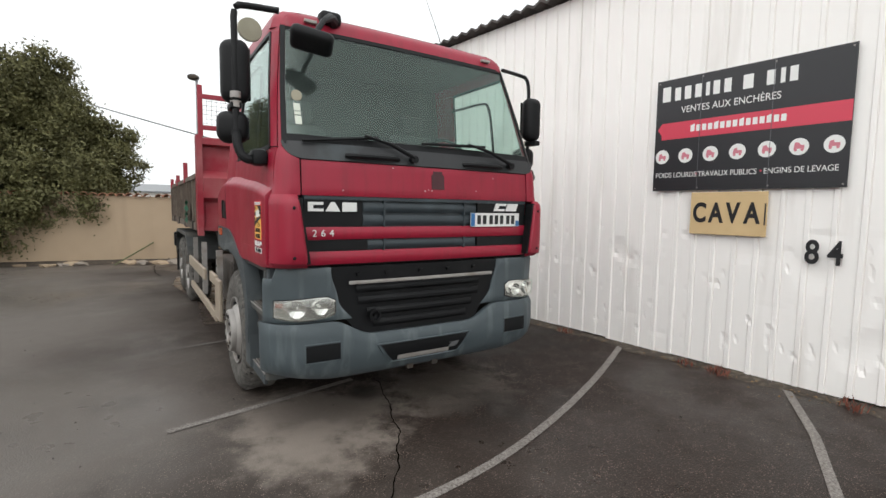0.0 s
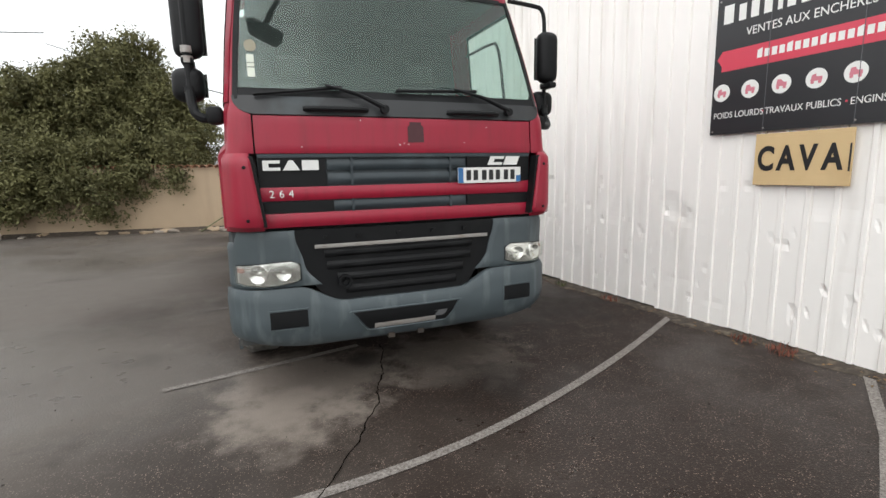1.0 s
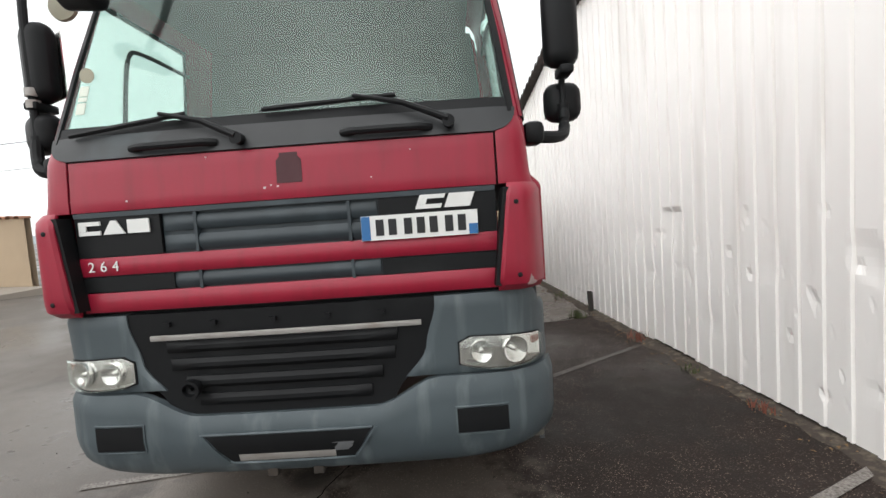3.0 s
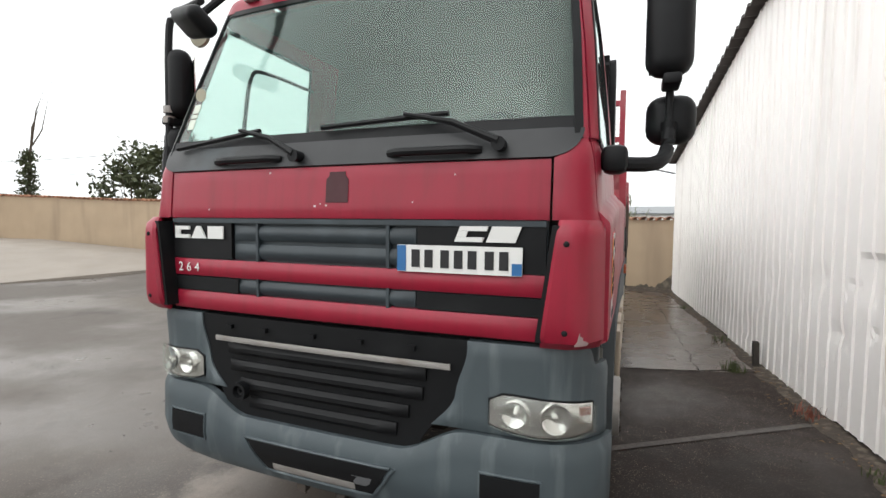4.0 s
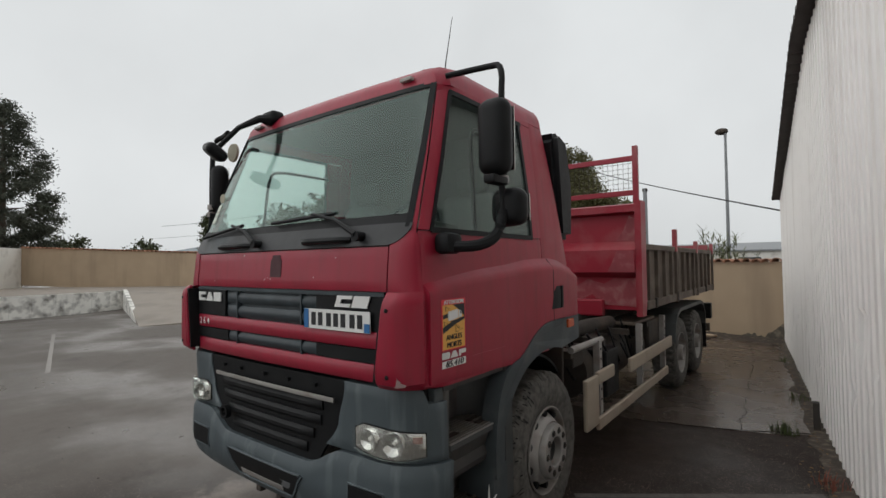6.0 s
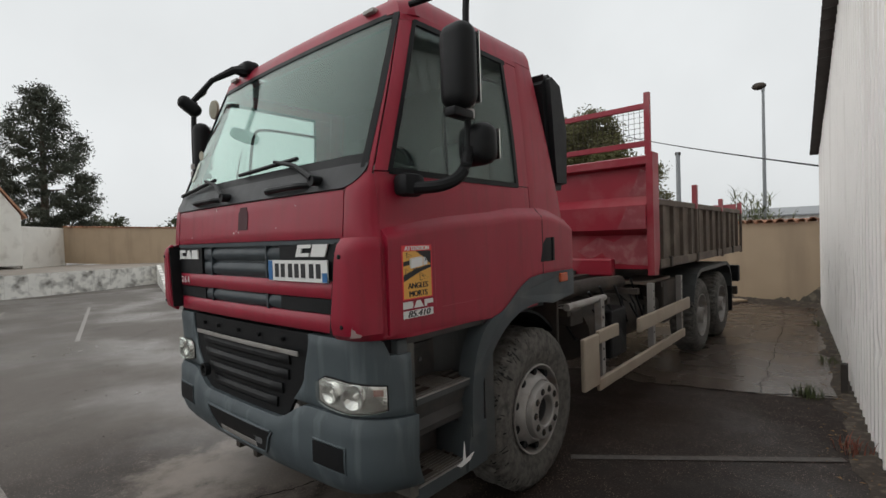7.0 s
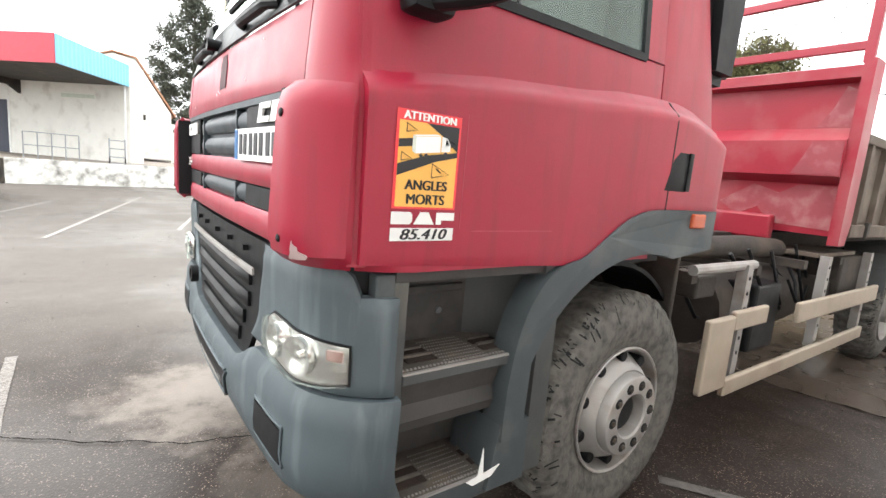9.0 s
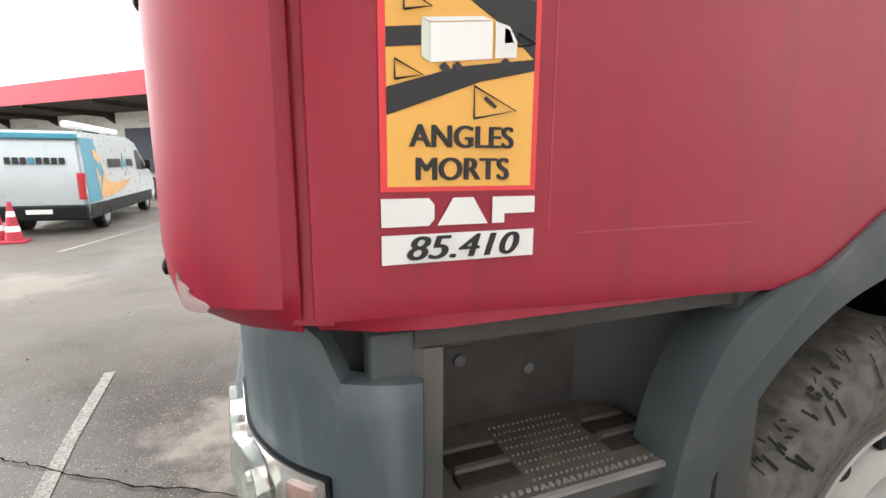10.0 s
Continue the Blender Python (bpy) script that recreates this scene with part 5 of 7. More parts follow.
        part("torn_edge", bm, M_WHITE, well, "pale torn edge of broken plastic")

# chassis
for sg in (1, -1):
    part("chassis_rail", boxed(sg * 0.42 - 0.04, sg * 0.42 + 0.04, 0.3, 8.9, 0.78, 1.06), M_CHASSIS, truck)
    part("subframe", boxed(sg * 0.42 - 0.06, sg * 0.42 + 0.06, 2.2, 8.9, 1.08, 1.24), M_CHASSIS, truck)
    part("hook_arm_rail", boxed(sg * 0.25 - 0.07, sg * 0.25 + 0.07, 2.1, 6.5, 1.1, 1.28), M_CHASSIS, truck)
part("front_axle", boxed(-0.9, 0.9, 1.36, 1.48, 0.42, 0.54, bevel=0.02), M_CHASSIS, truck)
for y in (6.12, 7.44):
    part("rear_axle", boxed(-0.9, 0.9, y - 0.1, y + 0.1, 0.4, 0.62, bevel=0.04), M_CHASSIS, truck)
    bm = bmesh.new()
    lathe(bm, [(-0.2, 0.12), (-0.1, 0.22), (0.1, 0.22), (0.2, 0.12)], 16, "x", (0, y, 0.52))
    part("differential", bm, M_CHASSIS, truck, smooth=True)
part("engine", boxed(-0.4, 0.4, 0.5, 1.9, 0.6, 1.2, bevel=0.05), M_CHASSIS, truck)
bm = bmesh.new()
tube(bm, [(0.72, 2.75, 0.78), (0.72, 4.2, 0.78)], 0.26, 20)
part("fuel_tank", bm, M_CHASSIS, truck, smooth=True)
part("battery_box", boxed(-1.05, -0.5, 2.4, 3.3, 0.55, 1.05, bevel=0.03), M_CHASSIS, truck)
for y in (4.4, 4.85):
    bm = bmesh.new()
    tube(bm, [(0.55, y, 0.8), (1.05, y, 0.8)], 0.15, 16)
    part("air_tank", bm, M_CHASSIS, truck, smooth=True)
part("control_box", boxed(0.75, 1.1, 4.55, 5.2, 0.62, 1.12, bevel=0.02), M_CHASSIS, truck)
bm = bmesh.new()
tube(bm, [(0.75, 2.2, 1.18), (0.85, 3.2, 1.2), (0.82, 3.9, 1.16)], 0.075, 12)
part("hydraulic_ram", bm, M_CHASSIS, truck, smooth=True)
bm = bmesh.new()
tube(bm, [(1.12, 2.02, 1.14), (1.12, 2.75, 1.14)], 0.028, 10)
part("rail_pipe", bm, M_RIM, truck, smooth=True)
for i in range(5):
    bm = bmesh.new()
    a = 1.95 + 0.035 * i
    tube(bm, [(0.9 - 0.05 * i, a, 1.35), (0.98 - 0.05 * i, a + 0.08, 1.0), (0.95 - 0.06 * i, a + 0.16, 0.62), (0.7, a + 0.2, 0.55)], 0.013, 6)
    part("hose", bm, M_BLACK, truck, smooth=True)
rnd = random.Random(4)
for i in range(14):
    y = rnd.uniform(2.0, 5.0)
    x = rnd.uniform(0.7, 1.05)
    bm = bmesh.new()
    dy = rnd.uniform(0.15, 0.6)
    tube(bm, [(x, y, rnd.uniform(0.95, 1.25)), (x + 0.05, y + dy * 0.4, rnd.uniform(0.75, 1.0)), (x, y + dy * 0.8, rnd.uniform(0.7, 1.0)), (x - 0.1, y + dy, rnd.uniform(0.9, 1.2))], 0.012, 6)
    part("hose", bm, M_BLACK, truck, smooth=True)
part("tool_box", boxed(0.72, 1.08, 3.0, 3.4, 0.52, 0.98, bevel=0.02), M_BLACK, truck)
part("valve_block", boxed(0.85, 1.06, 2.22, 2.45, 0.95, 1.08, bevel=0.015), M_CHASSIS, truck)
for y in (2.1, 2.9, 3.7, 4.5):
    part("cross_bracket", boxed(0.45, 1.1, y - 0.03, y + 0.03, 1.06, 1.12), M_CHASSIS, truck)
part("splash_board", boxed(0.7, 1.08, 4.0, 4.9, 1.13, 1.16), M_SIDE, truck)
part("cab_mount", boxed(-0.9, 0.9, 1.75, 1.95, 1.12, 1.3, bevel=0.02), M_CHASSIS, truck)
for sg in (1, -1):
    # side guard
    g = part("side_guard", boxed(sg * 1.19 - 0.02, sg * 1.19 + 0.02, 2.13, 2.42, 0.46, 0.88, bevel=0.012), M_ALU, truck, "dull aluminium side guard, partly missing")
    part("guard_rail", boxed(sg * 1.19 - 0.018, sg * 1.19 + 0.018, 2.42, 2.86, 0.79, 0.9, bevel=0.01), M_ALU, g)
    part("guard_rail", boxed(sg * 1.19 - 0.018, sg * 1.19 + 0.018, 2.42, 5.05, 0.4, 0.5, bevel=0.01), M_ALU, g)
    part("guard_rail", boxed(sg * 1.19 - 0.018, sg * 1.19 + 0.018, 3.4, 5.3, 0.72, 0.86, bevel=0.01), M_ALU, g)
    for y in (2.62, 4.0, 5.1):
        p = part("guard_post", boxed(sg * 1.13 - 0.03, sg * 1.13 + 0.03, y - 0.035, y + 0.035, 0.45, 1.15), M_RIM, g)
        # black discs on the solid post stand in for the dark of drilled holes
        for k in range(6):
            bm = bmesh.new()
            lathe(bm, [(sg * 1.159, 0.012), (sg * 1.163, 0.012)], 8, "x", (0, y, 0.62 + 0.09 * k))
            part("post_hole", bm, M_BLACK, p)
    # rear mudguards: one long fender that dips between the wheels
    bm = bmesh.new()
    rows = []
    prof = [(5.5, 0.78), (5.56, 0.98), (5.7, 1.12), (5.9, 1.18), (7.66, 1.18), (7.86, 1.12), (8.0, 0.98), (8.06, 0.75)]
    for y, z in prof:
        rows.append([bm.verts.new((sg * xx, y, z + dz)) for xx, dz in ((0.75, 0.0), (1.21, 0.0), (1.21, -0.05), (1.19, -0.05), (1.19, -0.015), (0.75, -0.015))])
    for a, b in zip(rows, rows[1:]):
        for i in range(6):
            bm.faces.new((a[i], a[(i + 1) % 6], b[(i + 1) % 6], b[i]))
    part("rear_fender", bm, M_STEPGREY, truck)
    part("mud_flap", boxed(sg * 1.0 - 0.2, sg * 1.0 + 0.2, 8.1, 8.12, 0.3, 0.95), M_BLACK, truck)
    part("tail_lamp_box", boxed(sg * 1.0 - 0.2, sg * 1.0 + 0.2, 8.75, 8.9, 0.75, 1.05, bevel=0.02), M_BLACK, truck)
part("rear_bar", boxed(-1.15, 1.15, 8.85, 8.95, 0.5, 0.65, bevel=0.01), M_CHASSIS, truck)

# air intake behind the cab
for sg in (1,):
    bm = bmesh.new()
    prism(bm, [(1.86, 2.05), (2.1, 2.05), (2.12, 2.5), (2.02, 2.86), (1.84, 2.92), (1.78, 2.86)], "x", 0.78, 1.13)
    bmesh.ops.bevel(bm, geom=list(bm.edges), offset=0.045, segments=2, affect="EDGES")
    part("air_intake", bm, M_BLACK, truck, "tall black plastic air intake", smooth=True)
part("rear_stack", boxed(-1.0, -0.75, 1.8, 2.0, 1.3, 2.75, bevel=0.04), M_RIM, truck, smooth=True)

# tipper body
M_BODYRED = mat("scraped_red_paint", (0.33, 0.016, 0.035), 0.45, vary=0.15, scale=2, bump=0.06, bump_scale=30, dirt=(0.36, 0.17, 0.165), dirt_amount=0.6, dirt_scale=1.4)
bm = bmesh.new()
prism(bm, [(4.0, 2.54), (3.93, 2.52), (3.93, 2.44), (4.02, 2.42), (4.02, 2.1), (3.9, 2.0), (3.9, 1.74), (4.0, 1.68), (4.0, 1.3), (4.08, 1.3), (4.08, 2.54)], "x", -1.13, 1.13)
head = part("headboard", bm, M_BODYRED, truck, "scraped red folded steel headboard")
for sg in (1, -1):
    bm = bmesh.new()
    prism(bm, [(3.92, 1.24), (4.06, 1.24), (4.12, 1.4), (4.12, 2.56), (3.92, 2.56)], "x", sg * 1.13, sg * 1.2)
    part("corner_post", bm, M_BODYRED, head)
    part("rail_post", boxed(sg * 1.14 - 0.03, sg * 1.14 + 0.03, 3.95, 4.0, 2.54, 3.2, bevel=0.004), M_BODYRED, head)
for z in (2.66, 3.06):
    part("head_rail", boxed(-1.14, 1.14, 3.955, 3.995, z - 0.03, z + 0.03, bevel=0.004), M_BODYRED, head)
bm = bmesh.new()
for i in range(39):
    x = -1.12 + 2.24 * i / 38
    box(bm, x - 0.0017, x + 0.0017, 3.973, 3.977, 2.66, 3.06)
for i in range(1, 7):
    z = 2.66 + 0.4 * i / 7
    box(bm, -1.12, 1.12, 3.973, 3.977, z - 0.0017, z + 0.0017)
part("wire_mesh", bm, M_CHASSIS, head, "thin dark wire mesh")
M_SCRAPE = mat("pale_scraped_paint", (0.33, 0.06, 0.075), 0.55, vary=0.35, scale=7, bump=0.1, dirt=(0.36, 0.2, 0.19), dirt_amount=0.6, dirt_scale=7)
for y, pts in ((3.9, [(0.82, 1.75), (1.12, 1.75), (1.12, 1.99), (0.93, 1.99), (0.88, 1.87)]), (4.0, [(0.3, 1.5), (0.44, 1.4), (0.6, 1.48), (0.7, 1.36), (1.12, 1.34), (1.12, 1.67), (0.86, 1.67), (0.74, 1.6), (0.55, 1.66), (0.42, 1.58)]), (4.02, [(0.9, 2.11), (1.12, 2.11), (1.12, 2.36), (1.04, 2.4), (0.98, 2.24)])):
    part("scraped_patch", prism(bmesh.new(), pts, "y", y - 0.004, y - 0.001), M_SCRAPE, head, "paint worn pale")
part("headboard_foot", boxed(-0.75, 0.75, 3.9, 4.0, 1.22, 1.42, bevel=0.02), M_BODYRED, head)
part("tipper_floor", boxed(-1.15, 1.15, 4.1, 9.1, 1.3, 1.38), M_SIDE, truck)
for sg in (1, -1):
    side = part("tipper_side", boxed(sg * 1.14 - 0.015, sg * 1.14 + 0.015, 4.13, 9.1, 1.36, 2.05), M_SIDE, truck, "grimy brown steel dropside with upright ribs")
    part("side_rail", boxed(sg * 1.165 - 0.035, sg * 1.165 + 0.035, 4.13, 9.1, 2.0, 2.07, bevel=0.008), M_SIDE, side)
    part("side_rail", boxed(sg * 1.165 - 0.04, sg * 1.165 + 0.04, 4.13, 9.1, 1.3, 1.4, bevel=0.008), M_SIDE, side)
    for i in range(12):
        y = 4.3 + 0.41 * i
        part("rib", boxed(sg * 1.165 - 0.03, sg * 1.165 + 0.03, y - 0.03, y + 0.03, 1.4, 2.0), M_SIDE, side)
    for i in range(0, 12, 3):
        part("latch", boxed(sg * 1.21 - 0.015, sg * 1.21 + 0.015, 4.5 + 0.41 * i - 0.03, 4.5 + 0.41 * i + 0.03, 1.3, 1.42, bevel=0.004), M_CHASSIS, side)
    for y, zt in ((5.72, 2.32), (7.36, 2.2), (9.05, 2.2)):
        post = part("side_post", boxed(sg * 1.2 - 0.02, sg * 1.2 + 0.02, y - 0.028, y + 0.028, 1.28, 2.0, bevel=0.005), M_SIDE, side)
        part("post_head", boxed(sg * 1.19 - 0.03, sg * 1.19 + 0.03, y - 0.04, y + 0.04, 2.0, zt, bevel=0.006), M_BODYRED, post, "red painted post head")
part("tailgate", boxed(-1.13, 1.13, 9.02, 9.08, 1.36, 2.18), M_BODYRED, truck)
# a rag caught on the tipper's side
M_RAG = mat("green_cloth", (0.03, 0.12, 0.07), 0.9, vary=0.4, scale=20, bump=0.2)
bm = bmesh.new()
rows = []
for j in range(9):
    row = []
    for i in range(7):
        f, g = i / 6 - 0.5, j / 8
        row.append(bm.verts.new((-0.03 - 0.05 * noise.noise((f * 6, g * 4, 1)) - 0.02, f * (0.16 + 0.12 * g), -0.34 * g + 0.03 * noise.noise((f * 8, g * 6, 3)))))
    rows.append(row)
for a, b in zip(rows, rows[1:]):
    for i in range(6):
        bm.faces.new((a[i], a[i + 1], b[i + 1], b[i]))
rag = tagged(part("green_rag", bm, M_RAG, smooth=True), "crumpled green cloth caught on the tipper side", "cloth")
rag.matrix_world = pose(-1.2, 5.0, 1.72)
# ---- signs on the metal wall ----
M_PLY = mat("ochre_plywood", (0.62, 0.45, 0.24), 0.8, vary=0.1, scale=3, bump=0.1, dirt=(0.5, 0.34, 0.17), dirt_amount=0.3)
M_ICON = mat("pale_red_print", (0.6, 0.2, 0.25), 0.5, bump=0)
SIGN = pose(wall_x(0.24) - 0.04, 0.24, 1.885, 0, 0, -85.43) @ Matrix.Diagonal((0.93, 1, 0.945, 1))
SW, SH = 1.88, 1.29
bm = boxed(0, SW, -0.006, 0.006, 0, SH)
sign = tagged(part("advertising_sign", bm, M_SIGN), "wide charcoal auction sign with red band and white icons", "sign")
sign.matrix_world = SIGN


def flat(name, pts, material, lift, parent):
    bm = bmesh.new()
    prism(bm, pts, "y", -0.006 - lift, -0.0052 - lift)
    return part(name, bm, material, parent)


x = 0.07
for w in (0.12, 0.085, 0.09, 0.09, 0.05, 0.085, 0.09, -0.07, 0.12, -0.07, 0.095, 0.05, 0.085):
    if w < 0:
        x -= w
        continue
    h = 0.17 if abs(w - 0.12) < 0.001 and x < 0.1 else 0.145
    flat("title_bar", [(x, 1.04), (x + w * 0.8, 1.04), (x + w * 0.8, 1.04 + h), (x, 1.04 + h)], M_WHITE, 0.001, sign)
    x += w + 0.028
writing("VENTES AUX ENCHÈRES", 0.105, pose(0.30, -0.008, 0.89, 90, 0, 0), M_WHITE, sign, stretch=0.88)
flat("red_band", [(0.03, 0.72), (0.08, 0.79), (0.08, 0.79), (SW - 0.003, 0.79), (SW - 0.003, 0.6), (0.08, 0.6), (0.08, 0.65)], M_SIGNRED, 0.001, sign)
for i in range(15):
    flat("web_bar", [(0.42 + i * 0.064, 0.665), (0.465 + i * 0.064, 0.665), (0.465 + i * 0.064, 0.735 if i % 4 else 0.75), (0.42 + i * 0.064, 0.735)], M_WHITE, 0.002, sign)
for i in range(7):
    cx, cz = 0.1 + i * 0.277, 0.4
    flat("icon_disc", [(cx + 0.082 * math.cos(a), cz + 0.082 * math.sin(a)) for a in [2 * math.pi * k / 24 for k in range(24)]], M_WHITE, 0.001, sign)
    j = i % 3
    flat("icon", [(cx - 0.045, cz - 0.02), (cx + 0.045, cz - 0.02), (cx + 0.045, cz + 0.012), (cx + 0.01 * j, cz + 0.014), (cx - 0.005, cz + 0.04), (cx - 0.035, cz + 0.03 + 0.006 * j)], M_ICON, 0.002, sign)
    for dx in (-0.028, 0.028):
        flat("icon", [(cx + dx + 0.014 * math.cos(a), cz - 0.03 + 0.014 * math.sin(a)) for a in [2 * math.pi * k / 10 for k in range(10)]], M_ICON, 0.002, sign)
for text, xx in (("POIDS LOURDS", 0.03), ("TRAVAUX PUBLICS", 0.53), ("ENGINS DE LEVAGE", 1.19)):
    writing(text, 0.082, pose(xx, -0.008, 0.155, 90, 0, 0), M_WHITE, sign, stretch=0.86)
for xx in (0.51, 1.165):
    flat("dot", [(xx + 0.01 * math.cos(a), 0.185 + 0.01 * math.sin(a)) for a in [2 * math.pi * k / 8 for k in range(8)]], M_SIGNRED, 0.001, sign)
M_SEAM = mat("sign_joint", (0.12, 0.12, 0.13), 0.5, bump=0)
for xx in (0.52, 1.23):
    flat("joint", [(xx, 0), (xx + 0.006, 0), (xx + 0.006, SH), (xx, SH)], M_SEAM, 0.003, sign)
for xx in (0.03, 0.53, 1.24, SW - 0.03):
    for zz in (0.03, SH - 0.03):
        bm = bmesh.new()
        lathe(bm, [(-0.013, 0.008), (-0.006, 0.008)], 8, "y", (xx, 0, zz))
        part("bolt", bm, M_RIM, sign)
board = tagged(part("town_board", boxed(0, 0.78, -0.008, 0.004, 0, 0.46, bevel=0.004), M_PLY), "ochre plywood board with black stencilled letters", "sign")
board.matrix_world = pose(wall_x(-0.2) - 0.042, -0.2, 1.42, 0, 0, -85.43) @ Matrix.Diagonal((0.93, 1, 0.96, 1))
for i, ch in enumerate("CAVA"):
    writing(ch, 0.29, pose(0.03 + 0.18 * i, -0.0095, 0.14, 90, 0, 0), M_INK, board, stretch=0.72, weight=0.035)
part("lettering", boxed(0.755, 0.768, -0.0105, -0.008, 0.12, 0.34), M_INK, board)
num = tagged(thing("stencilled_number", "black stencilled district number painted on the metal wall", "sign", pose(wall_x(-1.235) - 0.03, -1.235, 1.205, 0, 0, -85.43)), kind="")
for i, ch in enumerate("84"):
    writing(ch, 0.3, pose(0.17 * i, 0.0, 0.0, 90, 0, 0), M_INK, num, stretch=0.75, weight=0.02)

# ---- foot of the metal wall: dirt, weeds, a cut-off post ----
M_DIRT = mat("dark_earth", (0.06, 0.045, 0.035), 0.95, vary=0.4, scale=9, bump=0.6, dirt=(0.2, 0.17, 0.12), dirt_amount=0.5, dirt_scale=14)
bm = bmesh.new()
rows = []
for i in range(120):
    y = -9 + 20.3 * i / 119
    w = 0.16 + 0.12 * noise.noise((y * 1.7, 0, 0)) + 0.1 * noise.noise((y * 5, 2, 0))
    rows.append([bm.verts.new((wall_x(y) - w, y, 0.002)), bm.verts.new((wall_x(y) - 0.4 * w, y, 0.018 + 0.02 * noise.noise((y * 6, 1, 0)))), bm.verts.new((wall_x(y) + 0.05, y, 0.03))])
for a, b in zip(rows, rows[1:]):
    for i in range(2):
        bm.faces.new((a[i], a[i + 1], b[i + 1], b[i]))
tagged(part("dirt_strip", bm, M_DIRT, smooth=True), "strip of dark earth and leaf litter along the wall foot", "dirt", kind="structure")
M_WEED = mat("weed_green", (0.06, 0.08, 0.022), 0.7, vary=0.4, scale=20, bump=0)
M_WEEDRED = mat("reddish_weed", (0.22, 0.07, 0.045), 0.7, vary=0.4, scale=20, bump=0)


def tuft(n, spread, height, name, material, label):
    bm = bmesh.new()
    for i in range(n):
        a, r = random.uniform(0, 6.28), spread * random.random() ** 0.7
        p = Vector((r * math.cos(a), r * math.sin(a), 0))
        h = height * random.uniform(0.4, 1)
        lean = Vector((random.uniform(-1, 1), random.uniform(-1, 1), 0)) * h * 0.5
        w = Vector((math.cos(a + 1), math.sin(a + 1), 0)) * 0.006
        m = p + lean * 0.35 + Vector((0, 0, h * 0.6))
        t = p + lean + Vector((0, 0, h))
        v = [bm.verts.new(q) for q in (p - w, p + w, m + w * 0.7, m - w * 0.7, t)]
        bm.faces.new((v[0], v[1], v[2], v[3]))
        bm.faces.new((v[3], v[2], v[4]))
    return tagged(part(name, bm, material), label, "weed", kind="stuff")


for y, mm, n, sp, h in ((-0.62, M_WEEDRED, 70, 0.13, 0.08), (-0.3, M_WEEDRED, 40, 0.1, 0.06), (4.6, M_WEED, 80, 0.13, 0.13), (3.3, M_WEEDRED, 40, 0.12, 0.12), (2.2, M_WEED, 25, 0.1, 0.08), (1.3, M_WEEDRED, 25, 0.1, 0.08), (-1.7, M_WEEDRED, 35, 0.12, 0.1), (6.2, M_WEED, 30, 0.12, 0.12), (9.0, M_WEED, 30, 0.15, 0.12)):
    o = tuft(n, sp, h, "weed_tuft", mm, "low reddish weed tuft at the wall foot" if mm is M_WEEDRED else "small green weed tuft at the wall foot")
    o.matrix_world = pose(wall_x(y) - (0.14 if y != 4.6 else 0.38), y, 0.005)
bm = boxed(-0.03, 0.03, -0.045, 0.045, 0, 0.3, bevel=0.004)
for v in bm.verts:
    v.co.y += v.co.z * 0.12
stub = tagged(part("cut_post", bm, M_CHASSIS), "short rusty cut-off steel post beside the wall", "post")
stub.matrix_world = pose(wall_x(4.9) - 0.08, 4.9, 0)

# fallen leaves and bits of grit along the wall foot and over the yard
M_LITTER = mat("dead_leaf", (0.2, 0.12, 0.05), 0.8, vary=0.6, scale=3, bump=0)
M_GRIT = mat("dark_grit", (0.03, 0.025, 0.02), 0.9, vary=0.5, scale=5, bump=0)


def scatter(name, places, size, material, label, category):
    vs, fs = [], []
    for x, y in places:
        a = random.uniform(0, 6.28)
        s = size * random.uniform(0.4, 1.2)
        z = gz(x, y) + 0.012
        n0 = len(vs)
        for k, r in ((0, 1.0), (1, 0.5), (2, 0.9), (3, 0.45)):
            b = a + k * 1.57
            vs.append((x + s * r * math.cos(b), y + s * r * math.sin(b), z + (0.012 if k % 2 else 0.0) * random.random()))
        vs.append((x, y, z + s * 0.25))
        fs += [(n0 + k, n0 + (k + 1) % 4, n0 + 4) for k in range(4)]
    me = bpy.data.meshes.new(name)
    me.from_pydata(vs, [], fs)
    me.materials.append(material)
    tagged(new(name, me), label, category, kind="stuff")


spots = []
for i in range(520):
    y = random.uniform(-6, 11.2)
    spots.append((wall_x(y) - 0.04 - abs(random.gauss(0, 0.13)), y))
scatter("leaf_litter", spots, 0.022, M_LITTER, "brown dead leaves along the wall foot", "leaves")
scatter("yard_grit", [(random.uniform(-9, 2.5), random.uniform(-5, 6)) for i in range(420)], 0.012, M_GRIT, "small dark bits of grit on the asphalt", "grit")

# ---- trees ----
M_BARK = mat("grey_brown_bark", (0.1, 0.075, 0.055), 0.9, vary=0.3, scale=12, bump=0.6, bump_scale=30)
M_LEAF2 = mat("olive_leaf", (0.125, 0.12, 0.042), 0.75, vary=0.6, scale=1.6, bump=0)
M_LEAF3 = mat("blue_green_needle", (0.075, 0.085, 0.06), 0.75, vary=0.4, scale=1.0, bump=0)


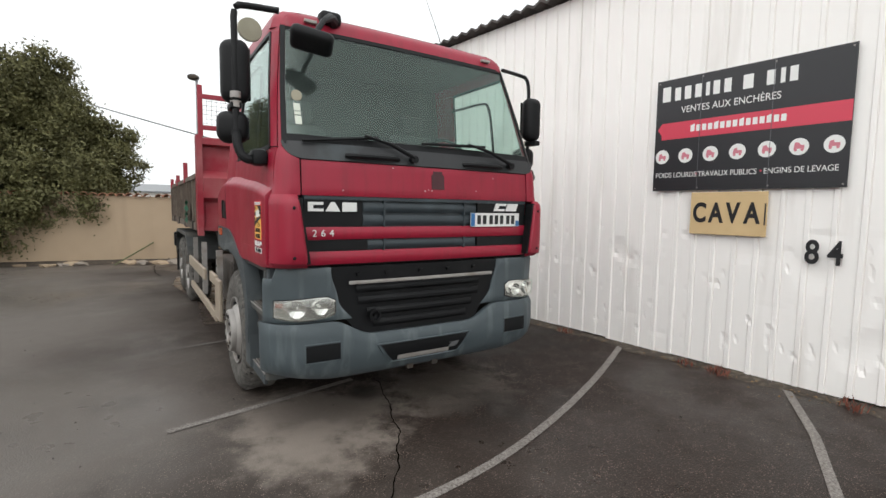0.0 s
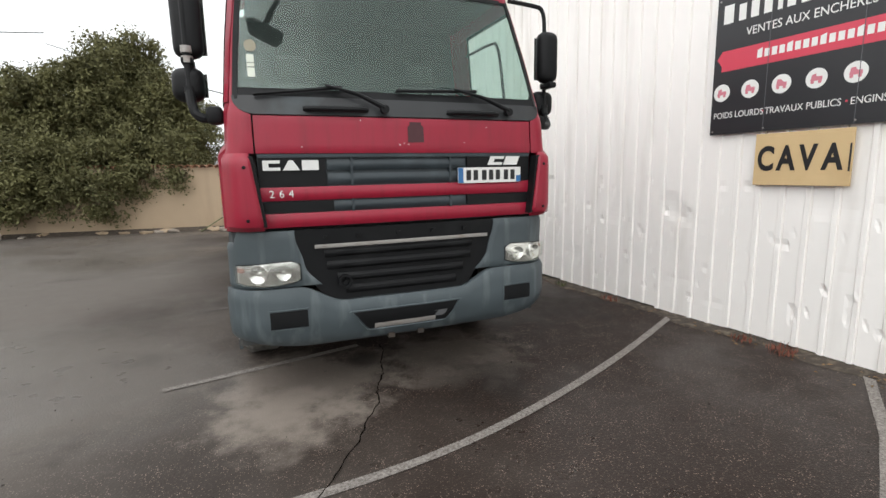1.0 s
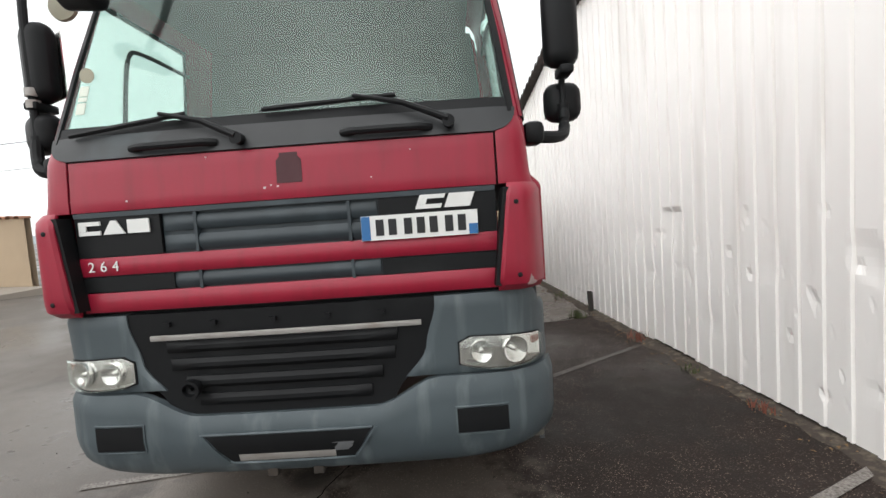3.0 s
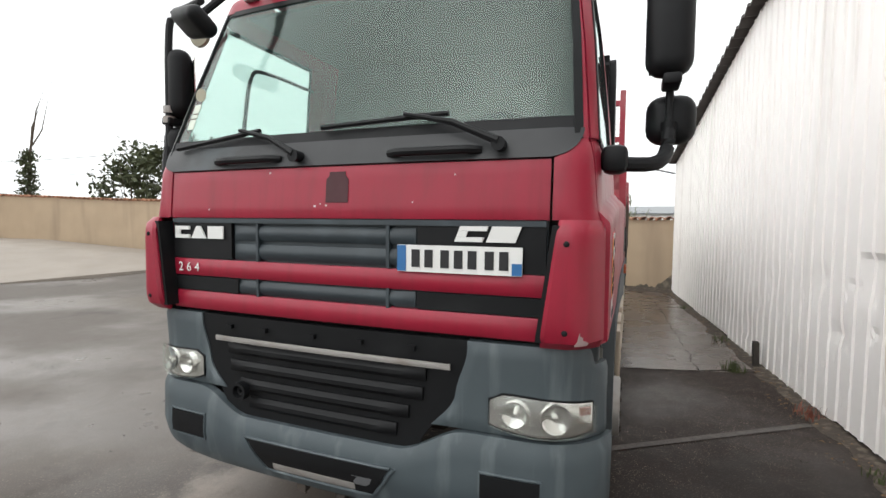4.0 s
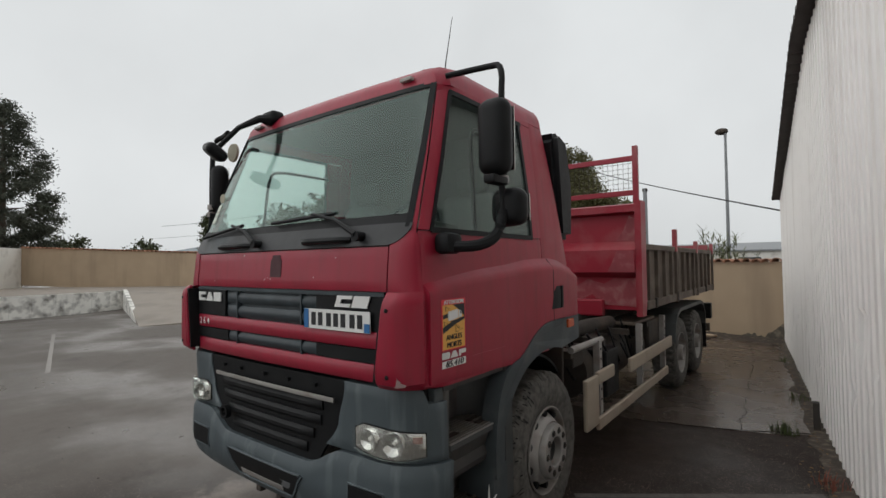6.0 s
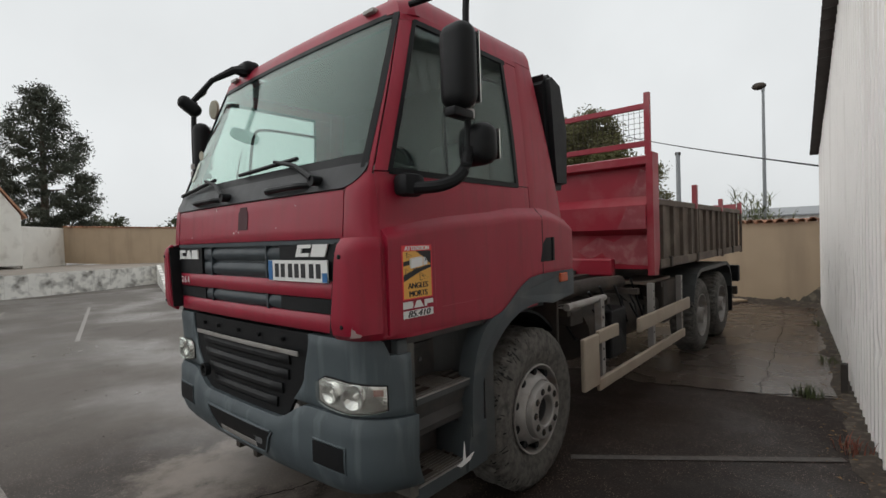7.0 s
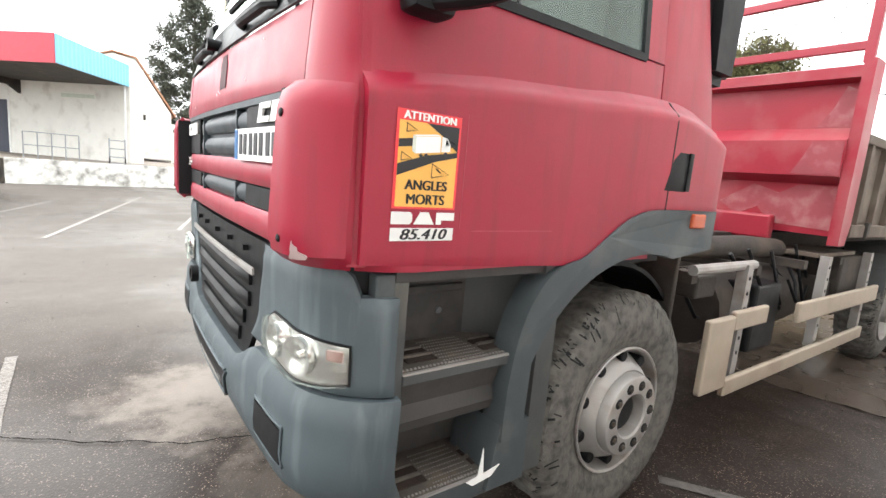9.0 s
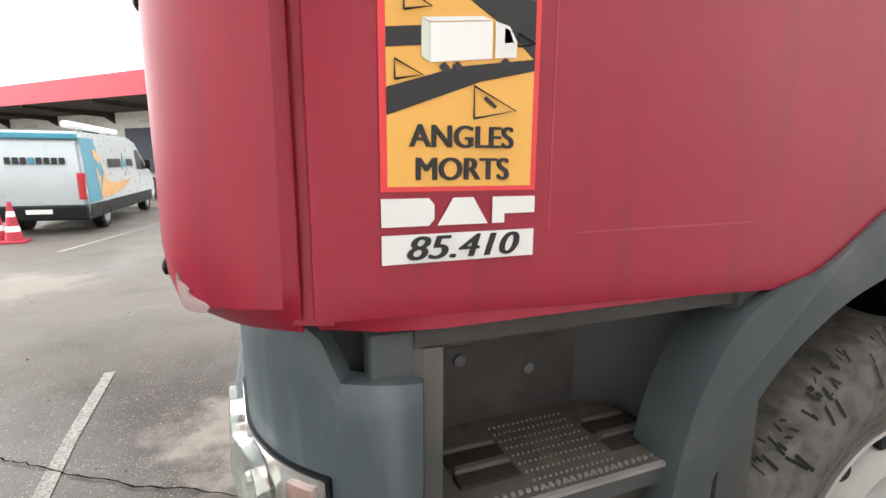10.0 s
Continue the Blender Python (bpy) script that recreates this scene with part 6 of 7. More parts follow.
def crown_mesh(blobs, clumps, per, size, spread, flat_leaf=1.0):
    """Leaf quads in many small clumps spread through ellipsoids (centre, radii)."""
    vs, fs = [], []
    vol = [b[3] * b[4] * b[5] for b in blobs]
    for (x, y, z, rx, ry, rz), v in zip(blobs, vol):
        for i in range(max(3, int(clumps * v / sum(vol)))):
            d = np.random.normal(size=3)
            d /= np.linalg.norm(d)
            c = np.array((x, y, z)) + d * np.array((rx, ry, rz)) * random.uniform(0.45, 1.0)
            s2 = spread * random.uniform(0.6, 1.25)
            for k in range(per):
                p = c + np.random.normal(size=3) * s2 * np.array((1, 1, 0.75))
                a, b = np.random.normal(size=3), np.random.normal(size=3)
                a /= np.linalg.norm(a)
                b -= a * a.dot(b)
                b /= np.linalg.norm(b)
                l = size * random.uniform(0.6, 1.3)
                n0 = len(vs)
                vs += [tuple(p - a * l), tuple(p + b * l * 0.45 * flat_leaf), tuple(p + a * l), tuple(p - b * l * 0.45 * flat_leaf)]
                fs.append((n0, n0 + 1, n0 + 2, n0 + 3))
    me = bpy.data.meshes.new("crown")
    me.from_pydata(vs, [], fs)
    return me


def tree(name, at, trunk, limbs, blobs, clumps, per, size, spread, leaf, label, flat_leaf=1.0, group=""):
    t = thing(name, label, "tree", pose(*at), group)
    bm = bmesh.new()
    tube(bm, trunk[0], trunk[1], 10)
    tr = part("trunk", bm, M_BARK, t, smooth=True)
    for pts, rs in limbs:
        bm = bmesh.new()
        tube(bm, pts, rs, 7)
        part("limb", bm, M_BARK, t, smooth=True)
    me = crown_mesh(blobs, clumps, per, size, spread, flat_leaf)
    me.materials.append(leaf)
    c = new("crown", me)
    c.parent = t
    return t


evergreen = tree("evergreen_tree", (-4.6, 15.3, 0.05), ([(0, 0, -0.3), (0.05, -0.05, 1.2), (0, -0.1, 2.6), (0.1, -0.2, 4.2)], [0.2, 0.16, 0.12, 0.04]),
     [([(0, 0, 1.0), (-0.9, -0.5, 1.9), (-1.7, -0.8, 2.4)], [0.1, 0.07, 0.03]), ([(0, 0, 1.3), (0.9, -0.7, 2.2), (1.6, -1.0, 2.9)], [0.1, 0.07, 0.03]), ([(0, 0, 1.6), (0.3, 0.8, 2.8), (0.6, 1.2, 3.6)], [0.09, 0.06, 0.02]), ([(0, 0, 1.2), (-0.4, -1.2, 1.9), (-0.6, -1.8, 2.2)], [0.08, 0.05, 0.02])],
     [(0.2, -0.7, 3.4, 2.0, 1.5, 1.8), (-0.9, -0.6, 4.1, 1.5, 1.3, 1.4), (1.2, -0.6, 3.3, 1.3, 1.2, 1.7), (0.3, -0.6, 5.0, 1.5, 1.2, 1.0), (-1.2, -1.0, 2.2, 1.3, 1.1, 0.9), (1.1, -1.0, 1.9, 1.1, 1.0, 1.0), (-0.1, -1.3, 1.6, 1.2, 0.8, 0.8), (1.8, -0.6, 3.4, 0.9, 0.8, 1.1), (2.1, -0.8, 2.3, 0.8, 0.8, 1.0), (-2.2, -0.4, 3.2, 1.2, 1.0, 1.5), (-2.4, -0.8, 1.7, 1.0, 0.8, 0.8), (-0.3, -2.95, 1.15, 1.2, 0.6, 0.75), (1.1, -2.8, 1.45, 1.0, 0.6, 0.75), (1.9, -2.2, 1.8, 0.9, 0.8, 0.8), (-1.7, -2.8, 1.3, 1.1, 0.6, 0.8), (-2.5, -0.6, 3.3, 1.2, 1.2, 1.5), (-2.6, -2.4, 1.3, 1.1, 0.8, 0.9), (-0.6, -2.6, 1.8, 1.6, 0.8, 1.0), (1.2, -2.4, 2.1, 1.5, 0.8, 1.0), (-2.1, -2.5, 2.0, 1.4, 0.8, 1.0), (2.3, -1.0, 3.0, 0.9, 0.8, 1.2)],
     1050, 210, 0.058, 0.18, M_LEAF2, "broad olive-green evergreen tree leaning over the boundary wall")
evergreen.scale = (0.93, 0.95, 0.97)
tree("leafy_tree", (-9.2, 16.0, 0.2), ([(0, 0, -0.3), (0, 0, 2.5), (0, 0, 3.6)], [0.15, 0.1, 0.04]), [([(0, 0, 1.6), (0.7, 0.2, 2.8)], [0.07, 0.02]), ([(0, 0, 1.8), (-0.8, 0, 3.0)], [0.07, 0.02])],
     [(0, 0, 3.0, 1.9, 1.5, 1.5), (-1.5, 0, 2.6, 1.4, 1.2, 1.2), (1.5, 0, 3.2, 1.2, 1.2, 1.5)], 240, 70, 0.08, 0.25, M_LEAF, "green leafy tree behind the tiled shelter")
pine = []
for i in range(95):
    f = (i + 0.5) / 95
    r = (3.9 * (1 - f) ** 0.62 * min(1.0, 0.55 + 2.2 * f) + 0.25) * random.uniform(0.35, 1.05)
    a = 2.399 * i
    pine.append((r * math.cos(a), r * math.sin(a), 2.6 + 9.9 * f - 0.12 * r, 0.75 - 0.35 * f, 0.75 - 0.35 * f, 0.3))
tree("conifer_tree", (-40.0, 5.7, 0.5), ([(0, 0, 0), (0, 0, 6), (0.1, 0, 12.4)], [0.32, 0.2, 0.04]), [([(0, 0, 4 + i * 1.4), (1.9 * math.cos(i * 2.2) * (1 - i / 9), 1.9 * math.sin(i * 2.2) * (1 - i / 9), 4.3 + i * 1.4)], [0.09, 0.02]) for i in range(6)],
     pine, 760, 64, 0.11, 0.26, M_LEAF3, "tall dark ragged conifer far behind the buildings", 0.8)
for at, w, h, lab in (((-44, 8.8, 0.9), 3.0, 3.3, "dark green shrub behind the boundary wall"), ((-47, 11.0, 0.9), 3.0, 3.4, "dark green shrub behind the boundary wall"), ((-37, 12.9, 0.6), 2.0, 3.1, "loose green shrub behind the boundary wall"), ((-20, 13.3, 0.4), 2.0, 4.4, "green shrub rising over the boundary wall"), ((-17, 13.4, 0.4), 2.2, 5.0, "green shrub rising over the boundary wall")):
    tree("shrub", at, ([(0, 0, 0), (0, 0, h * 0.7)], [0.07, 0.02]), [([(0, 0, 0.5), (w * 0.4 * math.cos(i * 1.7), w * 0.4 * math.sin(i * 1.7), h * 0.9)], [0.03, 0.008]) for i in range(6)],
         [(w * 0.5 * math.cos(i * 2.1), w * 0.3 * math.sin(i * 2.1), h * random.uniform(0.55, 0.85), w * 0.4, w * 0.4, h * 0.28) for i in range(5)], 60, 28, 0.14, 0.25, M_LEAF, lab, group="shrubs behind the wall")
# reeds behind the back wall
M_REED = mat("pale_reed", (0.15, 0.165, 0.075), 0.8, vary=0.4, scale=8, bump=0)
bm = bmesh.new()


def blade(p, d, length, width, droop):
    side = Vector((-d.y, d.x, 0)).normalized() * width
    prev = None
    for k in range(5):
        f = k / 4
        q = p + d * length * f - Vector((0, 0, droop * length * f * f))
        cur = [bm.verts.new(q - side * (1 - f * 0.85)), bm.verts.new(q + side * (1 - f * 0.85))]
        if prev:
            bm.faces.new((prev[0], prev[1], cur[1], cur[0]))
        prev = cur


for cx, top, n in ((-0.42, 3.15, 20), (-0.05, 2.95, 22), (0.25, 2.75, 16), (-0.75, 2.45, 9), (0.55, 2.3, 10)):
    for i in range(n):
        p = Vector((cx + random.gauss(0, 0.1), random.gauss(0, 0.25), 0))
        h = top * random.uniform(0.72, 1.0)
        tip = p + Vector((random.gauss(0, 0.1), random.gauss(0, 0.1), h))
        blade(p, (tip - p + Vector((0.001, 0, 0))).normalized(), h, 0.012, 0.0)
        for k in range(11):
            f = random.uniform(0.5, 1.0)
            a = random.uniform(0, 6.28)
            blade(p.lerp(tip, f), Vector((math.cos(a) * 0.6, math.sin(a) * 0.6, 0.85)).normalized(), random.uniform(0.25, 0.5), 0.016, random.uniform(0.2, 0.7))
reed = tagged(part("reed_clump", bm, M_REED), "tall pale green reeds behind the back wall", "reeds", kind="stuff")
reed.matrix_world = pose(0.9, 13.4, 0.0) @ Matrix.Scale(0.93, 4)
# slim dead tree wrapped in ivy beside a pole
t = thing("ivy_tree", "slim bare tree wrapped in dark ivy", "tree", pose(-27.5, 13.2, 0.5))
for pts, rs in (([(0, 0, 0), (0.1, 0, 3), (0.3, 0, 4.6), (0.9, 0, 6.6), (1.6, 0, 7.6)], [0.12, 0.09, 0.06, 0.03, 0.01]), ([(0.3, 0, 4.4), (0.5, 0, 5.8), (1.5, 0, 7.2)], [0.05, 0.03, 0.01]), ([(0.5, 0, 4.9), (1.3, 0, 5.6), (2.2, 0, 7.9)], [0.04, 0.025, 0.008])):
    bm = bmesh.new()
    tube(bm, pts, rs, 7)
    part("limb", bm, M_BARK, t, smooth=True)
me = crown_mesh([(0.1, 0, 2.4 + i * 0.5, 0.35, 0.3, 0.35) for i in range(5)], 40, 30, 0.1, 0.14)
me.materials.append(M_LEAF)
o = new("ivy", me)
o.parent = t

# ---- poles and wires ----
M_GALV = mat("galvanised_steel", (0.32, 0.33, 0.34), 0.5, metal=0.5, vary=0.15)


def street_lamp(x, y, h, label):
    t = thing("street_lamp", label, "lamp", pose(x, y, 0), "street lamps")
    bm = bmesh.new()
    tube(bm, [(0, 0, 0), (0, 0, h - 0.1)], [0.075, 0.045], 10)
    part("pole", bm, M_GALV, t, smooth=True)
    bm = bmesh.new()
    bmesh.ops.create_icosphere(bm, subdivisions=2, radius=0.18)
    for v in bm.verts:
        v.co = (v.co.x * 1.3, v.co.y * 1.0, v.co.z * 0.75)
    o = part("lamp_head", bm, M_CHASSIS, t, smooth=True)
    o.matrix_basis = pose(-0.12, 0, h)
    bm = bmesh.new()
    lathe(bm, [(h - 0.22, 0.05), (h - 0.08, 0.06)], 10, "z")
    part("collar", bm, M_GALV, t, smooth=True)
    return t


street_lamp(0.39, 19.3, 6.85, "tall slim grey street lamp behind the back wall")
street_lamp(-15.0, 30.0, 11.2, "tall slim grey street lamp with round head, far off")
t = thing("utility_pole", "grey wooden utility pole behind the back wall", "pole", pose(-6.5, 35.0, 0.05))
bm = bmesh.new()
tube(bm, [(0, 0, 0), (0, 0, 7.2)], [0.17, 0.14], 10)
part("pole", bm, M_GALV, t, smooth=True)
part("cap", boxed(-0.16, 0.16, -0.12, 0.12, 7.0, 7.22, bevel=0.02), M_CHASSIS, t)
for name, a, b, sag, r in (("overhead_wire", (-11.1, 31.6, 9.2), (2.26, 11.55, 3.0), 0.15, 0.02), ("overhead_wire", (-80, 32, 8.6), (-11.1, 31.6, 9.76), 0.8, 0.03), ("overhead_wire", (-80, 31, 6.6), (-11.1, 31.4, 7.6), 0.6, 0.02)):
    bm = bmesh.new()
    pts = [Vector(a).lerp(Vector(b), i / 20) - Vector((0, 0, sag * 4 * (i / 20) * (1 - i / 20))) for i in range(21)]
    tube(bm, pts, r, 5)
    tagged(part(name, bm, M_INK), "thin dark overhead cable against the sky", "cable", "overhead wires")

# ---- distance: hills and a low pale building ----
# pale grey-blue puts the haze of distance into the hills' colour
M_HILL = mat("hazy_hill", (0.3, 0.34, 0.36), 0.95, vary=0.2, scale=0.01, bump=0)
bm = bmesh.new()
rows = []
for i in range(90):
    a = radians(40 + 200 * i / 89)
    h = 16 + 14 * noise.noise((i * 0.13, 0, 5)) + 5 * noise.noise((i * 0.5, 3, 5))
    rows.append([bm.verts.new((r * math.cos(a), r * math.sin(a), z)) for r, z in ((420, -1), (520, max(3, h)), (640, -1))])
for a, b in zip(rows, rows[1:]):
    for i in range(2):
        bm.faces.new((a[i], a[i + 1], b[i + 1], b[i]))
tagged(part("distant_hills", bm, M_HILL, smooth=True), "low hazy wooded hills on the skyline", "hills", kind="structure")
far = thing("far_warehouse", "long low pale warehouse far behind the wall", "building", pose(-6, 55, 0))
part("wall", boxed(-14, 14, -5, 5, 0, 2.9), M_WHITEWALL, far)
bm = bmesh.new()
prism(bm, [(-5.3, 2.88), (0, 3.7), (5.3, 2.88), (5.3, 2.75), (0, 3.57), (-5.3, 2.75)], "x", -14.3, 14.3)
part("roof", bm, M_GALV, far)
for i in range(5):
    part("window", boxed(-11 + i * 5, -9.4 + i * 5, -5.05, -4.95, 1.2, 2.2), M_DARKBLUE, far)

# ---- tiled shelter at the back wall ----
sh = thing("tiled_shelter", "open lean-to shelter with old clay tile roof", "shelter", pose(-9.65, 13.45, 0.05) @ Matrix.Diagonal((0.9, 0.9, 0.83, 1)))
part("back_wall", boxed(-2.4, 2.2, 0.9, 1.1, -0.3, 2.2), M_RENDER, sh)
part("post", boxed(1.72, 1.9, -0.8, -0.6, -0.3, 1.95, bevel=0.01), M_CONCRETE, sh)
part("side_wall", boxed(-2.4, -2.2, -0.8, 0.9, -0.3, 2.0), M_RENDER, sh)
part("beam", boxed(-2.5, 1.92, -0.85, -0.65, 1.93, 2.08), M_BARK, sh)
bm = bmesh.new()
prism(bm, [(-1.1, 2.08), (1.2, 2.62), (1.2, 2.66), (-1.1, 2.12)], "x", -2.6, 1.85)
roofp = part("roof", bm, M_TILE, sh)
bmt = bmesh.new()
n = 6
rr = []
for yy in (-0.19, 0.19):
    rr.append([bmt.verts.new((0.085 * math.cos(math.pi * k / n), yy, 0.085 * math.sin(math.pi * k / n))) for k in range(n + 1)])
for k in range(n):
    bmt.faces.new((rr[0][k], rr[0][k + 1], rr[1][k + 1], rr[1][k]))
tile0 = None
for j in range(6):
    for i in range(20):
        if tile0 is None:
            tile0 = part("tile", bmt, M_TILE, roofp)
            o = tile0
        else:
            o = new("tile", tile0.data)
            o.parent = roofp
        o.matrix_basis = pose(-2.5 + i * 0.228, -0.95 + j * 0.38, 2.145 + (0.15 + j * 0.38) * 0.235, 13.2, random.uniform(-3, 3), random.uniform(-3, 3))
blk = tagged(part("stone_block", boxed(-0.35, 0.35, -0.25, 0.25, -0.1, 0.35, bevel=0.02), M_WHITEWALL), "pale rough stone block beside the shelter post", "block")
blk.matrix_world = pose(-7.35, 12.55, 0.03) @ Matrix.Scale(0.55, 4)
# rubble and a leaning stick along the back wall
for i in range(26):
    f = random.random()
    x = 1.0 - 8.0 * f + random.uniform(-0.2, 0.2)
    y = north_y(x)
    s2 = random.uniform(0.05, 0.2)
    bm = bmesh.new()
    bmesh.ops.create_icosphere(bm, subdivisions=1, radius=s2)
    for v in bm.verts:
        v.co.x *= random.uniform(0.9, 1.5)
        v.co.z *= 0.45
        v.co += v.normal * random.uniform(-0.25, 0.25) * s2
    o = tagged(part("rubble_stone", bm, M_RENDER if i % 3 else M_DOCKTOP), "broken pale stone lying along the wall foot", "stone", "rubble along the wall")
    o.matrix_world = pose(x, y - random.uniform(0.2, 0.6), gz(x, y - 0.4) + s2 * 0.2, 0, 0, random.uniform(0, 180))
bm = bmesh.new()
tube(bm, [(0, 0, 0), (0.9, 0.35, 0.55)], 0.018, 6)
o = tagged(part("wooden_stick", bm, M_REED), "thin pale stick leaning on the back wall", "stick")
o.matrix_world = pose(-2.4, 12.0, gz(-2.4, 12.0))
bm = bmesh.new()
rows = []
for i in range(60):
    f = i / 59
    x = 2.3 - 9.6 * f
    y = north_y(x)
    w = 0.35 + 0.2 * noise.noise((x, 4, 0))
    rows.append([bm.verts.new((x, y - 0.1 - w, gz(x, y - w) + 0.005)), bm.verts.new((x, y - 0.1 - w * 0.5, gz(x, y - w) + 0.05)), bm.verts.new((x, y - 0.05, gz(x, y) + 0.1))])
for a, b in zip(rows, rows[1:]):
    for i in range(2):
        bm.faces.new((a[i], a[i + 1], b[i + 1], b[i]))
tagged(part("earth_bank", bm, M_DIRT, smooth=True), "low bank of dark earth along the boundary wall", "dirt", kind="structure")

# ---- loading dock, ramp and canopy building ----
DX, DY0, DH = -21.8, 6.7, 0.85


def dock_x(y):
    """The front of the loading dock, set askew to the yard to fit the camera's view."""
    return DX + 0.27 * (DY0 - y)


bm = bmesh.new()
prism(bm, [(DX, DY0), (dock_x(-14), -14), (-60, -14), (-60, 3.8), (-33, 5.3), (-25, 10.5), (-22.2, 10.8)], "z", -0.1, DH - 0.02)
dock = tagged(part("dock_platform", bm, M_DOCKTOP), "raised worn concrete loading platform", "platform", kind="structure")
bm = bmesh.new()
for i in range(30):
    y0, y1 = DY0 - i * 0.69, DY0 - (i + 1) * 0.69
    if i == 14:
        continue
    prism(bm, [(dock_x(y0) + 0.01, y0), (dock_x(y1) + 0.01, y1 + 0.006), (dock_x(y1) + 0.12, y1 + 0.006), (dock_x(y0) + 0.12, y0)], "z", -0.1, DH + random.uniform(-0.01, 0.02))
tagged(part("dock_wall", bm, M_DOCKWALL), "cracked stained white retaining wall of the loading dock", "wall", kind="structure")
part("drain_gap", boxed(dock_x(-3.3) + 0.0, dock_x(-3.3) + 0.05, -3.62, -2.98, 0.0, DH - 0.03), M_CHASSIS, dock, "dark gap in the dock wall")
bm = bmesh.new()
vs = [bm.verts.new(p) for p in ((DX, DY0, DH - 0.01), (-22.2, 10.8, DH - 0.01), (-10.6, 10.9, 0.35), (-14.2, 4.5, 0.0), (DX, DY0, -0.1), (-22.2, 10.8, -0.1), (-10.6, 10.9, -0.1), (-14.2, 4.5, -0.1))]
for q in ((0, 1, 2, 3), (4, 5, 6, 7), (0, 1, 5, 4), (1, 2, 6, 5), (2, 3, 7, 6), (3, 0, 4, 7)):
    bm.faces.new([vs[i] for i in q])
tagged(part("ramp", bm, M_DOCKTOP), "worn concrete ramp up to the loading platform", "ramp", kind="structure")
bm = bmesh.new()
prism(bm, [(DX + 0.1, -0.05), (DX + 0.1, DH + 0.06), (DX + 0.7, DH + 0.03), (-15.2, 0.06), (-15.2, -0.05)], "y", 4.78, 4.94)
for v in bm.verts:
    v.co.y += 1.85 * (v.co.x + 15.2) / (DX + 15.2)
tagged(part("ramp_wing", bm, M_DOCKWALL), "white triangular wing wall beside the ramp", "wall", kind="structure")

M_BLUEFASC = mat("pale_blue_steel", (0.2, 0.5, 0.68), 0.5, vary=0.08, scale=3)
M_REDFASC = mat("bright_red_fascia", (0.52, 0.03, 0.06), 0.5, vary=0.05, scale=2)
M_DOCKDOOR = mat("dark_blue_shutter", (0.025, 0.03, 0.06), 0.5, vary=0.2)
bld = thing("dock_building", "white loading-dock building under a red and blue canopy", "building", pose(-23.2, 0.75, DH - 0.02, 0, 0, -47))
part("wall", boxed(-0.7, 0, -30, 0, 0, 4.0), M_WHITEWALL, bld)
bm = bmesh.new()
prism(bm, [(-0.75, 4.0), (0, 4.0), (0.0, 4.12), (-0.35, 4.16), (-0.75, 4.12)], "y", -30, 0)
part("roof", bm, M_WHITEWALL, bld)
can = part("canopy", prism(bmesh.new(), [(0.0, -30), (4.5, -30), (4.5, 1.5), (0.05, -0.1), (0.0, -0.1)], "z", 3.3, 3.45), M_CHASSIS, bld, "dark underside of the canopy")
bm = bmesh.new()
prism(bm, [(4.5, -30), (4.6, -30), (4.6, 1.6), (4.5, 1.6)], "z", 3.26, 4.22)
part("fascia", bm, M_REDFASC, can, "bright red steel fascia")
rows = []
bm = bmesh.new()
for i in range(41):
    f = i / 40
    x, y = 4.6 - 4.55 * f, 1.62 - 1.6 * f
    o2 = 0.03 if i % 2 else 0.0
    rows.append([bm.verts.new((x + o2 * 0.5, y + o2, 3.27)), bm.verts.new((x + o2 * 0.5, y + o2, 4.21 - 0.05 * f)), bm.verts.new((x - 0.03, y - 0.1, 4.21 - 0.05 * f)), bm.verts.new((x - 0.03, y - 0.1, 3.27))])
for a, b in zip(rows, rows[1:]):
    for i in range(4):
        bm.faces.new((a[i], a[(i + 1) % 4], b[(i + 1) % 4], b[i]))
part("side_fascia", bm, M_BLUEFASC, can, "pale blue ribbed steel side fascia")
for y0, y1 in ((-10.9, -6.6), (-16.8, -13.4), (-23.0, -18.6)):
    d = part("dock_door", boxed(-0.03, 0.02, y0, y1, 0.0, 2.4), M_DOCKDOOR, bld, "dark blue loading door")
    part("door_frame", boxed(0.0, 0.04, y0 - 0.08, y0, 0.0, 2.5), M_WHITE, d)
    part("door_frame", boxed(0.0, 0.04, y1, y1 + 0.08, 0.0, 2.5), M_WHITE, d)
    part("lintel_sign", boxed(0.0, 0.02, (y0 + y1) / 2 - 0.8, (y0 + y1) / 2 + 0.8, 2.68, 2.84), M_STICK, bld)
part("lintel_sign", boxed(0.0, 0.02, -3.6, -1.8, 2.68, 2.84), M_STICK, bld)
for y in (-5.9, -11.8, -17.7, -23.6):
    bm = bmesh.new()
    prism(bm, [(0.0, 2.7), (0.0, 3.3), (4.4, 3.3), (4.4, 3.15), (0.5, 3.02)], "y", y - 0.08, y + 0.08)
    part("canopy_bracket", bm, M_CHASSIS, bld)
bm = bmesh.new()
tube(bm, [(0.06, -0.2, 0), (0.06, -0.2, 3.28)], 0.05, 8)
part("drainpipe", bm, M_WHITE, bld, smooth=True)
rail = thing("dock_railing", "thin grey steel railing on the loading platform", "railing", pose(-20.6, -1.0, DH - 0.02))
for i in range(5):
    bm = bmesh.new()
    tube(bm, [(0, -i * 0.4, 0), (0, -i * 0.4, 0.95)], 0.02, 6)
    part("post", bm, M_GALV, rail)
for z in (0.48, 0.95):
    bm = bmesh.new()
    tube(bm, [(0, 0, z), (0, -1.6, z)], 0.02, 6)
    part("bar", bm, M_GALV, rail)
trolley = thing("hand_trolley", "grey steel hand trolley standing on the platform", "trolley", pose(-20.9, 0.2, DH - 0.02) @ Matrix.Scale(1.3, 4))
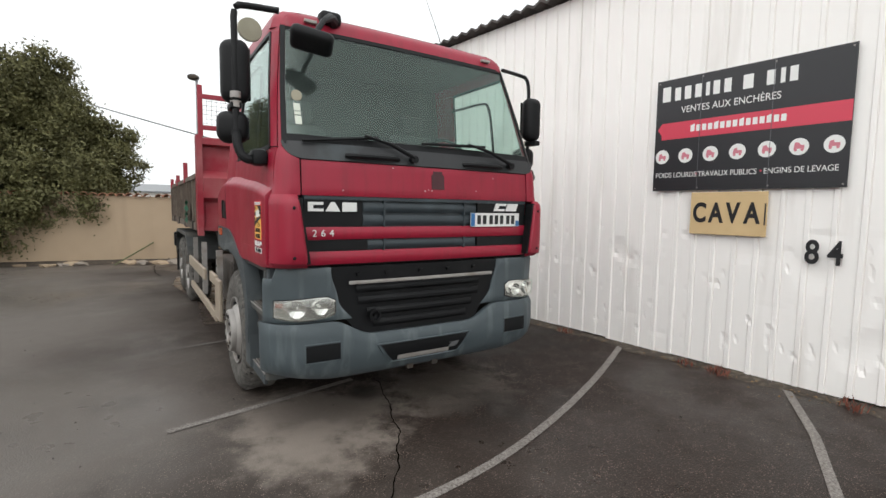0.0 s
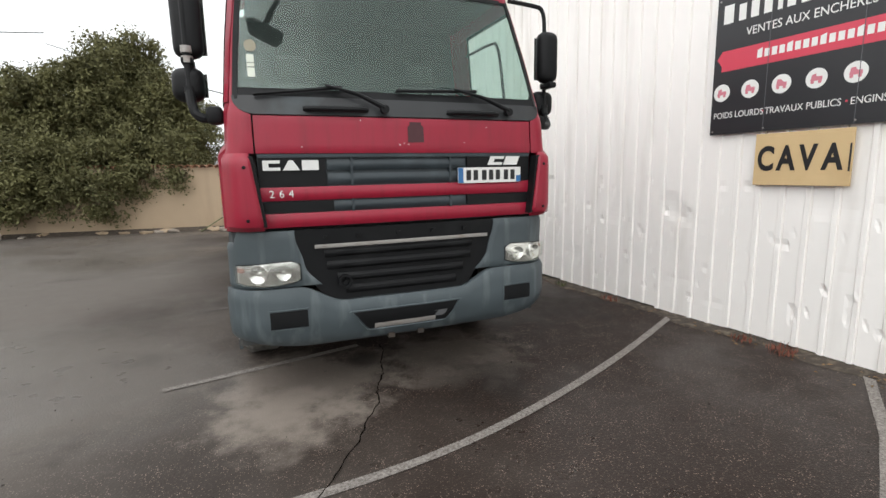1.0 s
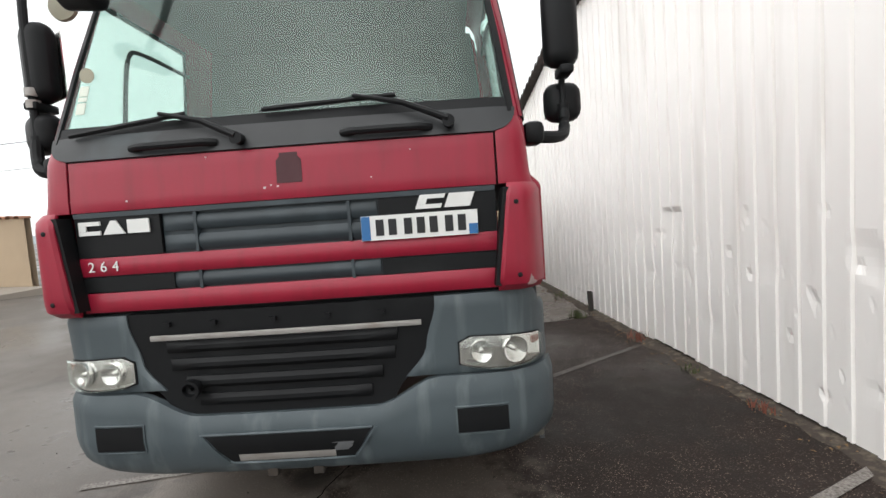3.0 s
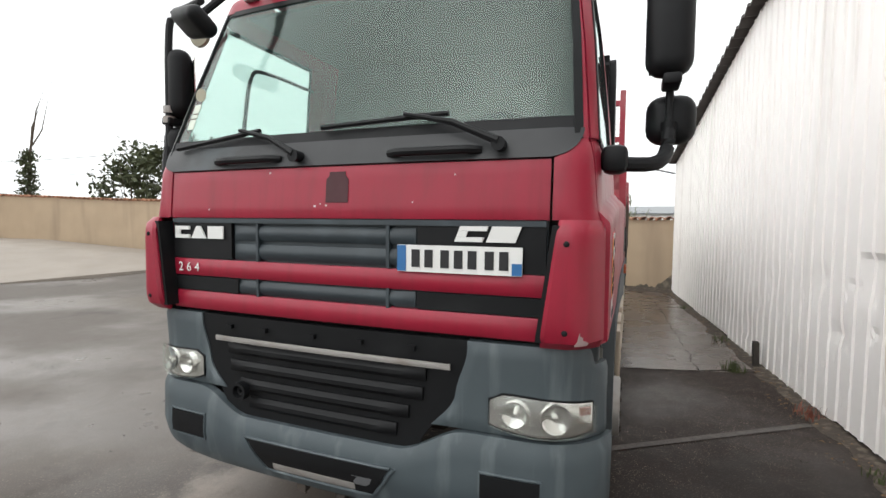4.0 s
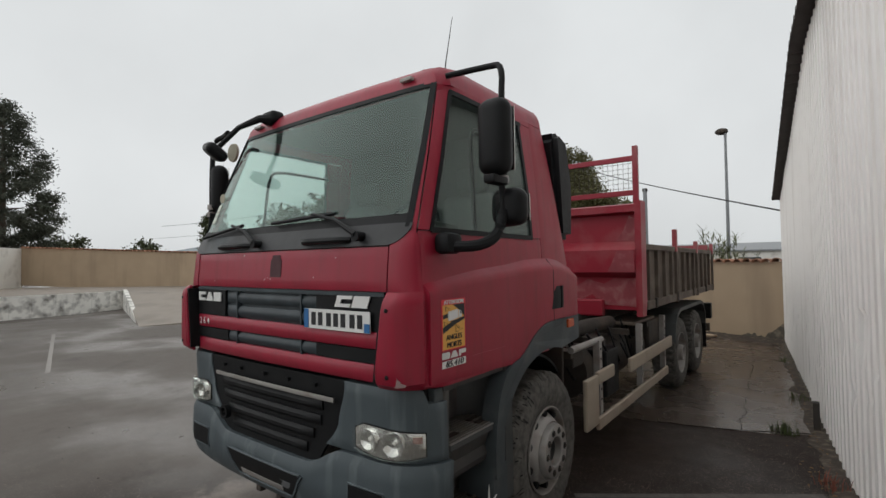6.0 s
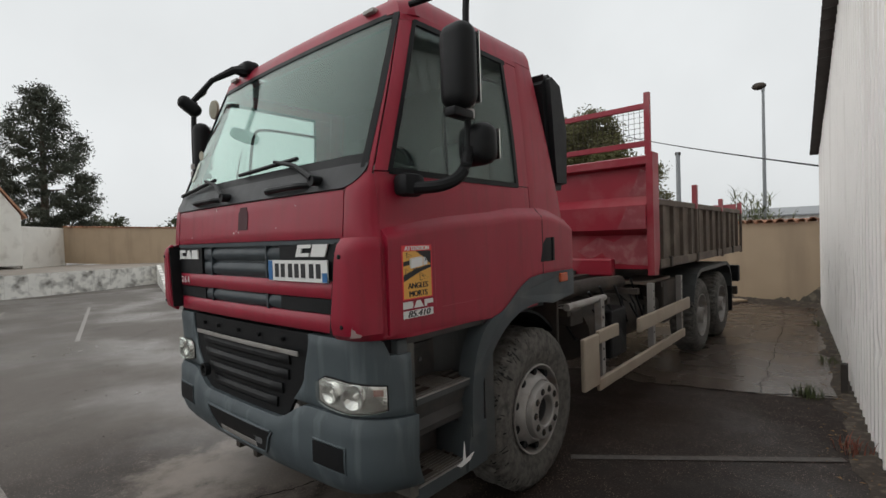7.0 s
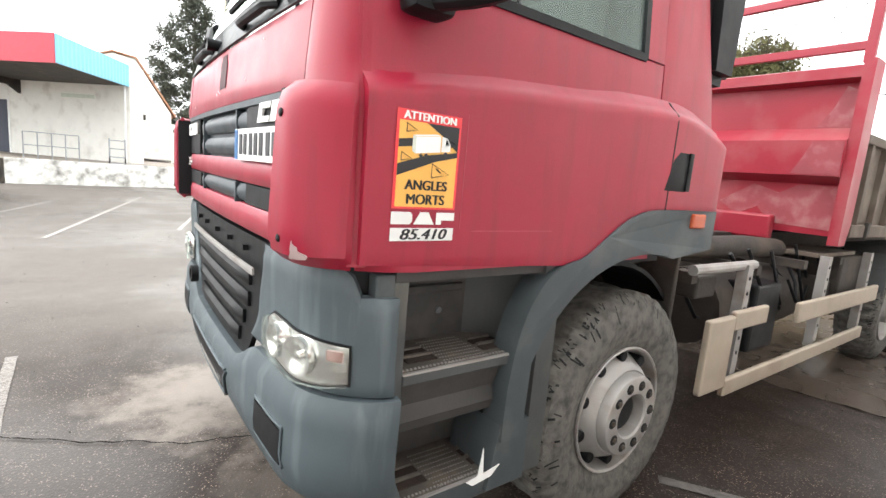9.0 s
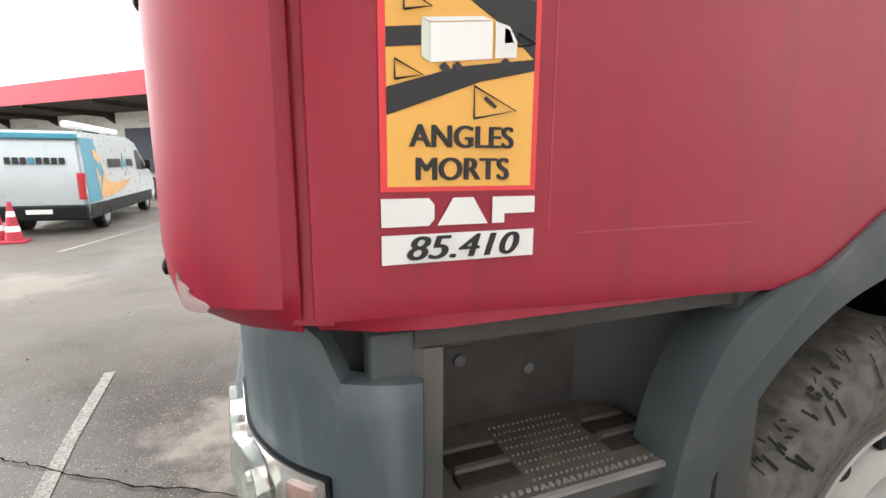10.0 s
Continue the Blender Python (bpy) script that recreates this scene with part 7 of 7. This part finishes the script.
for dy in (-0.2, 0.2):
    bm = bmesh.new()
    tube(bm, [(0, dy, 0.05), (-0.1, dy, 0.75)], 0.02, 6)
    part("upright", bm, M_GALV, trolley)
    bm = bmesh.new()
    lathe(bm, [(dy - 0.02, 0.09), (dy + 0.02, 0.09)], 12, "y", (0.0, 0, 0.09))
    part("wheel", bm, M_BLACK, trolley)
for z in (0.2, 0.45, 0.7):
    part("crossbar", boxed(-0.1 * z / 0.75 - 0.015, -0.1 * z / 0.75 + 0.015, -0.2, 0.2, z - 0.015, z + 0.015), M_GALV, trolley)
part("foot_plate", boxed(0, 0.3, -0.2, 0.2, 0.01, 0.03), M_GALV, trolley)
gab = thing("gabled_building", "white gable-ended outbuilding with tiled roof edge", "building", pose(-30.0, 1.3, 1.0))
bm = bmesh.new()
prism(bm, [(-6.5, 0), (1.75, 0), (1.75, 2.6), (0.05, 5.3), (-1.0, 5.45), (-6.5, 3.0)], "x", -8, 0)
part("wall", bm, M_WHITEWALL, gab)
bm = bmesh.new()
prism(bm, [(1.95, 2.45), (0.05, 5.35), (-1.0, 5.5), (-6.7, 3.0), (-6.7, 3.12), (-1.0, 5.57), (0.1, 5.42), (2.0, 2.5)], "x", -8.2, 0.15)
part("roof", bm, M_TILE, gab)
part("vent", boxed(0.0, 0.02, 0.2, 0.5, 2.1, 2.4), M_CHASSIS, gab)
bm = bmesh.new()
prism(bm, [(-30.0, 3.05), (-33.0, 5.4), (-33.1, 5.25), (-30.2, 2.95)], "z", 0.8, 3.05)
tagged(part("wall_link", bm, M_WHITEWALL), "low white wall joining the outbuilding", "wall", kind="structure")

# ---- vans and cones in front of the dock ----
M_VAN = mat("silver_white_van_paint", (0.5, 0.53, 0.54), 0.3, vary=0.05, scale=2, bump=0, coat=0.4)
M_TEAL = mat("teal_print", (0.06, 0.3, 0.42), 0.4, vary=0.15, scale=2, bump=0)
M_FLAME = mat("orange_print", (0.65, 0.35, 0.12), 0.4, vary=0.3, scale=6, bump=0)
M_TAIL = mat("red_tail_lens", (0.5, 0.02, 0.03), 0.2, bump=0)


def van(at, label, liveried):
    v = thing("panel_van", label, "van", at)
    # side outline, x ahead
    prof = [(-1.0, 0.45), (-1.05, 1.0), (-1.0, 2.3), (-0.85, 2.5), (2.9, 2.55), (3.3, 2.45), (4.05, 1.75), (4.2, 1.5), (4.75, 1.3), (4.92, 1.05), (4.95, 0.5), (4.6, 0.35), (-0.9, 0.35)]
    bm = bmesh.new()
    prism(bm, prof, "y", -0.98, 0.98)
    bmesh.ops.bevel(bm, geom=[e for e in bm.edges], offset=0.09, segments=2, affect="EDGES")
    for q in bm.verts:
        if q.co.z > 1.4:
            q.co.y *= 1 - 0.09 * (q.co.z - 1.4)
    body = part("body", bm, M_VAN, v, smooth=True)
    part("bumper", boxed(-1.12, -0.95, -0.95, 0.95, 0.35, 0.72, bevel=0.05), M_BLACK, v)
    for sg in (1, -1):
        def side(name, pts, material, lift=0.004, z_in=True):
            bm = bmesh.new()
            prism(bm, pts, "y", 0.0, sg * 0.006)
            for q in bm.verts:
                yb = 0.98 * (1 - 0.09 * max(0.0, q.co.z - 1.4))
                q.co.y += sg * (yb + lift)
            return part(name, bm, material, v)
        side("sill_trim", [(-0.95, 0.36), (4.4, 0.36), (4.4, 0.72), (-0.95, 0.72)], M_BLACK)
        side("side_window", [(3.0, 1.5), (3.0, 2.15), (3.35, 2.15), (3.95, 1.62), (3.95, 1.5)], M_INK)
        if liveried:
            side("livery", [(-0.95, 0.75), (-0.3, 0.75), (0.1, 1.5), (-0.2, 2.35), (-0.95, 2.35)], M_TEAL)
            side("livery", [(-0.2, 0.8), (0.7, 0.85), (1.6, 1.0), (2.2, 1.25), (1.2, 1.15), (0.4, 1.2), (-0.1, 2.0), (-0.35, 2.1)], M_FLAME, 0.007)
            for k in range(5):
                side("title_bar", [(0.55 + k * 0.2, 1.6), (0.7 + k * 0.2, 1.6), (0.7 + k * 0.2, 1.85), (0.55 + k * 0.2, 1.85)], M_INK, 0.007)
            side("title_mark", [(1.55, 1.5), (1.75, 2.05), (2.0, 1.5), (1.75, 1.7)], M_TEAL, 0.007)
            for k in range(3):
                side("title_bar", [(2.05 + k * 0.2, 1.62), (2.2 + k * 0.2, 1.62), (2.2 + k * 0.2, 1.85), (2.05 + k * 0.2, 1.85)], M_INK, 0.007)
        part("tail_lamp", boxed(-1.07, -0.93, sg * 0.88 - 0.08, sg * 0.88 + 0.08, 0.85, 1.5, bevel=0.03), M_TAIL, v)
        for xx in (0.0, 3.75):
            bm = bmesh.new()
            lathe(bm, [(-0.12, 0.34), (0.1, 0.345), (0.13, 0.3), (0.125, 0.22), (0.1, 0.2), (0.1, 0.02)], 24, "y")
            if sg < 0:
                for q in bm.verts:
                    q.co.y = -q.co.y
            w = part("wheel", bm, M_BLACK, v, smooth=True)
            w.matrix_basis = pose(xx, sg * 0.87, 0.345)
            bm = bmesh.new()
            lathe(bm, [(sg * 0.09, 0.21), (sg * 0.115, 0.2), (sg * 0.12, 0.03)], 16, "y")
            part("rim", bm, M_RIM, w, smooth=True)
        part("mirror", boxed(3.75, 3.95, sg * 1.1 - 0.08, sg * 1.1 + 0.08, 1.5, 1.85, bevel=0.04), M_BLACK, v, smooth=True)
    if liveried:
        for k in range(8):
            part("title_bar", boxed(-1.055, -1.045, -0.6 + k * 0.15, -0.49 + k * 0.15, 1.7, 1.86), M_TEAL if k == 4 else M_INK, v)
        part("roof_band", boxed(-1.03, -0.85, -0.86, 0.86, 2.3, 2.44, bevel=0.02), M_TEAL, v)
        bm = bmesh.new()
        tube(bm, [(-0.7, -0.55, 2.68), (2.6, -0.55, 2.7)], 0.09, 10)
        part("roof_tube", bm, M_WHITE, v, smooth=True)
        part("tube_bracket", boxed(0.0, 0.08, -0.6, -0.5, 2.5, 2.62), M_GALV, v)
        part("tube_bracket", boxed(2.0, 2.08, -0.6, -0.5, 2.5, 2.62), M_GALV, v)
    part("rear_plate", boxed(-1.13, -1.115, -0.26, 0.26, 0.52, 0.63), M_PLATE, v)
    part("windscreen", boxed(3.5, 3.52, -0.8, 0.8, 1.65, 2.2), M_INK, v)
    return v


van(pose(-10.7, -3.78, 0, 0, 0, 179) @ Matrix.Diagonal((1.05, 0.8, 0.8, 1)), "silver panel van with teal and orange livery, parked", True)
van(pose(-14.6, -10.0, 0, 0, 0, 160) @ Matrix.Scale(0.75, 4), "plain white van parked before the dock", False)


def traffic_cone(x, y):
    t = thing("traffic_cone", "red and white striped plastic traffic cone", "cone", pose(x, y, 0), "traffic cones")
    part("base", boxed(-0.19, 0.19, -0.19, 0.19, 0, 0.04, bevel=0.01), M_REDFASC, t)
    zs = [0.04, 0.2, 0.3, 0.46, 0.56, 0.72]
    for i, (a, b) in enumerate(zip(zs, zs[1:])):
        bm = bmesh.new()
        lathe(bm, [(a, 0.14 - 0.155 * a), (b, 0.14 - 0.155 * b)], 16, "z")
        part("cone_band", bm, M_WHITE if i % 2 else M_REDFASC, t, smooth=True)


traffic_cone(-8.75, -3.95)
traffic_cone(-8.95, -4.25)

# pieces of the coping last
coping(wall_n, BACK, 1.83, 0.2)
coping(wall_w, LEFT, 1.85, 0.25)
